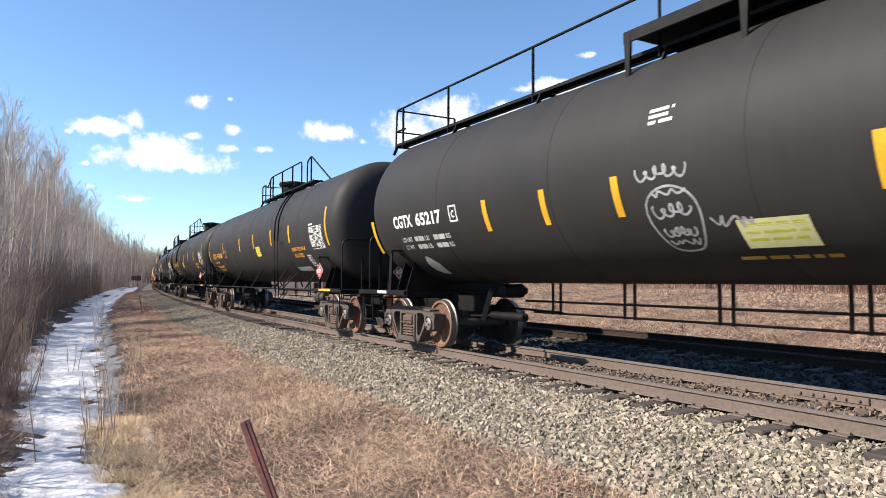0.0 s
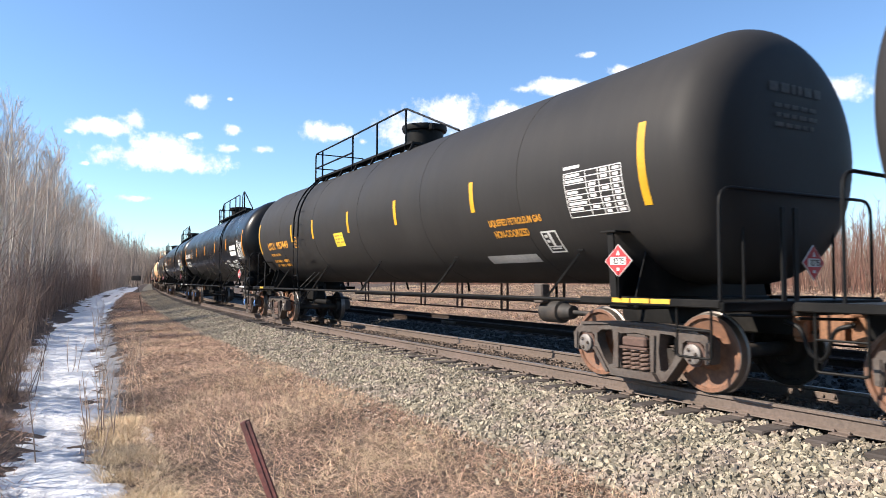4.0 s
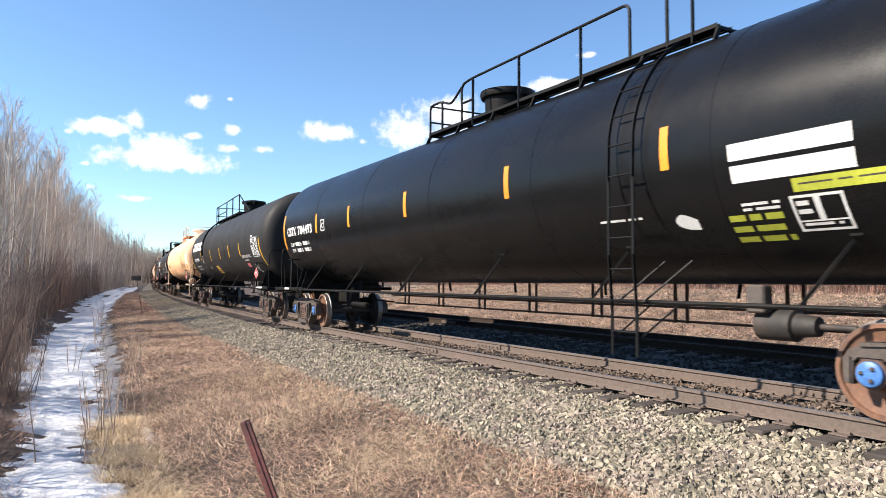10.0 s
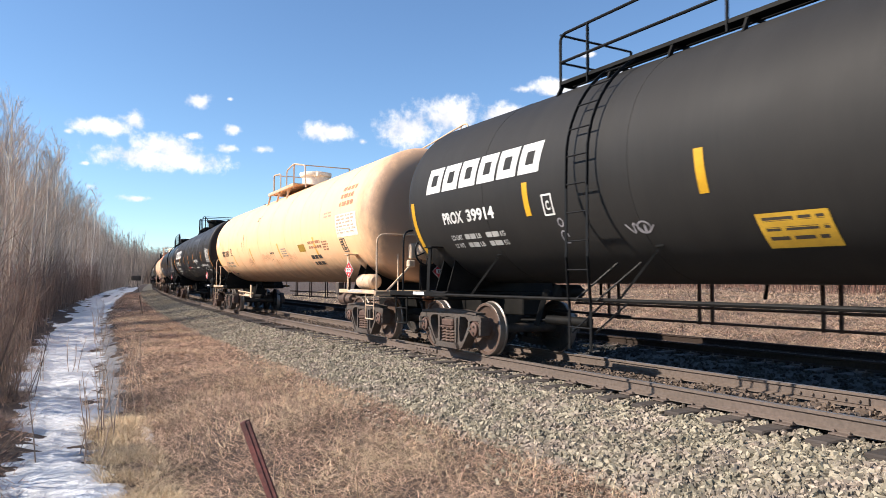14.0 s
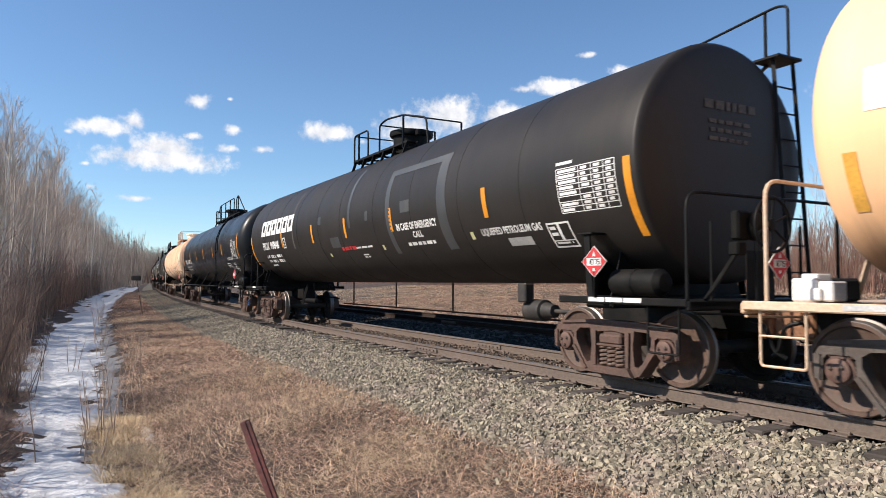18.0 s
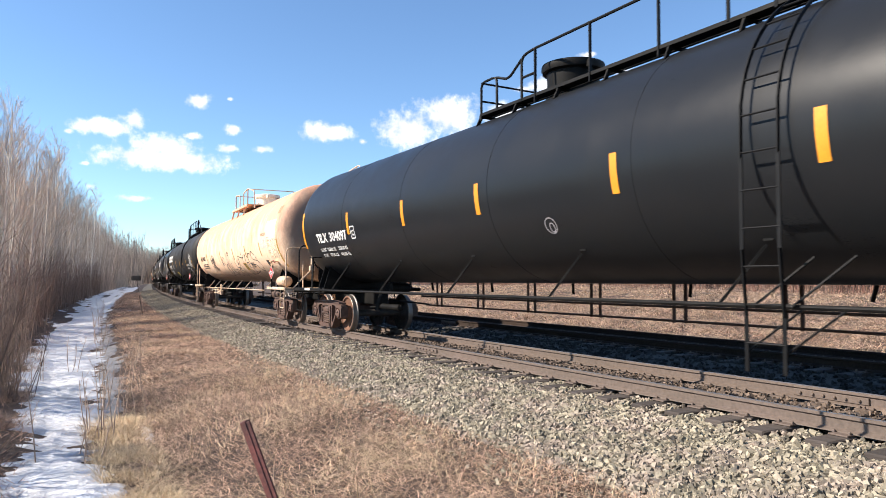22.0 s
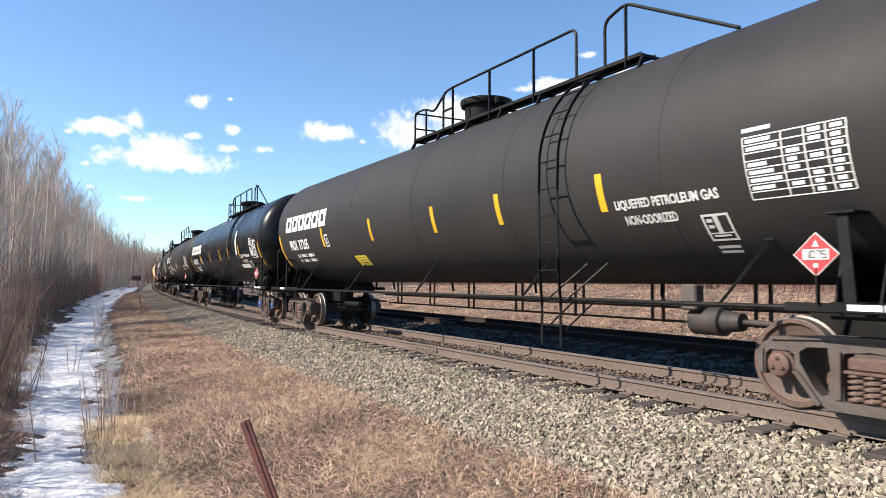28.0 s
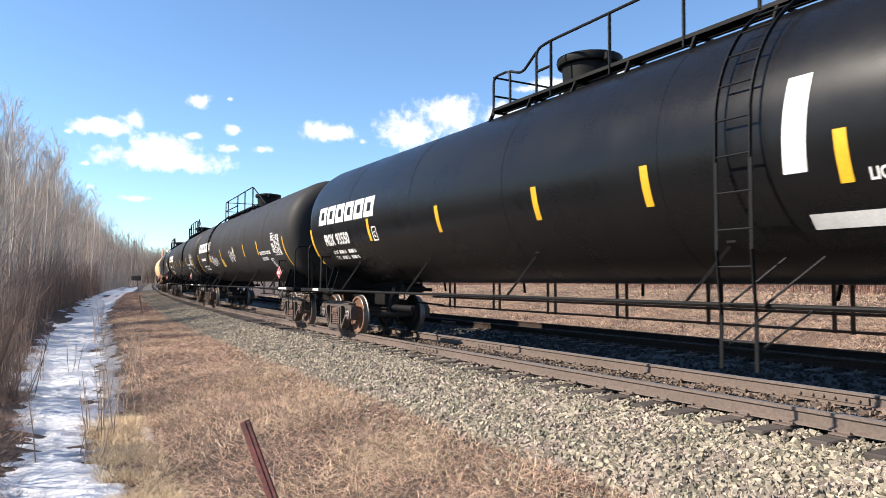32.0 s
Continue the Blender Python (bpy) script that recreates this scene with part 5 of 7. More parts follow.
def scribble(seed, x0, x1, a0, a1, n, back=0.25):
    """A hand-drawn looping line through random points, smoothed."""
    rnd = random.Random(seed)
    return smooth([(x0 + (x1 - x0) * (i / (n - 1)) + rnd.uniform(-back, back), rnd.uniform(a0, a0 + 0.35 * (a1 - a0)) if i % 2 else rnd.uniform(a1 - 0.35 * (a1 - a0), a1)) for i in range(n)])


def cursive(x0, x1, a, h, n):
    """Joined-up loops, like faded handwriting."""
    return [(x0 + (x1 - x0) * i / (12 * n) - 0.45 * h * math.sin(6.283 * i / 12), a + h * (0.5 + 0.3 * math.sin(i * 0.37)) * math.cos(6.283 * i / 12)) for i in range(12 * n + 1)]


def drip(x, z0, z1, w, mat):
    """A rust run: a blot that narrows downwards."""
    def make(car):
        m, a0, a1, vs = M(), arc(z0), arc(z1), []
        for i in range(11):
            t = i / 10
            k = w * (0.15 + 0.2 * t if t < 0.5 else 0.25 + 0.75 * math.sin(math.pi * min(1, 1.9 * (t - 0.5) + 0.03)))
            vs += [curl(x - k / 2 + 0.012 * math.sin(i), a0 + (a1 - a0) * t, 0.0045), curl(x + k / 2 + 0.012 * math.sin(i), a0 + (a1 - a0) * t, 0.0045)]
        m.add(vs, [(2 * i, 2 * i + 1, 2 * i + 3, 2 * i + 2) for i in range(10)])
        part("rust_run", m, mat, car)
    return make


def star(x, a, r):
    return [[(x - r * math.cos(t), a - r * math.sin(t)), (x + r * math.cos(t), a + r * math.sin(t))] for t in (0.2, 1.0, 1.7, 2.5)]


def crescent(x0, x1, z0, z1, mat):
    """A filled crescent, built of narrow upright bands."""
    def make(car):
        m, n, vs = M(), 14, []
        a, b = arc(z0), arc(z1)
        for i in range(n + 1):
            t = i / n
            top = math.sqrt(max(0.02, 1 - (1.15 * t - 1) ** 2))
            lo, hi = (a + b) / 2 - (b - a) / 2 * top, (a + b) / 2 + (b - a) / 2 * top * (1 - max(0, t - 0.3) * 1.3)
            vs += [curl(x0 + (x1 - x0) * t, lo + (max(hi, lo + 0.02) - lo) * k / 3, 0.0045) for k in range(4)]
        m.add(vs, [(4 * i + k, 4 * i + k + 4, 4 * i + k + 5, 4 * i + k + 1) for i in range(n) for k in range(3)])
        part("round_decal", m, mat, car, "white spray-painted crescent")
    return make


MASK = [loop_pts(-1.05, -0.86, 0.36, 0.48, 0, 360, 26, 0.10), cursive(-1.3, -0.8, -0.72, 0.12, 4), cursive(-1.25, -0.85, -1.0, 0.09, 5), scribble(3, -1.25, -0.85, -1.2, -1.1, 9, 0.03), cursive(-1.45, -0.75, -0.26, 0.11, 5),
        scribble(5, -0.6, -0.05, -1.0, -0.84, 9, 0.05), scribble(6, -1.3, -0.8, -0.55, -0.47, 7, 0.04)]

LPG = "LIQUEFIED PETROLEUM GAS"
SPECS = []


def build_specs():
    add = SPECS.append
    blue = (CAP_BLUE,) * 4
    # 0: long walkway, drawing in grey spray paint
    add((spec_of(16.2, P_GREY, "long", (), row((-8.9,), 1.87, 2.52) + row((-4.71, -3.25, -1.83, 1.29, 5.2), 2.08, 2.57), YELLOW, [
        text("CGTX  65217", -7.93, -6.08, 2.31, 2.55), frame_mark(-5.8, -5.55, 2.3, 2.58), weights(-7.75, -5.8, 1.9, 2.16, GREYWHITE, seed=3),
        crescent(-7.38, -6.95, 1.43, 1.82, GREYWHITE), lines_of(-1.27, -0.88, 3.06, 3.28, 3, WHITE, 5), sign_with_bars(-0.3, 0.5, 1.64, 1.93, PLACARD_P, LIME),
        lines_of(-0.5, 0.74, 1.5, 1.56, 1, OLD_STRIP, 6), scrawl(GRAF_GREY, "spray_drawing", MASK, 0.03, "pale grey spray-paint scrawl of loops and rings")], wheel=WHEEL_RUST, lower=(0.64, 0.87)),
         "dark grey tank car with a long top walkway and spray-painted scrawl"))
    # 1, 2: grey with orange lettering
    for num, rise, lad, td, xs, at in (("UTLX  957454", "rear", (4.35,), 15.98, (5.3, 3.15, 0.65, -1.7, -5.05), 0.88), ("UTLX  957449", "fore", (-4.2,), 16.15, (4.94, 2.0, -0.58, -3.13, -5.02), -1.6)):
        add((spec_of(td, P_GREY2, rise, lad, row((-8.58, 8.7), 2.17, 3.13) + row(xs, 2.4, 2.89), YELLOW, [
            text(num, -7.65, -5.5, 2.25, 2.47, ORANGE), frame_mark(-4.87, -4.6, 2.23, 2.53, ORANGE), text("THE TANK CAR PEOPLE", -7.63, -6.6, 2.06, 2.13, ORANGE), weights(-7.6, -5.95, 1.74, 1.97, ORANGE, seed=4),
            sign_with_bars(at, at + 0.6, 2.12, 2.44, PLACARD_Y, OLD_STRIP), table(7.3, 8.37, 2.13, 2.7), text(LPG, 5.3, 6.65, 2.12, 2.24, ORANGE), text("NON-ODORIZED", 5.35, 6.25, 1.96, 2.07, ORANGE),
            frame_mark(6.5, 6.85, 1.7, 2.0, WHITE, "table"), block(4.74, 6.1, 1.58, 1.70, GREYWHITE)], sill=PLACARD_O, caps=(CAP_GREY,) * 4),
             "dusty grey-black tank car with orange lettering and yellow strips"))
    # 3, 4: glossy black
    for num, td, xs, lime in (("CBTX  784509", 16.76, (5.6, 2.6, -0.65, -3.73, -6.06), False), ("CBTX  784493", 16.8, (5.59, 2.5, -0.95, -3.88, -6.1), True)):
        e = td / 2 + 0.6
        mk = [text(num, -8.58, -6.45, 2.55, 2.80), frame_mark(-5.77, -5.5, 2.55, 2.84), weights(-8.45, -6.7, 2.1, 2.4, WHITE, seed=5), table(8.02, 8.98, 2.14, 2.72), block(6.42, 7.68, 2.5, 2.67, WHITE),
              block(6.42, 7.68, 2.28, 2.45, WHITE), frame_mark(6.98, 7.5, 1.77, 2.1, WHITE, "table"), lines_of(6.45, 6.92, 1.98, 2.08, 2, WHITE, 6), lines_of(4.35, 5.1, 2.0, 2.05, 1, WHITE, 7)]
        if lime:
            mk += [sign_with_bars(7.05, 7.98, 2.13, 2.255, LIME, DARKINK, 1), lines_of(6.25, 6.9, 1.66, 1.97, 3, LIME, 9), crescent(5.55, 5.85, 1.86, 2.06, WHITE)]
        else:
            mk += [text("LIQUEFIED", 5.15, 5.8, 2.03, 2.16), text("PETROLEUM", 5.2, 6.1, 1.86, 1.99), text("GAS", 5.3, 5.55, 1.7, 1.82), text("NON-ODORIZED", 6.2, 7.0, 1.8, 1.94)]
        add((spec_of(td, P_GLOSS, "rear_long", (5.02,), row((-e + 0.1, e + 0.16), 2.2, 3.18) + row(xs, 2.53, 3.02), ORANGE_STRIP, mk, caps=blue, wheel=WHEEL_RUST), "glossy black tank car with white lettering and blue bearing caps"))
    # 5: grey with a slanted white mark
    add((spec_of(15.95, P_GREY, "fore", (-3.85,), row((-8.5, 8.6), 1.8, 2.72) + row((5.05, 2.8, 0.55, -2.05, -5.1), 2.23, 2.71), YELLOW, [
        mark(-7.98, -4.7, 2.83, 3.27), text("PROX  39914", -7.48, -5.95, 2.26, 2.46), weights(-7.4, -5.7, 1.86, 2.1, GREYWHITE, seed=6), frame_mark(-4.75, -4.53, 2.2, 2.5), table(7.28, 8.32, 2.13, 2.78),
        text(LPG, 5.3, 6.82, 2.12, 2.24, GREYWHITE), lines_of(5.5, 6.3, 1.98, 2.07, 1, GREYWHITE, 4), block(5.55, 6.05, 1.8, 1.94, PLACARD_K), frame_mark(6.74, 7.1, 1.6, 1.87, WHITE, "table"),
        sign_with_bars(-1.56, -0.8, 1.63, 1.97, PLACARD_O, DARKINK),
        scrawl(GRAF_GREY, "spray_tag", [loop_pts(-4.48, -0.72, 0.05, 0.06), loop_pts(-4.5, -0.95, 0.07, 0.10, 0, 300), scribble(21, -3.3, -2.9, -1.0, -0.82, 7, 0.05), loop_pts(-3.05, -0.9, 0.1, 0.08)], 0.025, "small pale spray-paint tag")], wheel=WHEEL_DARK, cast=CAST, caps=(CAP_BROWN,) * 4), "dark grey tank car with a slanted white owner's mark"))
    # 6: salmon tan
    cream = dict(steel=FRAME_CREAM, rails=FRAME_CREAM, deckmat=FRAME_CREAM, domemat=PALE_PANEL, airmat=FRAME_CREAM, sill=GREYWHITE)
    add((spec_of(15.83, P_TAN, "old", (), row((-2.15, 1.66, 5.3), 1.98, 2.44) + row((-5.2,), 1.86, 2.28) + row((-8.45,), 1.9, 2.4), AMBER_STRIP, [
        text("GATX  62937", -7.3, -5.95, 2.27, 2.5, DARKINK), frame_mark(-5.6, -5.36, 2.28, 2.55, DARKINK), weights(-7.2, -5.6, 1.85, 2.08, FADED_INK, seed=7), lines_of(-1.2, -0.9, 3.3, 3.45, 3, DARKINK, 4), block(-8.3, -8.02, 2.72, 3.1, PALE_PANEL), block(-7.2, -7.02, 1.62, 1.69, PLACARD_R), block(-6.9, -6.45, 1.55, 1.6, DARKINK),
        lines_of(0.5, 1.0, 2.1, 2.2, 1, DARKINK, 5), lines_of(1.9, 2.5, 2.0, 2.27, 4, FADED_INK, 6), block(7.24, 8.62, 2.32, 2.85, PALE_PANEL, "data_panel_ground"), lines_of(7.3, 8.55, 2.36, 2.82, 6, FADED_INK, 12),
        frame_mark(7.32, 7.66, 1.98, 2.29, DARKINK, "table"), lines_of(4.78, 5.85, 2.1, 2.34, 2, GRAF_BROWN, 13), lines_of(4.6, 5.5, 1.66, 1.98, 2, DARKINK, 14), lines_of(5.93, 6.4, 2.05, 2.3, 4, GRAF_BROWN, 15), lines_of(7.45, 8.4, 2.95, 3.5, 3, GRAF_BROWN, 16),
        lines_of(6.36, 6.95, 2.82, 2.98, 2, FADED_INK, 17), block(3.8, 4.4, 2.1, 2.3, OLD_STRIP, "ochre_patch"), drip(-2.97, 2.5, 3.0, 0.09, GRAF_BROWN), drip(-3.32, 2.25, 2.72, 0.08, GRAF_BROWN), drip(-3.75, 3.1, 3.5, 0.10, GRAF_FAINT),
        scrawl(GRAF_FAINT, "faded_tag", [cursive(-3.1, -2.2, -0.85, 0.22, 5), cursive(-2.9, -2.1, -1.15, 0.16, 6), cursive(-0.9, 0.6, -0.75, 0.2, 9), cursive(0.6, 1.6, -0.95, 0.12, 5), cursive(2.2, 3.2, -0.85, 0.2, 6)], 0.02, "faded brown spray-paint scrawl")], cast=CAST, caps=(CAP_BROWN,) * 4, wheel=WHEEL_DARK, seams=(-7.6, -5.9, -4.2, -2.5, -0.8, 0.9, 2.6, 4.3, 6.0, 7.6),
        lower=(0.66, 0.84), **cream), "salmon-tan tank car with dark lettering and cream railings"))
    # 7: weathered brown-black with grey patches
    def grey_frame(car):
        m = M()
        patch(m, 2.3, 2.5, arc(1.85), arc(3.55), 0.004)
        patch(m, 4.5, 4.82, arc(1.85), arc(3.55), 0.004)
        patch(m, 2.5, 4.5, arc(3.42), arc(3.55), 0.004)
        part("primer_patch", m, PATCH_GREY, car, "grey primer bands round a repaired area")
    add((spec_of(16.8, P_BROWN, "old", (), row((-9.0, 9.22), 1.83, 2.77) + row((6.05, 2.5, -0.07, -2.5, -5.35), 2.29, 2.76), ORANGE_STRIP, [
        mark(-7.65, -4.15, 2.72, 3.2), text("PROX  98848", -7.57, -5.75, 2.28, 2.52), frame_mark(-5.25, -5.02, 2.26, 2.57), weights(-7.5, -5.65, 1.88, 2.14, WHITE, seed=8), lines_of(-7.4, -6.8, 1.73, 1.82, 1, WHITE, 9), grey_frame,
        text("IN CASE OF EMERGENCY", 2.72, 4.4, 2.28, 2.42), text("CALL", 3.35, 3.75, 2.12, 2.24), lines_of(3.0, 4.15, 1.93, 2.04, 1, WHITE, 4), block(3.0, 3.4, 2.62, 2.85, PATCH_GREY),
        block(1.2, 1.35, 2.6, 2.8, PATCH_GREY), block(-1.2, -0.6, 2.1, 2.35, PATCH_GREY), lines_of(0.3, 1.3, 2.0, 2.07, 1, WHITE, 5), lines_of(0.5, 0.9, 1.8, 1.9, 2, WHITE, 6), lines_of(-0.6, 0.4, 1.95, 2.1, 1, PLACARD_R, 7),
        # the two thin DIMWHITE bands are painted highlights of weld seams
        block(0.16, 0.3, 2.5, 3.9, PATCH_GREY, "primer_patch"), block(-4.25, -4.15, 2.2, 3.85, DIMWHITE, "rust_run"), block(-6.1, -6.04, 2.3, 3.8, DIMWHITE, "rust_run"), block(-1.95, -1.72, 2.72, 2.92, PATCH_GREY), block(1.75, 1.85, 1.95, 2.05, PLACARD_P), block(5.4, 5.5, 1.98, 2.1, PLACARD_P), block(-1.6, -1.5, 1.9, 1.98, PLACARD_P), table(7.9, 9.02, 2.2, 2.78, WHITE, 4), text(LPG, 5.75, 7.35, 2.0, 2.13), block(6.4, 7.0, 1.83, 1.95, GREYWHITE), frame_mark(7.45, 7.95, 1.76, 2.1, WHITE, "table")],
        cast=CAST_RED, caps=(CAP_BROWN,) * 4, wheel=WHEEL_DARK, seams=(-7.4, -5.6, -3.8, -2.0, -0.4, 1.6, 3.4, 5.2, 7.0), lower=(0.5, 0.5), hang=3.4, slab=False, flat=True, sidepipe=False, deck=(-1.4, 1.7), dome=0.4, deckw=0.75,
        lines=[[(-1.4, 4.2), (-1.4, 5.02), (-0.5, 5.02), (-0.5, 4.35)], [(0.2, 4.3), (0.2, 5.0), (0.6, 5.06), (1.5, 4.98), (2.6, 4.7), (2.7, 4.14)]], posts=[(-1.1, 5.0), (1.5, 4.98)], cross=[(-1.4, 5.02), (0.2, 5.0), (1.5, 4.98)]),
        "weathered brown-black tank car with grey repair patches"))
    # 8: satin blue-black
    add((spec_of(16.76, P_BLUE, "rear", (4.9,), row((-8.97, 9.15), 2.15, 3.1) + row((5.45, 2.82, -0.3, -3.01, -5.85), 2.36, 2.86), ORANGE_STRIP, [
        text("TILX  304097", -8.04, -6.0, 2.25, 2.48), frame_mark(-5.74, -5.5, 2.25, 2.54), weights(-8.0, -6.05, 1.9, 2.15, WHITE, ("165800", "75200"), ("97200", "44100")), table(7.79, 8.81, 2.15, 2.82, GREYWHITE), text(LPG, 6.45, 7.75, 2.12, 2.24, GREYWHITE),
        lines_of(5.9, 6.7, 1.82, 2.02, 3, WHITE, 4), text("NON-ODORIZED", 6.6, 7.4, 1.78, 1.88, GREYWHITE), frame_mark(7.39, 7.8, 1.7, 2.01, WHITE, "table"),
        scrawl(GRAF_GREY, "round_decal", [loop_pts(1.4, -0.75, 0.12, 0.12), loop_pts(1.42, -0.78, 0.05, 0.07)], 0.02, "small worn round decal")], caps=(CAP_BROWN, CAP_BROWN, CAP_BROWN, CAP_BLUE), cast=CAST_RED), "satin blue-black tank car with orange strips"))
    # 9: rusted cream with black scrawl
    word = [((2.16, -0.54), (2.6, -0.63), (3.03, -0.65), (3.38, -0.5)), ((2.9, -0.4), (2.8, -0.95), (2.72, -1.3), (2.9, -1.5), (3.1, -1.2)), ((3.6, -0.54), (3.37, -0.65), (3.28, -0.95), (3.35, -1.33), (3.6, -1.42), (3.85, -1.1)),
            ((3.37, -0.87), (3.66, -0.89), (3.5, -1.04), (3.66, -1.13)), ((4.49, -0.56), (4.2, -0.52), (3.98, -0.61), (3.87, -0.85), (3.83, -1.22), (4.0, -1.37), (4.48, -1.26)), ((3.88, -0.99), (4.21, -0.95))]
    swirl = [(5.21, -0.9), (5.23, -0.77), (5.0, -0.55), (4.75, -0.47), (4.55, -0.6), (4.6, -0.76), (5.1, -0.82), (5.42, -0.93), (5.42, -1.12), (5.2, -1.3), (4.9, -1.2), (4.65, -1.0), (4.3, -0.98)]
    loops = [((-0.93, -0.58), (-1.2, -0.5), (-1.3, -0.65), (-1.1, -0.95), (-1.15, -1.25), (-1.5, -1.4), (-1.2, -1.5), (-0.65, -1.2), (-0.6, -0.85), (-1.0, -1.05), (-0.9, -1.4)), ((-0.35, -0.73), (-0.65, -1.4), (-0.4, -1.4), (0.0, -0.9)),
             ((0.3, -0.8), (0.0, -1.45), (0.35, -1.25)), ((0.46, -1.15), (0.42, -1.45), (0.75, -1.5), (1.0, -1.25), (0.53, -1.12)), ((1.16, -0.58), (1.07, -1.0), (1.6, -1.08), (1.16, -1.18), (1.25, -1.5), (1.5, -1.55), (1.74, -1.3), (1.4, -1.2)),
             ((2.16, -0.54), (2.0, -1.1), (1.95, -1.55))]
    tags = [smooth(q) for q in word + [swirl] + loops] + [loop_pts(0.2, -0.4, 0.12, 0.07)] + star(-1.52, -0.8, 0.12) + star(1.73, -0.87, 0.2)
    tags += [scribble(11, -4.4, -3.5, -0.85, -0.45, 20, 0.12), scribble(12, -4.4, -3.3, -1.2, -0.8, 26, 0.12), loop_pts(-3.75, -0.6, 0.25, 0.25), loop_pts(-3.82, -0.55, 0.06, 0.06), loop_pts(-3.62, -0.55, 0.06, 0.06)]
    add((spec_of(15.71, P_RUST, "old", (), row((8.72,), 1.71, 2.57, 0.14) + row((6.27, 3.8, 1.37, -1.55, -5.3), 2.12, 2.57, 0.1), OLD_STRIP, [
        text("GATX  58615", -7.3, -5.9, 2.25, 2.46, DARKINK), lines_of(-7.2, -5.6, 1.85, 2.1, 3, DARKINK, 3), block(7.38, 8.68, 2.0, 3.2, CREAM_PANEL, "repainted_panel"), table(7.45, 8.62, 2.02, 2.6, FADED_INK, 5),
        text("NON ODORIZED", 6.62, 7.4, 2.76, 2.86, FADED_INK), text("LIQUEFIED", 6.75, 7.3, 2.52, 2.64), text(LPG[10:], 6.55, 7.4, 2.36, 2.48), block(8.5, 8.86, 3.36, 3.6, GRAF_BROWN),
        block(6.5, 6.86, 1.73, 1.97, DARKINK), sign_with_bars(2.6, 3.12, 1.7, 1.97, OLD_STRIP, DARKINK), block(7.35, 7.5, 1.86, 1.95, PLACARD_R), lines_of(3.9, 4.5, 1.75, 1.95, 3, DARKINK, 6),
        scrawl(GRAF_BLACK, "spray_tag", tags, 0.034, "large black spray-paint scrawl")], cast=CAST_RED, caps=(CAP_BROWN,) * 4, wheel=WHEEL_DARK, seams=(-7.4, -5.6, -3.8, -2.0, -0.2, 1.6, 3.4, 5.2, 7.0), lower=(0.5, 0.66), pipe=FRAME_CREAM, nearpipe=True, **cream),
        "rust-streaked cream tank car covered with black spray paint"))
    # 10, 12, 13: grey, slanted mark
    for num, rise, lad, td in (("PROX  37265", "rear", (4.35,), 16.42), ("PROX  93550", "rear", (4.2,), 16.2), ("", "fore", (-4.5,), 16.3), ("", "rear", (4.3,), 16.3)):
        gl = num.endswith("93550")
        mk = [mark(-8.1, -4.7, 2.67, 3.1), text(num, -7.85, -6.3, 2.15, 2.43) if num else lines_of(-7.7, -6.3, 2.17, 2.38, 1, WHITE, 9), weights(-7.6, -6.05, 1.82, 2.06, WHITE, seed=9), frame_mark(-4.95, -4.72, 2.15, 2.45), table(7.3, 8.33, 2.1, 2.7), text(LPG, 5.4, 6.92, 2.14, 2.27),
              text("NON-ODORIZED", 5.5, 6.3, 1.97, 2.08), frame_mark(6.6, 6.95, 1.73, 2.01, WHITE, "table"), lines_of(6.62, 6.92, 1.58, 1.68, 2, WHITE, 5)]
        if gl:
            mk += [block(4.62, 4.86, 2.3, 3.2, WHITE, "painted_band", 0.1), block(4.75, 6.3, 1.78, 1.92, WHITE, "painted_band")]
        elif td == 16.42:
            mk += [sign_with_bars(-3.5, -2.85, 1.65, 1.88, PLACARD_Y, OLD_STRIP)]
        elif rise == "fore":
            mk += [sign_with_bars(-2.2, -1.7, 1.9, 2.2, PLACARD_O, OLD_STRIP), scrawl(GRAF_WHITE, "spray_tag", [scribble(18, 0.0, 1.0, -0.8, -0.2, 8, 0.1), scribble(19, -4.6, -3.0, -0.9, -0.35, 10, 0.15)], 0.07, "pale spray-paint scrawl")]
        add((spec_of(td, P_GLOSS if gl else P_GREY2, rise, lad, row((-8.75, 8.75), 1.73, 2.61) + row((5.2, 2.9, 0.8, -2.05, -5.1), 2.16, 2.63), YELLOW, mk, caps=(CAP_GREY, CAP_GREY, CAP_BLUE, CAP_BLUE) if gl else (CAP_BROWN,) * 4, wheel=WHEEL_RUST if gl else WHEEL_DARK, striker=gl, plac=0.25 if gl else -0.4 if td == 16.42 else 0.0),
             "glossy black tank car with white bands and owner's mark" if gl else "dusty dark grey tank car with white owner's mark"))
    add((spec_of(16.2, P_GLOSS, "rear", (4.9,), row((-8.7, 8.7), 2.2, 3.1) + row((5.6, 2.6, -0.65, -3.7), 2.5, 3.0), YELLOW, [table(7.4, 8.4, 2.1, 2.7), lines_of(-8.2, -6.4, 2.3, 2.7, 2, WHITE, 3)]), "black tank car with white lettering"))
    add((spec_of(15.8, P_TAN, "old", (), row((-2.05, 1.66, 5.3), 1.98, 2.44), OLD_STRIP, [lines_of(-7.3, -5.9, 2.2, 2.5, 2, DARKINK, 3)], wheel=WHEEL_DARK, **cream), "salmon-tan tank car with cream railings"))


build_specs()
# places of the car centres along the line at the start
CENTRES = [51.2, 30.72, 10.68, -9.82, -30.55, -51.24, -71.1, -91.26, -111.99, -132.46, -152.48, -172.81]
while len(CENTRES) < len(SPECS):
    i = len(CENTRES)
    CENTRES.append(CENTRES[-1] - (SPECS[i - 1][0]["td"] + SPECS[i][0]["td"]) / 2 - 4.0)
TRAIN = [(tank_car(sp, lb), sp["td"], c) for (sp, lb), c in zip(SPECS, CENTRES)]


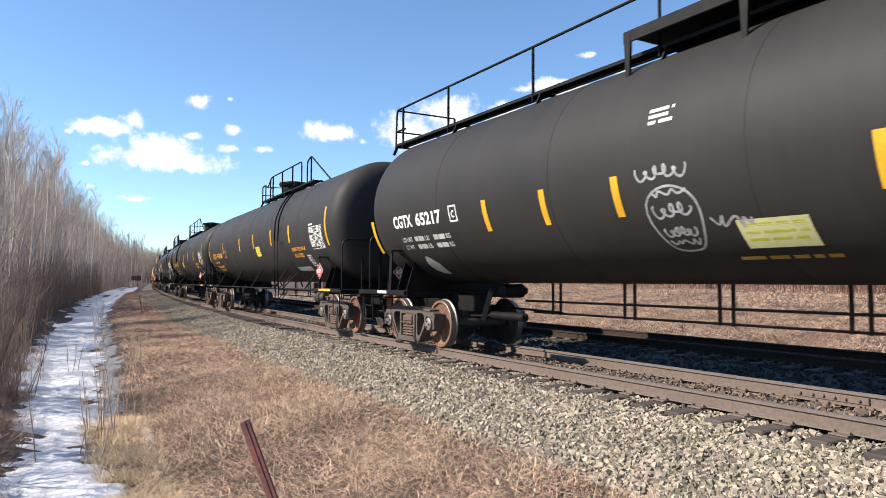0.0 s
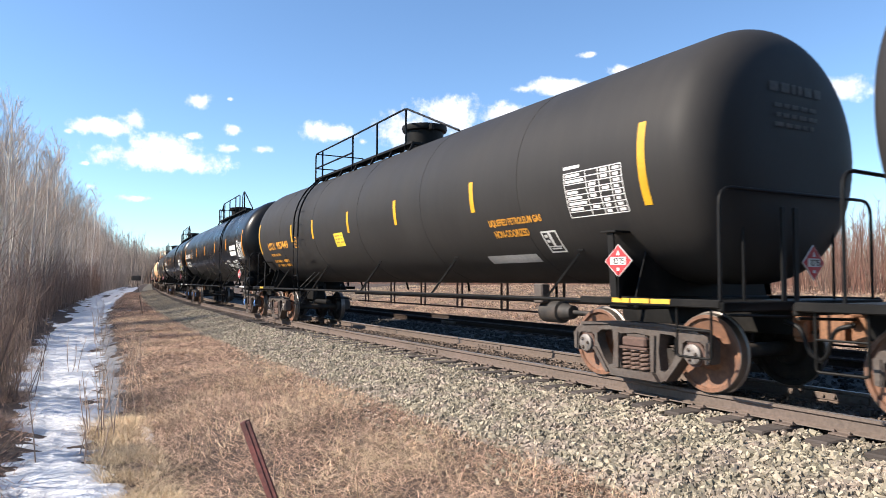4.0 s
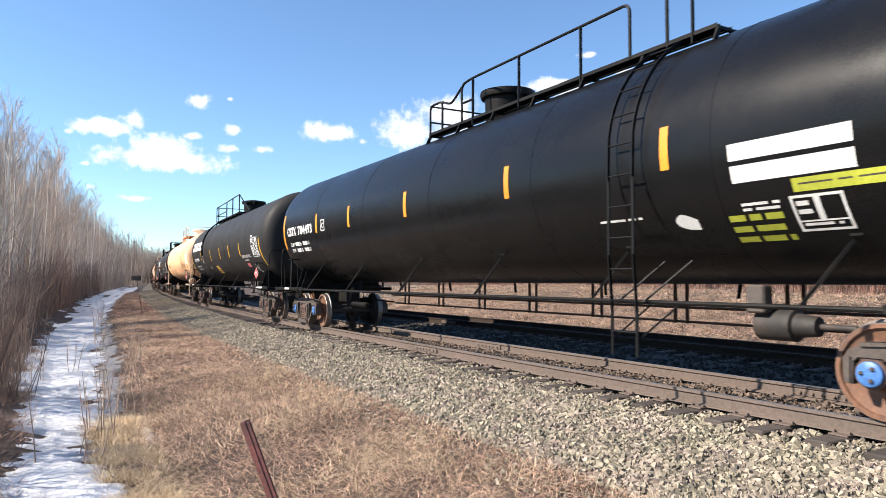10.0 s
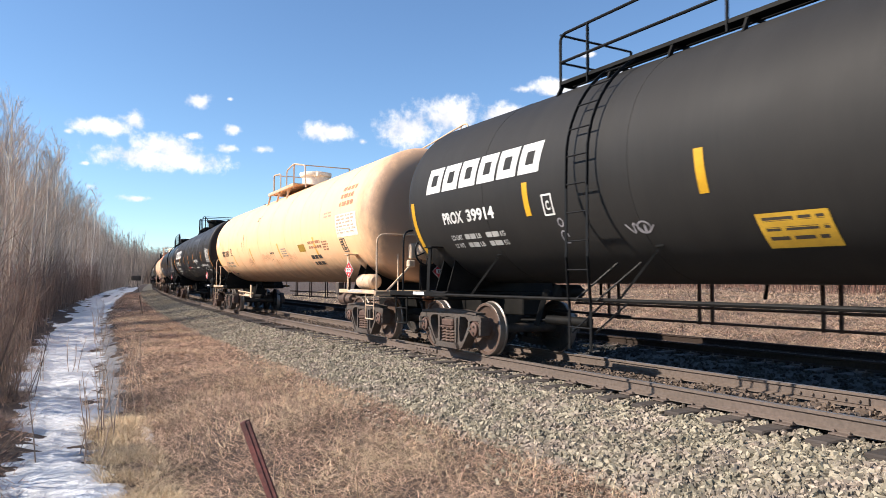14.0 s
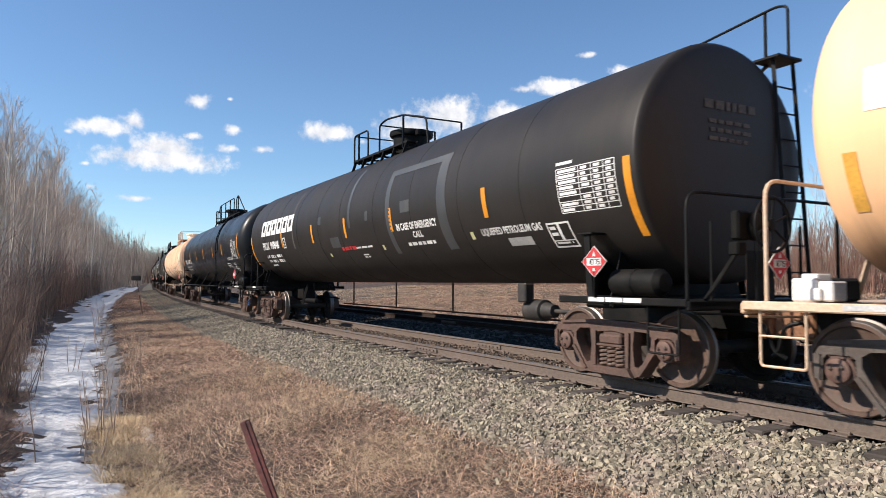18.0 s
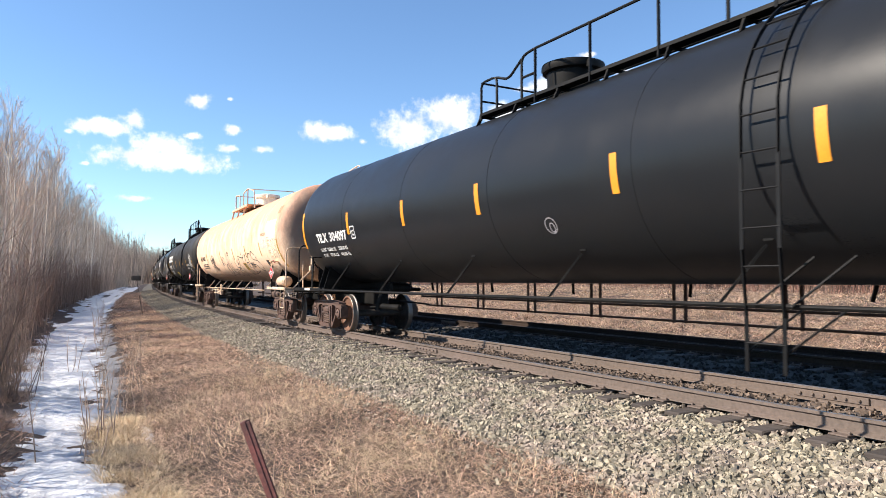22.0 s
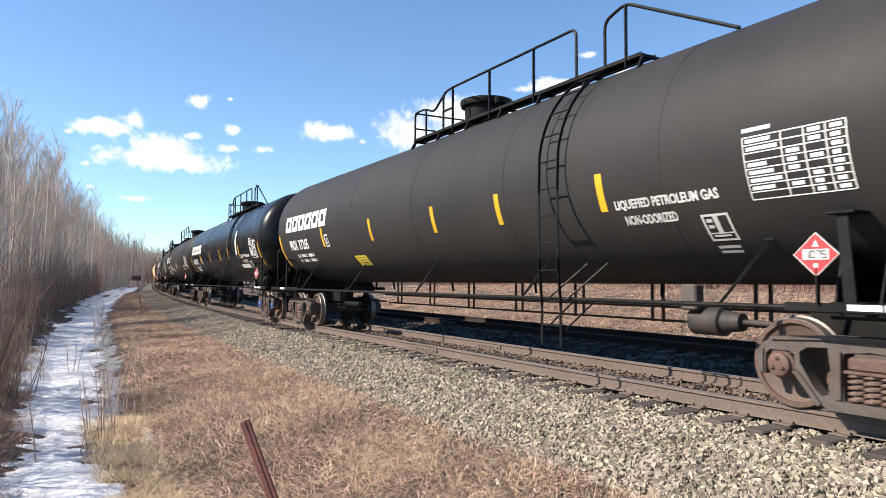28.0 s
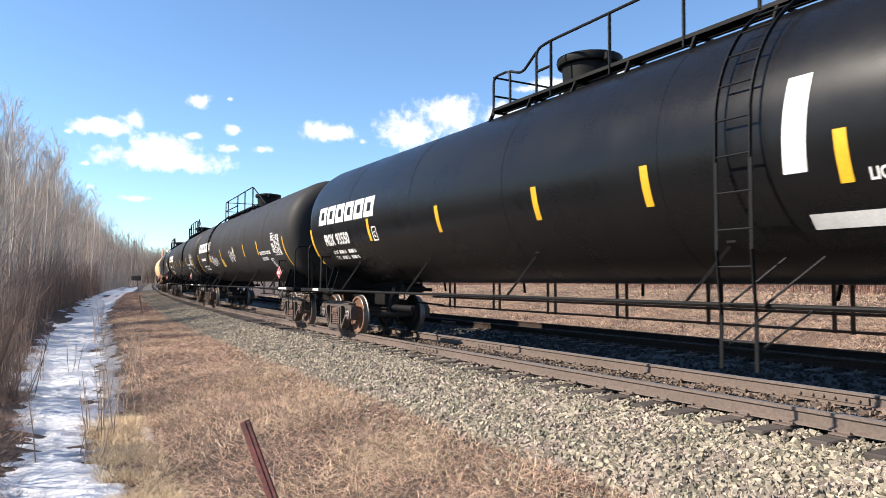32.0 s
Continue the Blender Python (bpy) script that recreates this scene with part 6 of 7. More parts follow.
# ---- snow, stones, grass ----
def scatter(n, s0, s1, l0, l1, seed):
    r = np.random.RandomState(seed)
    return r.uniform(s0, s1, n), r.uniform(l0, l1, n), r


def sheet(name, ss, ll, height, mat, label, category):
    """A thin layer on the ground, height(s, l) metres thick; below nought it dips under the ground."""
    S, Lm = np.meshgrid(ss, ll, indexing="ij")
    x, y, _ = on_line(S.ravel(), Lm.ravel())
    z = ground_z(S, Lm).ravel() + height(S, Lm).ravel()
    n = len(ll)
    i, j = np.meshgrid(np.arange(len(ss) - 1), np.arange(n - 1), indexing="ij")
    f = np.stack([i * n + j, (i + 1) * n + j, (i + 1) * n + j + 1, i * n + j + 1], -1).reshape(-1, 4)
    tagged(new(name, soup(name, np.stack([x, y, z], -1), f, mat)), label, category, kind="stuff")


def snow_height(S, Lm):
    """Melting snow in the ditch: it thins out to bare ground along an uneven edge."""
    lo = np.interp(S, (-170, -62, -22, 8, 20, 30, 37, 41, 50), (5.3, 4.9, 5.2, 5.8, 6.05, 6.35, 6.68, 6.9, 7.0))
    hi = np.interp(S, (-170, -62, -22, 8, 20, 30, 37, 41, 50), (7.9, 8.5, 8.1, 7.6, 7.75, 8.1, 7.85, 7.75, 7.9))
    e = np.minimum((Lm - lo) * 0.85, (hi - Lm) * 1.1) + 0.16 * rough(S * 0.6, Lm * 1.4, 0.8) + 0.12 * rough(S * 1.6, Lm * 0.5, 0.45) + 0.09 * rough(S * 2.2, Lm * 0.8, 0.22) + 0.10 * rough(S, Lm, 2.3)
    bare = np.clip(rough(S * 1.5, Lm * 0.6, 1.1) + 0.5 * rough(S * 2.4, Lm * 0.7, 0.4) - 0.72, 0, 1) * 0.3
    spot = np.exp(-((S - 39.2) / 0.9) ** 2 - ((Lm - 6.2) / 0.10) ** 2) * 0.22 + np.exp(-((S - 37.9) / 0.5) ** 2 - ((Lm - 6.0) / 0.08) ** 2) * 0.2
    e = np.maximum(e, spot - 0.14)
    return np.clip(e * 0.22 - bare, -0.12, 0.075) + 0.012 * rough(S * 2.6, Lm * 0.55, 0.3) + 0.006 * rough(S * 3, Lm, 0.12)


sheet("snow", np.arange(-170, 12, 0.6), np.linspace(4.4, 9.2, 60), snow_height, SNOW, "patchy old snow melting in the ditch", "snow")
sheet("snow", np.arange(11.4, 49, 0.07), np.linspace(5.2, 9.0, 84), snow_height, SNOW, "patchy old snow melting in the ditch", "snow")
sheet("snow", np.arange(48.9, 90, 0.4), np.linspace(5.2, 9.0, 50), snow_height, SNOW, "patchy old snow melting in the ditch", "snow")
sheet("slush", np.arange(4, 38.5, 0.12), np.linspace(5.2, 7.2, 40),
      lambda S, Lm: np.clip(0.07 - 0.16 * np.abs(Lm - np.interp(S, (4, 20, 30, 38.5), (5.95, 5.95, 6.1, 6.55))) / np.interp(S, (4, 20, 30, 38.5), (0.45, 0.5, 0.5, 0.25)) + 0.05 * rough(S, Lm, 0.5) + 0.03 * rough(S * 2, Lm * 2, 0.3), -0.1, 0.02),
      MELT, "thin grey slush and ice along the edge of the snow", "slush")

CUBE = np.array([(x, y, z) for x in (-1, 1) for y in (-1, 1) for z in (-1, 1)], float)
CUBE_F = np.array([(0, 1, 3, 2), (4, 6, 7, 5), (0, 4, 5, 1), (2, 3, 7, 6), (0, 2, 6, 4), (1, 5, 7, 3)])


def stones(n, s, l, z, size, r):
    """n angular stones as arrays of corners and faces."""
    v = CUBE[None] * (0.55 + 0.45 * r.rand(n, 8, 3)) * (size * (0.6 + 0.8 * r.rand(n)))[:, None, None] * (np.array([0.9, 0.5, 0.45]) + np.array([0.9, 0.5, 0.4]) * r.rand(n, 1, 3))
    a, b = r.rand(n) * 6.28, r.rand(n) * 6.28
    ca, sa, cb, sb = np.cos(a)[:, None], np.sin(a)[:, None], np.cos(b)[:, None], np.sin(b)[:, None]
    y1, z1 = v[..., 1] * cb - v[..., 2] * sb, v[..., 1] * sb + v[..., 2] * cb
    c = r.normal(0, 0.6, n)
    cc, sc = np.cos(c)[:, None], np.sin(c)[:, None]
    x0 = v[..., 0] * cc - z1 * sc
    z1 = v[..., 0] * sc + z1 * cc
    x1 = x0 * ca - y1 * sa
    y2 = x0 * sa + y1 * ca
    x, y, _ = on_line(s, l)
    out = np.stack([x1 + x[:, None], y2 + y[:, None], z1 + z[:, None]], -1)
    f = CUBE_F[None] + 8 * np.arange(n)[:, None, None]
    return out.reshape(-1, 3), f.reshape(-1, 4)


BALLAST_L, BALLAST_Z = (-7.4, -6.9, -6.2, -5.8, -3.2, -2.25, -1.3, -0.85, 0.85, 1.3, 1.75, 2.4, 3.05, 3.5), (-0.55, -0.38, -0.22, -0.165, -0.165, -0.27, -0.25, -0.245, -0.245, -0.25, -0.255, -0.375, -0.49, -0.60)


def ballast():
    vs, fs, o = [], [], 0
    for n, s0, s1, l0, l1, size, seed in ((38000, 35, 48.5, 1.34, 3.2, 0.0255, 1), (22000, 20, 35, 1.32, 3.3, 0.027, 2), (11000, -10, 20, 1.25, 3.4, 0.038, 3), (7000, -70, -10, 1.25, 3.4, 0.06, 13), (1500, 33, 48.5, 3.0, 3.8, 0.019, 9), (9000, 48.5, 75, 1.34, 3.2, 0.036, 10)):
        s, l, r = scatter(n, s0, s1, l0, l1, seed)
        z = np.interp(l, BALLAST_L, BALLAST_Z) + r.uniform(-0.012, 0.018, n)
        if l0 >= 3.0:
            z = ground_z(s, l) + 0.01
        v, f = stones(n, s, l, z, size, r)
        vs.append(v)
        fs.append(f + o)
        o += len(v)
    tagged(new("ballast_stones", soup("ballast_stones", np.vstack(vs), np.vstack(fs), STONE, False)), "loose pale grey and buff crushed stone beside the track", "ballast", kind="stuff")
    vs, fs, o = [], [], 0
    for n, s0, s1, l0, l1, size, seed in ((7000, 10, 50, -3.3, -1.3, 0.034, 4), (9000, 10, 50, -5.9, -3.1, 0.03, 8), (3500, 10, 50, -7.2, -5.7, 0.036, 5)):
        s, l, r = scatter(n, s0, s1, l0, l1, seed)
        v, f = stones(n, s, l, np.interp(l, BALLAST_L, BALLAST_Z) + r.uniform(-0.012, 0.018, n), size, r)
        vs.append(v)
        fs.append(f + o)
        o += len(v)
    tagged(new("dark_stones", soup("dark_stones", np.vstack(vs), np.vstack(fs), STONE_DARK, False)), "crushed stone darkened for the train's shadow round the second track", "ballast", kind="stuff")
    near = np.array(TIES_AT)
    s, l, r = scatter(9000, 16, 50, -0.66, 0.66, 12)
    v, f = stones(len(s), s, l, -0.178 + r.uniform(-0.02, 0.014, len(s)), 0.021, r)
    tagged(new("stained_stones", soup("stained_stones", v, f, STONE_BROWN, False)), "rust-stained fine stones lying over the ties between the rails", "ballast", kind="stuff")
    for n, s0, s1, l0, l1, size, mat, name, label, seed in ((15000, 18, 48, -1.3, 0.72, 0.022, STONE_BROWN, "stained_stones", "rust-stained small stones between the ties", 6),
                                                            (7000, 30, 48.5, 0.80, 1.42, 0.021, STONE, "ballast_stones", "loose pale crushed stone between the tie ends", 7)):
        s, l, r = scatter(n, s0, s1, l0, l1, seed)
        ok = np.min(np.abs(s[:, None] - near[None]), axis=1) > 0.125
        s, l = s[ok], l[ok]
        v, f = stones(len(s), s, l, np.full(len(s), -0.205) + r.uniform(-0.035, 0.008, len(s)), size, r)
        tagged(new(name, soup(name, v, f, mat, False)), label, "ballast", kind="stuff")


ballast()


def blades(n, s0, s1, l0, l1, h0, h1, w, lean, seed, mat, name, label, keep=None, dz=0.0):
    """Grass: thin bent blades standing and lying on the ground."""
    s, l, r = scatter(n, s0, s1, l0, l1, seed)
    if keep is not None:
        ok = keep(s, l, r)
        s, l = s[ok], l[ok]
        n = len(s)
    x, y, _ = on_line(s, l)
    z = ground_z(s, l) - 0.01 + dz
    h, a, k = r.uniform(h0, h1, n), r.rand(n) * 6.28, r.uniform(lean * 0.5, lean * 1.4, n)
    b = r.rand(n) * 6.28
    wx, wy = np.cos(b) * w, np.sin(b) * w
    v = np.empty((n, 5, 3))
    for j, (t, ww) in enumerate(((0, 1), (0, -1), (0.55, 0.8), (0.55, -0.8), (1, 0))):
        out = h * k * t ** 1.6
        v[:, j, 0] = x + np.cos(a) * out + wx * ww
        v[:, j, 1] = y + np.sin(a) * out + wy * ww
        v[:, j, 2] = z + h * t * np.sqrt(np.clip(1 - np.minimum(k, 0.95) ** 2 * t, 0.05, 1))
    f = np.array([(0, 1, 3), (0, 3, 2), (2, 3, 4)])[None] + 5 * np.arange(n)[:, None, None]
    tagged(new(name, soup(name, v, f.reshape(-1, 3), mat)), label, "grass", kind="stuff")


def tufty(size, cut):
    return lambda s, l, r: rough(s, l, size) + r.uniform(-0.8, 0.8, len(s)) > cut


def verge(cut=None, size=0.6):
    """Keeps grass off the slush and snow, and in tufts where asked."""
    def ok(s, l, r):
        k = l < np.interp(s, (-60, 8, 20, 30, 37, 43), (5.0, 5.45, 5.55, 5.75, 6.25, 6.8)) + 0.12 * rough(s, l, 0.5)
        return k if cut is None else k & (rough(s, l, size) + r.uniform(-0.8, 0.8, len(s)) > cut)
    return ok


blades(56000, 35, 48.5, 3.0, 6.9, 0.03, 0.15, 0.0034, 2.4, 11, GRASS, "dry_grass", "matted dry brown grass on the verge", verge())
blades(16000, 36, 48.5, 3.2, 6.9, 0.08, 0.20, 0.0022, 1.2, 18, GRASS, "dry_grass", "matted dry brown grass on the verge", verge(0.1))
blades(38000, 10, 35, 3.1, 6.2, 0.05, 0.18, 0.0058, 2.0, 12, GRASS, "dry_grass", "matted dry brown grass on the verge", verge())
blades(20000, -60, 10, 3.2, 5.8, 0.12, 0.34, 0.012, 1.6, 13, GRASS, "dry_grass", "matted dry brown grass on the verge", verge())
blades(20000, 35, 48.0, 3.2, 6.6, 0.05, 0.20, 0.0032, 2.4, 14, STRAW, "straw_grass", "bleached straw-coloured grass stems", verge(0.3, 1.2))
blades(9000, 12, 35, 3.4, 6.0, 0.10, 0.28, 0.005, 1.8, 19, STRAW, "straw_grass", "bleached straw-coloured grass stems", verge(0.3, 2.2))
blades(12000, 37.5, 43.5, 6.25, 6.95, 0.08, 0.30, 0.0025, 1.2, 15, STRAW, "straw_grass", "pale tussock grass at the edge of the snow", tufty(0.5, 0.0))
blades(26000, 48.5, 75, 3.0, 6.9, 0.05, 0.20, 0.006, 2.0, 43, GRASS, "dry_grass", "matted dry brown grass on the verge")
blades(30000, 44, 75, 7.7, 13, 0.06, 0.24, 0.007, 2.0, 44, GRASS, "dry_grass", "matted dry brown grass beside the snow")
blades(700, 36, 47.5, 3.3, 6.2, 0.25, 0.55, 0.0022, 0.5, 34, STRAW, "straw_grass", "tall bleached stalks standing over the matted grass")
blades(90000, 4, 52, -15, -6.9, 0.06, 0.22, 0.0075, 2.4, 40, GRASS, "dry_grass", "matted dry field grass beyond the track")
blades(60000, -10, 60, -32, -15, 0.08, 0.26, 0.013, 2.2, 41, GRASS, "dry_grass", "matted dry field grass beyond the track")
blades(50000, -20, 55, -24, -6.9, 0.10, 0.26, 0.007, 2.2, 16, STRAW, "straw_grass", "dry straw-coloured field grass beyond the track")
blades(2600, 14, 40, 5.7, 8.2, 0.05, 0.16, 0.003, 1.5, 20, GRASS, "snow_litter", "dead stems poking through the snow", tufty(0.5, 0.3), 0.03)
blades(9000, 22, 44, 7.65, 8.9, 0.10, 0.40, 0.004, 1.2, 35, BRUSH, "sedge", "dark brown dead sedge at the edge of the snow", tufty(0.7, 0.1))


blades(8000, 24, 44, 7.6, 8.8, 0.08, 0.30, 0.0035, 1.6, 42, GRASS, "sedge", "brown dead sedge at the edge of the snow", tufty(0.8, 0.2))


# ---- trees and brush ----
def sticks(paths, sides=4):
    """Round tapered sticks: each path is (points, radius at the foot, radius at the tip)."""
    m = M()
    for pts, r0, r1 in paths:
        pts = [Vector(p) for p in pts]
        vs, fs = [], []
        n = len(pts)
        for i, p in enumerate(pts):
            d = (pts[min(i + 1, n - 1)] - pts[max(i - 1, 0)]).normalized()
            u = d.orthogonal().normalized()
            w = d.cross(u)
            r = r0 + (r1 - r0) * i / (n - 1)
            vs += [p + r * (math.cos(2 * math.pi * j / sides) * u + math.sin(2 * math.pi * j / sides) * w) for j in range(sides)]
        for i in range(n - 1):
            fs += [(i * sides + j, i * sides + (j + 1) % sides, (i + 1) * sides + (j + 1) % sides, (i + 1) * sides + j) for j in range(sides)]
        m.add(vs, fs)
    return m


def aspen_meshes(seed, h):
    """Trunk with limbs, and the crown of bare twigs, of a young leafless aspen."""
    rnd = random.Random(seed)
    lean = Vector((rnd.uniform(-0.05, 0.05), rnd.uniform(-0.05, 0.05), 1))
    wig = [rnd.uniform(-0.10, 0.10) for _ in range(14)]
    trunk = [Vector((lean.x * h * i / 8 + wig[i] * 0.6 * i / 8, lean.y * h * i / 8 + wig[-1 - i % 6] * 0.6 * i / 8, h * i / 8)) for i in range(9)]

    def on(t):
        k = min(7.999, t * 8)
        i = int(k)
        return trunk[i].lerp(trunk[i + 1], k - i)
    big, small = [(trunk, 0.0088 * h, 0.009)], []
    for i in range(rnd.randint(26, 32)):
        t = rnd.uniform(0.2, 0.98)
        a = rnd.uniform(0, 6.28)
        ln = (1 - t) * h * 0.24 + rnd.uniform(0.35, 0.9)
        up = rnd.uniform(1.0, 2.2)
        d = Vector((math.cos(a), math.sin(a), up)).normalized()
        p0 = on(t)
        pts = [p0, p0 + d * ln * 0.5 + Vector((0, 0, 0.03)), p0 + d * ln + Vector((0, 0, ln * 0.22))]
        big.append((pts, 0.009 + 0.010 * (1 - t), 0.003))
        for k in range(rnd.randint(6, 9)):
            q = rnd.uniform(0.2, 1)
            b0 = pts[0].lerp(pts[2], q)
            e = (d + Vector((rnd.uniform(-0.5, 0.5), rnd.uniform(-0.5, 0.5), rnd.uniform(0.0, 0.7)))).normalized() * rnd.uniform(0.25, 0.75)
            mid = b0 + e * 0.5 + Vector((rnd.uniform(-0.04, 0.04), rnd.uniform(-0.04, 0.04), 0))
            small.append(([b0, mid, b0 + e + Vector((0, 0, 0.06))], 0.0042, 0.0022))
            for g in range(2):
                c = b0 + e * rnd.uniform(0.3, 0.9)
                small.append(([c, c + (e.normalized() + Vector((rnd.uniform(-0.8, 0.8), rnd.uniform(-0.8, 0.8), rnd.uniform(0, 0.6)))) * 0.2], 0.003, 0.002))
    return mesh_of(sticks(big, 6), [BARK]), mesh_of(sticks(small, 3), [TWIG])


ASPENS = [aspen_meshes(40 + i, h) for i, h in enumerate((9.6, 10.0, 10.4, 9.0, 9.8))]


def aspen(x, y, z, k, turn, kind):
    t = tagged(new("aspen_tree"), "bare grey-barked young aspen without leaves", "tree", "aspens beside the track")
    put(t, Matrix.Translation((x, y, z)) @ Matrix.Rotation(turn, 4, "Z") @ Matrix.Scale(k, 4))
    a, b = ASPENS[kind]
    part("trunk", a, None, t)
    part("crown", b, None, t)


def tall(s):
    """Height of the trees along the line: the wood grows taller up the line."""
    return np.interp(s, (-90, -37, -5, 14, 20, 30), (13.6, 11.6, 10.0, 9.3, 8.2, 6.5))


def woods():
    rnd = random.Random(77)
    spots = [(20.5, 9.1), (19.0, 9.5), (17.2, 9.3), (15.6, 9.9), (18.0, 10.2), (13.6, 9.6), (12.2, 9.2), (10.5, 9.9), (21.8, 9.9), (14.6, 10.8)]
    for s0, s1, n, l0, l1 in ((6, 25, 36, 9.0, 14), (-20, 6, 84, 8.9, 15), (-70, -20, 80, 8.9, 17)):
        spots += [(rnd.uniform(s0, s1), l0 + (l1 - l0) * rnd.random() ** 1.4) for _ in range(n)]
    spots += [(rnd.uniform(-60, 75), -rnd.uniform(36, 52)) for _ in range(40)]
    for i, (s, l) in enumerate(spots):
        x, y, _ = on_line(s, l)
        if math.hypot(x, y) < 6:
            continue
        k = float(tall(s)) / 9.8 * rnd.uniform(0.72, 1.02) if l > 0 else rnd.uniform(0.8, 1.1)
        aspen(x, y, float(ground_z(s, l)) - 0.05, k, rnd.uniform(0, 6.28), rnd.randrange(5))


woods()


def stick_soup(p0, p1, r0, r1):
    """Many straight three-sided sticks at once."""
    d = p1 - p0
    d = d / np.linalg.norm(d, axis=1)[:, None]
    u = np.cross(d, np.array([0.31, 0.87, 0.12]))
    u /= np.linalg.norm(u, axis=1)[:, None]
    w = np.cross(d, u)
    n = len(p0)
    v = np.empty((n, 6, 3))
    for j in range(3):
        a = 2.0944 * j
        q = math.cos(a) * u + math.sin(a) * w
        v[:, j] = p0 + q * r0[:, None]
        v[:, 3 + j] = p1 + q * r1[:, None]
    f = np.array([(0, 1, 4, 3), (1, 2, 5, 4), (2, 0, 3, 5)])[None] + 6 * np.arange(n)[:, None, None]
    return v.reshape(-1, 3), f.reshape(-1, 4)


def stand(name, n, s0, s1, l0, l1, h0, h1, twigs, r0, mat, label, category, seed, power=1.0, tl=(0.06, 0.14), spread=0.6, rise=False):
    """A stand of many stems with twigs, too many to count."""
    r = np.random.RandomState(seed)
    s, l = r.uniform(s0, s1, n), l0 + (l1 - l0) * r.rand(n) ** power
    x, y, _ = on_line(s, l)
    h = r.uniform(h0, h1, n) * (tall(s) / 10.0 if rise else 1.0)
    foot = np.stack([x, y, ground_z(s, l) - 0.05], -1)
    tip = foot + np.stack([r.normal(0, 0.09, n), r.normal(0, 0.09, n), np.ones(n)], -1) * h[:, None]
    mid = (foot + tip) / 2 + np.stack([r.normal(0, 0.025, n), r.normal(0, 0.025, n), np.zeros(n)], -1) * h[:, None]
    P0, P1, R0, R1 = [foot, mid], [mid, tip], [r0 * h, r0 * h * 0.62], [r0 * h * 0.62, r0 * h * 0.2]
    for k in range(twigs):
        t = r.uniform(0.18, 0.98, n)
        b = np.where(t[:, None] < 0.5, foot + (mid - foot) * 2 * t[:, None], mid + (tip - mid) * (2 * t[:, None] - 1))
        a = r.rand(n) * 6.28
        e = np.stack([np.cos(a) * spread, np.sin(a) * spread, r.uniform(0.4, 1.3, n)], -1) * (h * r.uniform(*tl, n) * (1.35 - t))[:, None]
        P0.append(b)
        P1.append(b + e)
        R0.append(np.full(n, r0 * 0.24) * h)
        R1.append(np.full(n, r0 * 0.13) * h)
    v, f = stick_soup(np.vstack(P0), np.vstack(P1), np.concatenate(R0), np.concatenate(R1))
    tagged(new(name, soup(name, v, f, mat)), label, category, kind="stuff")


stand("far_woods", 900, -190, -70, 9.0, 26, 10.5, 14, 34, 0.0055, FAR_TWIG, "dense bare grey-brown woods along the line", "woods", 21, 1.3, (0.06, 0.16), 0.7)
stand("distant_woods", 900, -420, -190, 5.5, 40, 13, 19.0, 26, 0.008, FAR_TWIG, "distant bare woods closing the view", "woods", 22, 1.2, (0.08, 0.18), 0.7)
stand("distant_woods", 500, -420, -150, -60, -14, 9.0, 13.0, 18, 0.011, FAR_TWIG, "distant bare woods beyond the track", "woods", 23, 1.0, (0.08, 0.18), 0.7)
stand("distant_woods", 260, -425, -345, -16, 8, 10, 15, 22, 0.01, FAR_TWIG, "distant bare woods beyond the bend", "woods", 29, 1.0, (0.08, 0.18), 0.7)
stand("distant_woods", 520, -425, -335, -20, 8, 16, 20, 24, 0.009, FAR_TWIG, "distant bare woods closing the end of the line", "woods", 33, 1.0, (0.08, 0.18), 0.7)
stand("woods_beyond", 2200, -30, 100, -56, -34, 3.4, 5.4, 18, 0.008, BRUSH_RED, "bare brown woods beyond the field", "woods", 45, 1.0, (0.10, 0.26), 0.6)
stand("woods_beyond", 500, -80, -30, -52, -31, 5.0, 7.5, 16, 0.006, TWIG, "bare brown woods beyond the field", "woods", 49, 1.0, (0.07, 0.17), 0.6)
stand("understorey", 3600, -75, 30, 13, 30, 2.2, 4.4, 8, 0.0055, BRUSH, "dense leafless understorey deep in the wood", "undergrowth", 39, 0.8, (0.12, 0.3), 0.6)
stand("woods_behind", 700, -70, -8, 13, 32, 7, 10, 26, 0.0045, TWIG, "bare woods deeper behind the first trees", "woods", 24, 1.0, (0.05, 0.14), 0.6, True)
stand("woods_behind", 130, -8, 24, 12, 26, 6, 9.0, 26, 0.0042, TWIG, "bare woods deeper behind the first trees", "woods", 36, 1.0, (0.05, 0.14), 0.6, True)
stand("pale_stems", 260, -70, 0, 8.9, 15, 5.5, 9.6, 16, 0.0038, STEM, "slender pale stems of young aspens", "woods", 31, 1.2, (0.05, 0.13), 0.5, True)
stand("pale_stems", 110, 0, 24, 9.0, 15, 4.0, 8.2, 16, 0.0034, STEM, "slender pale stems of young aspens", "woods", 37, 1.2, (0.05, 0.13), 0.5, True)
stand("pale_stems", 300, -190, -70, 9.0, 18, 6, 9.5, 12, 0.005, STEM, "slender pale stems of young aspens", "woods", 32, 1.2, (0.05, 0.13), 0.5, True)
stand("young_woods", 900, -70, 10, 8.8, 14, 3.2, 7.0, 22, 0.003, TWIG, "dense young aspens with fine bare twigs", "woods", 46, 1.2, (0.08, 0.2), 0.55, True)
stand("young_woods", 260, 8, 28, 8.8, 14, 2.4, 5.0, 22, 0.003, TWIG, "dense young aspens with fine bare twigs", "woods", 47, 1.2, (0.08, 0.2), 0.55)
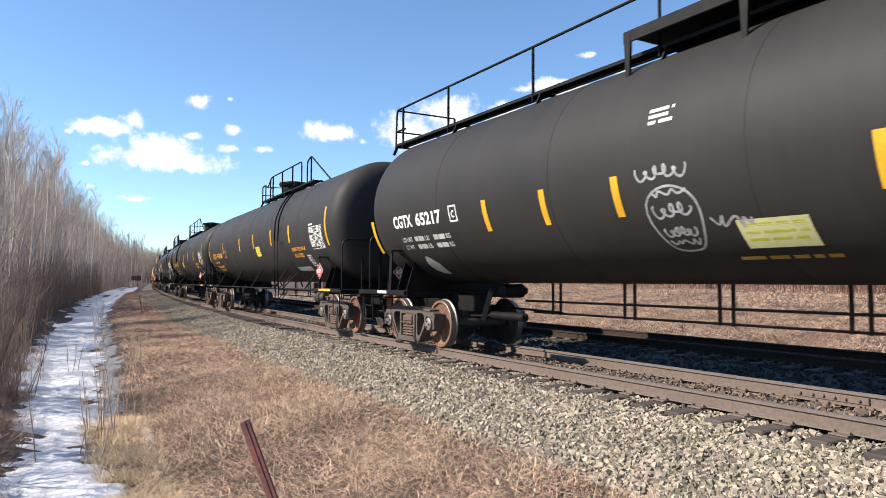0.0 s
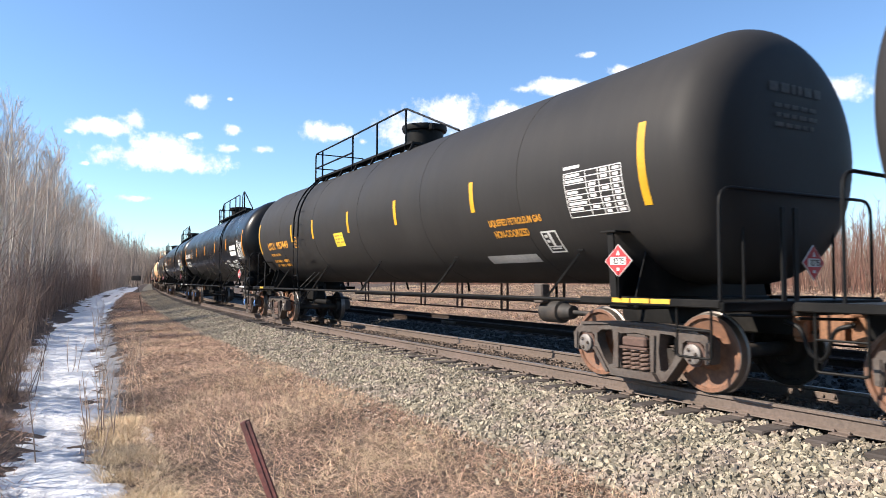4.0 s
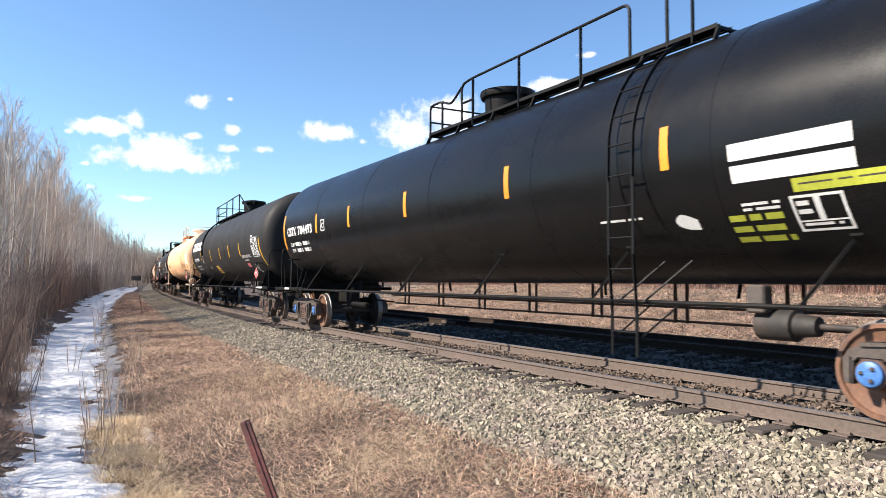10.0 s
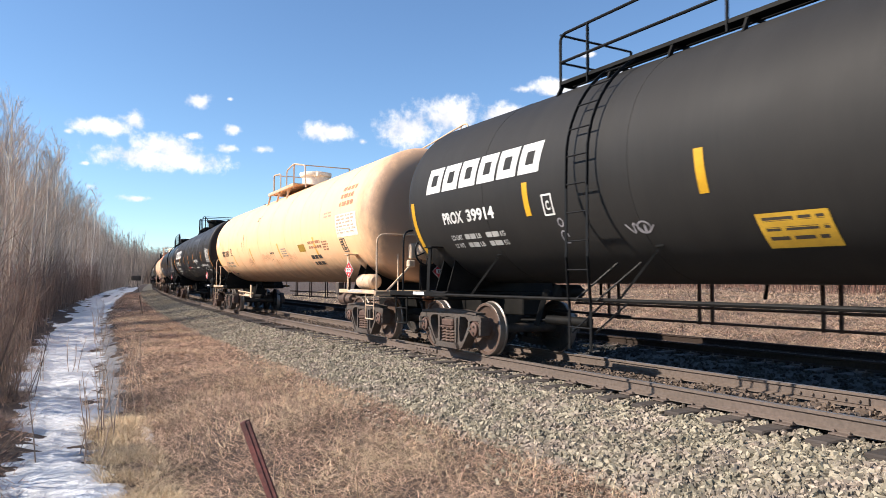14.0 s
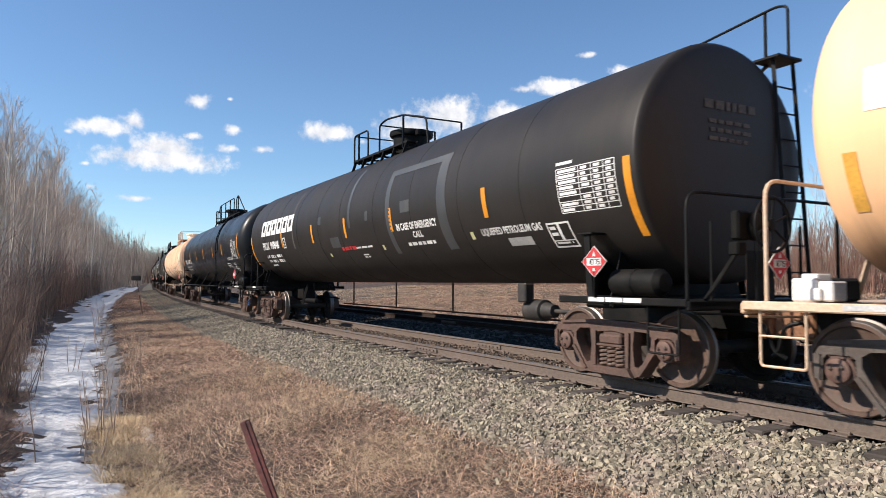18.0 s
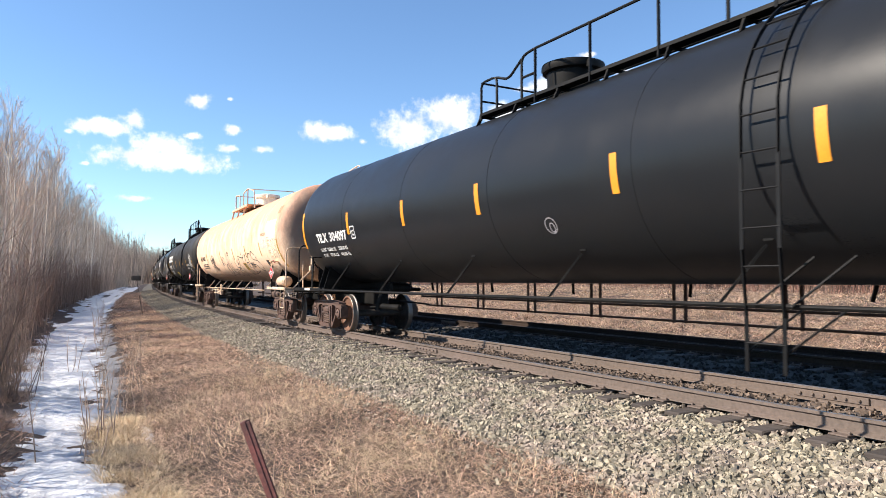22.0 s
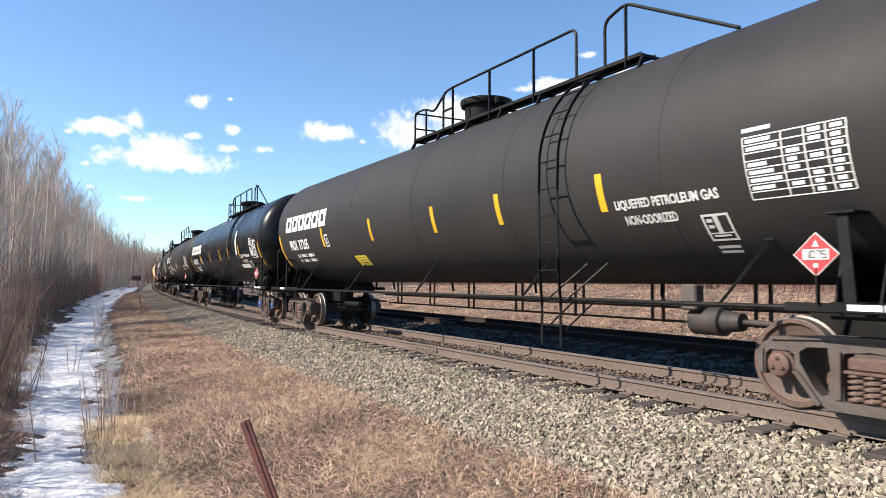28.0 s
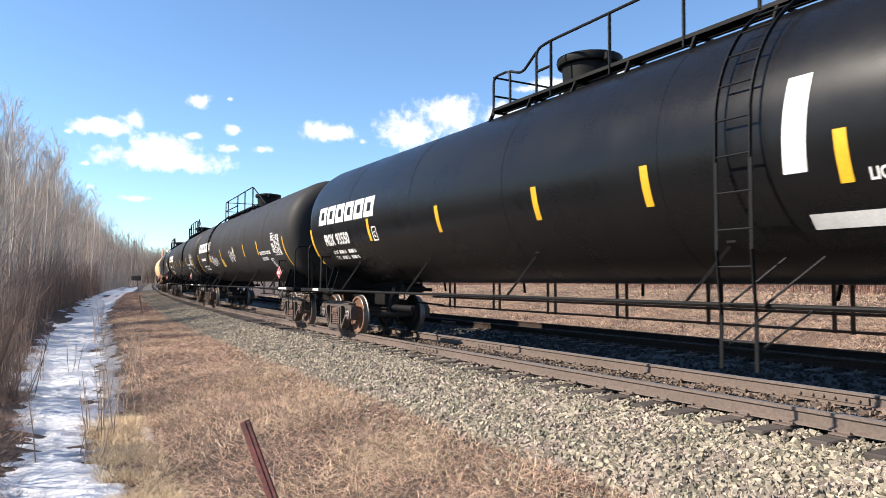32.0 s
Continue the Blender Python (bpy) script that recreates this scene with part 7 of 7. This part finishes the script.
stand("undergrowth", 2300, -60, 8, 8.4, 13, 1.2, 4.4, 10, 0.0045, BRUSH, "dense leafless red-brown undergrowth", "undergrowth", 25, 1.5, (0.10, 0.28), 0.6)
stand("undergrowth", 1500, 8, 33, 8.2, 13, 0.8, 3.0, 10, 0.0040, BRUSH, "dense leafless red-brown undergrowth", "undergrowth", 38, 1.3, (0.10, 0.28), 0.6)
stand("undergrowth", 1800, -190, -60, 8.6, 15, 1.8, 4.5, 7, 0.006, FAR_TWIG, "dense leafless red-brown undergrowth", "undergrowth", 26, 1.5, (0.10, 0.28), 0.6)
stand("undergrowth", 420, 30, 43, 7.95, 10.5, 0.3, 1.2, 9, 0.004, BRUSH, "low leafless undergrowth at the edge of the snow", "undergrowth", 27, 1.2, (0.12, 0.3), 0.7)
stand("undergrowth", 4200, -20, 85, -40, -25, 1.8, 4.0, 14, 0.0068, BRUSH_RED, "leafless red-brown brush beyond the field", "undergrowth", 28, 1.0, (0.12, 0.34), 0.6)
stand("low_scrub", 5200, -30, 95, -46, -24, 0.8, 1.9, 9, 0.014, BRUSH_RED, "low dense leafless scrub beyond the field", "undergrowth", 50, 1.0, (0.25, 0.5), 0.8)
stand("undergrowth", 1300, -70, -20, -40, -25, 2.0, 4.4, 10, 0.0042, BRUSH_RED, "leafless red-brown brush beyond the field", "undergrowth", 48, 1.0, (0.10, 0.28), 0.6)


def bush_mesh(seed, h, n):
    rnd = random.Random(seed)
    out = []
    for i in range(n):
        a, r = rnd.uniform(0, 6.28), rnd.uniform(0.0, 0.45)
        hh = h * rnd.uniform(0.5, 1.05)
        p = Vector((r * math.cos(a), r * math.sin(a), 0))
        d = Vector((math.cos(a) * rnd.uniform(0, 0.4), math.sin(a) * rnd.uniform(0, 0.4), 1))
        q = p + d * hh
        m = p.lerp(q, 0.5) + Vector((rnd.uniform(-0.1, 0.1), rnd.uniform(-0.1, 0.1), 0))
        out.append(([p, m, q], 0.009, 0.003))
        for g in range(rnd.randint(4, 7)):
            t = rnd.uniform(0.3, 0.95)
            c = p.lerp(q, t)
            out.append(([c, c + Vector((rnd.uniform(-0.5, 0.5), rnd.uniform(-0.5, 0.5), rnd.uniform(0.2, 0.7))) * hh * 0.28], 0.005, 0.0025))
    return mesh_of(sticks(out, 3), [BRUSH])


BUSHES = [bush_mesh(60 + i, h, n) for i, (h, n) in enumerate(((2.2, 26), (1.7, 30), (2.8, 24), (3.4, 26)))]


def thicket():
    rnd = random.Random(91)
    spots = []
    for s0, s1, n, l0, l1 in ((33.5, 42, 16, 7.95, 9.2), (27, 40, 20, 8.3, 11.5), (5, 27, 44, 8.3, 11.5), (-30, 5, 60, 8.5, 12), (-70, -30, 30, 8.6, 11)):
        spots += [(rnd.uniform(s0, s1), rnd.uniform(l0, l1), rnd.uniform(0.6, 1.0)) for _ in range(n)]
    spots += [(rnd.uniform(-20, 60), -rnd.uniform(25, 30), rnd.uniform(0.7, 1.1)) for _ in range(40)]
    for s, l, k in spots:
        x, y, _ = on_line(s, l)
        if math.hypot(x, y) < 6.5:
            continue
        ob = new("willow_bush", BUSHES[rnd.randrange(4)])
        tagged(ob, "leafless red-brown willow bush", "bush", "bushes at the wood's edge")
        put(ob, Matrix.Translation((x, y, float(ground_z(s, l)) - 0.04)) @ Matrix.Rotation(rnd.uniform(0, 6.28), 4, "Z") @ Matrix.Scale(k, 4))


thicket()


def saplings():
    """Thin bare shoots standing in the snow."""
    rnd = random.Random(17)
    for s, l, h, n in ((39.2, 6.74, 1.1, 6), (38.7, 7.0, 0.9, 3), (38.2, 6.33, 0.75, 3), (38.0, 6.15, 0.6, 2), (36.6, 6.45, 1.0, 3), (40.5, 7.5, 1.3, 1), (40.0, 7.05, 0.55, 2), (35.5, 6.0, 1.5, 3), (34.5, 6.05, 1.3, 2), (36.4, 6.6, 0.9, 2), (32.0, 6.9, 0.9, 3), (28.0, 6.3, 1.0, 4), (24.0, 6.2, 1.2, 4), (20.0, 6.0, 1.1, 4),
                       (16.0, 6.2, 1.2, 4), (10.0, 6.0, 1.2, 4), (40.6, 7.0, 0.5, 2), (33.0, 7.6, 1.0, 3)):
        for i in range(n):
            a = rnd.uniform(0, 6.28)
            p = Vector((0.14 * math.cos(a) * (n > 1), 0.14 * math.sin(a) * (n > 1), 0))
            q = p + Vector((rnd.uniform(-0.2, 0.2), rnd.uniform(-0.2, 0.2), 1)) * h * rnd.uniform(0.7, 1)
            x, y, _ = on_line(s, l)
            ob = tagged(new("sapling"), "thin bare shoot standing in the ditch", "sapling", "shoots in the ditch")
            ob.location = (x, y, float(ground_z(s, l)) - 0.03)
            bow = Vector((rnd.uniform(-0.05, 0.05), rnd.uniform(-0.05, 0.05), 0)) * h
            line = [p, p.lerp(q, 0.35) + bow, p.lerp(q, 0.7) + bow * 0.8, q]
            part("stem", sticks([(line, 0.009, 0.003)], 5), TWIG, ob)
            for g in range(7):
                k = rnd.uniform(0.9, 2.8)
                c = line[int(k)].lerp(line[int(k) + 1], k - int(k))
                e = Vector((rnd.uniform(-0.6, 0.6), rnd.uniform(-0.6, 0.6), rnd.uniform(0.5, 1))) * 0.2 * h
                part("twig", sticks([([c, c + e * 0.55 + Vector((0, 0, -0.012)), c + e], 0.003, 0.0015)], 4), TWIG, ob)


saplings()


def leaning_post():
    m = M()
    top, foot = Vector((-1.46, 5.15, 0.25)), Vector((-1.02, 5.05, -0.80))
    m.beam(foot, top, 0.075, 0.05, 0.006)
    d = (top - foot).normalized()
    m.beam(foot + Vector((0.02, -0.03, 0)), top + Vector((0.02, -0.03, 0)) - d * 0.004, 0.012, 0.055, 0.003)
    tagged(new("marker_post", mesh_of(m, [POST_RED])), "leaning weathered red-brown post in the dry grass", "post")


leaning_post()


def trackside_sign():
    """A small dark sign, seen from its back, on a leaning thin pole."""
    foot, top = Vector((-15.76, 36.5, -0.66)), Vector((-16.14, 36.5, 1.3))
    sign = tagged(new("trackside_sign"), "dark sign board on a thin leaning pole in the grass", "sign")
    part("pole", M().tube([foot, top], 0.014, 8), DARK_LOG, sign)
    part("board", M().box((-16.18, 36.5, 1.41), (0.50, 0.05, 0.26), 0.02), DARK_LOG, sign)


trackside_sign()


# ---- what moves ----
def motions():
    """The cars roll along the line; their bogies turn with the curve and the wheels roll on the rails."""
    for (car, ends), td, c in TRAIN:
        rows, turns = [], {-1: [], 1: []}
        for i in range(65):
            t = i * 0.5
            s = c + gone(t)
            x1, y1, h1 = on_line(s + td / 2)
            x0, y0, h0 = on_line(s - td / 2)
            head = math.atan2(y1 - y0, x1 - x0)
            rows.append((t, Matrix.Translation(((x0 + x1) / 2, (y0 + y1) / 2, 0)) @ Matrix.Rotation(head, 4, "Z")))
            for k, h in ((-1, h0), (1, h1)):
                turns[k].append((t, Matrix.Translation((k * td / 2, 0, 0)) @ Matrix.Rotation(h - head, 4, "Z")))
        walk(car, rows)
        for ob, x, sets in ends:
            walk(ob, turns[1 if x > 0 else -1])
            for w, a in sets:
                walk(w, [(i / 15, Matrix.Translation((a, 0, 0.457)) @ Matrix.Rotation((gone(i / 15) - gone(0)) / 0.457, 4, "Y")) for i in range(481)])


motions()
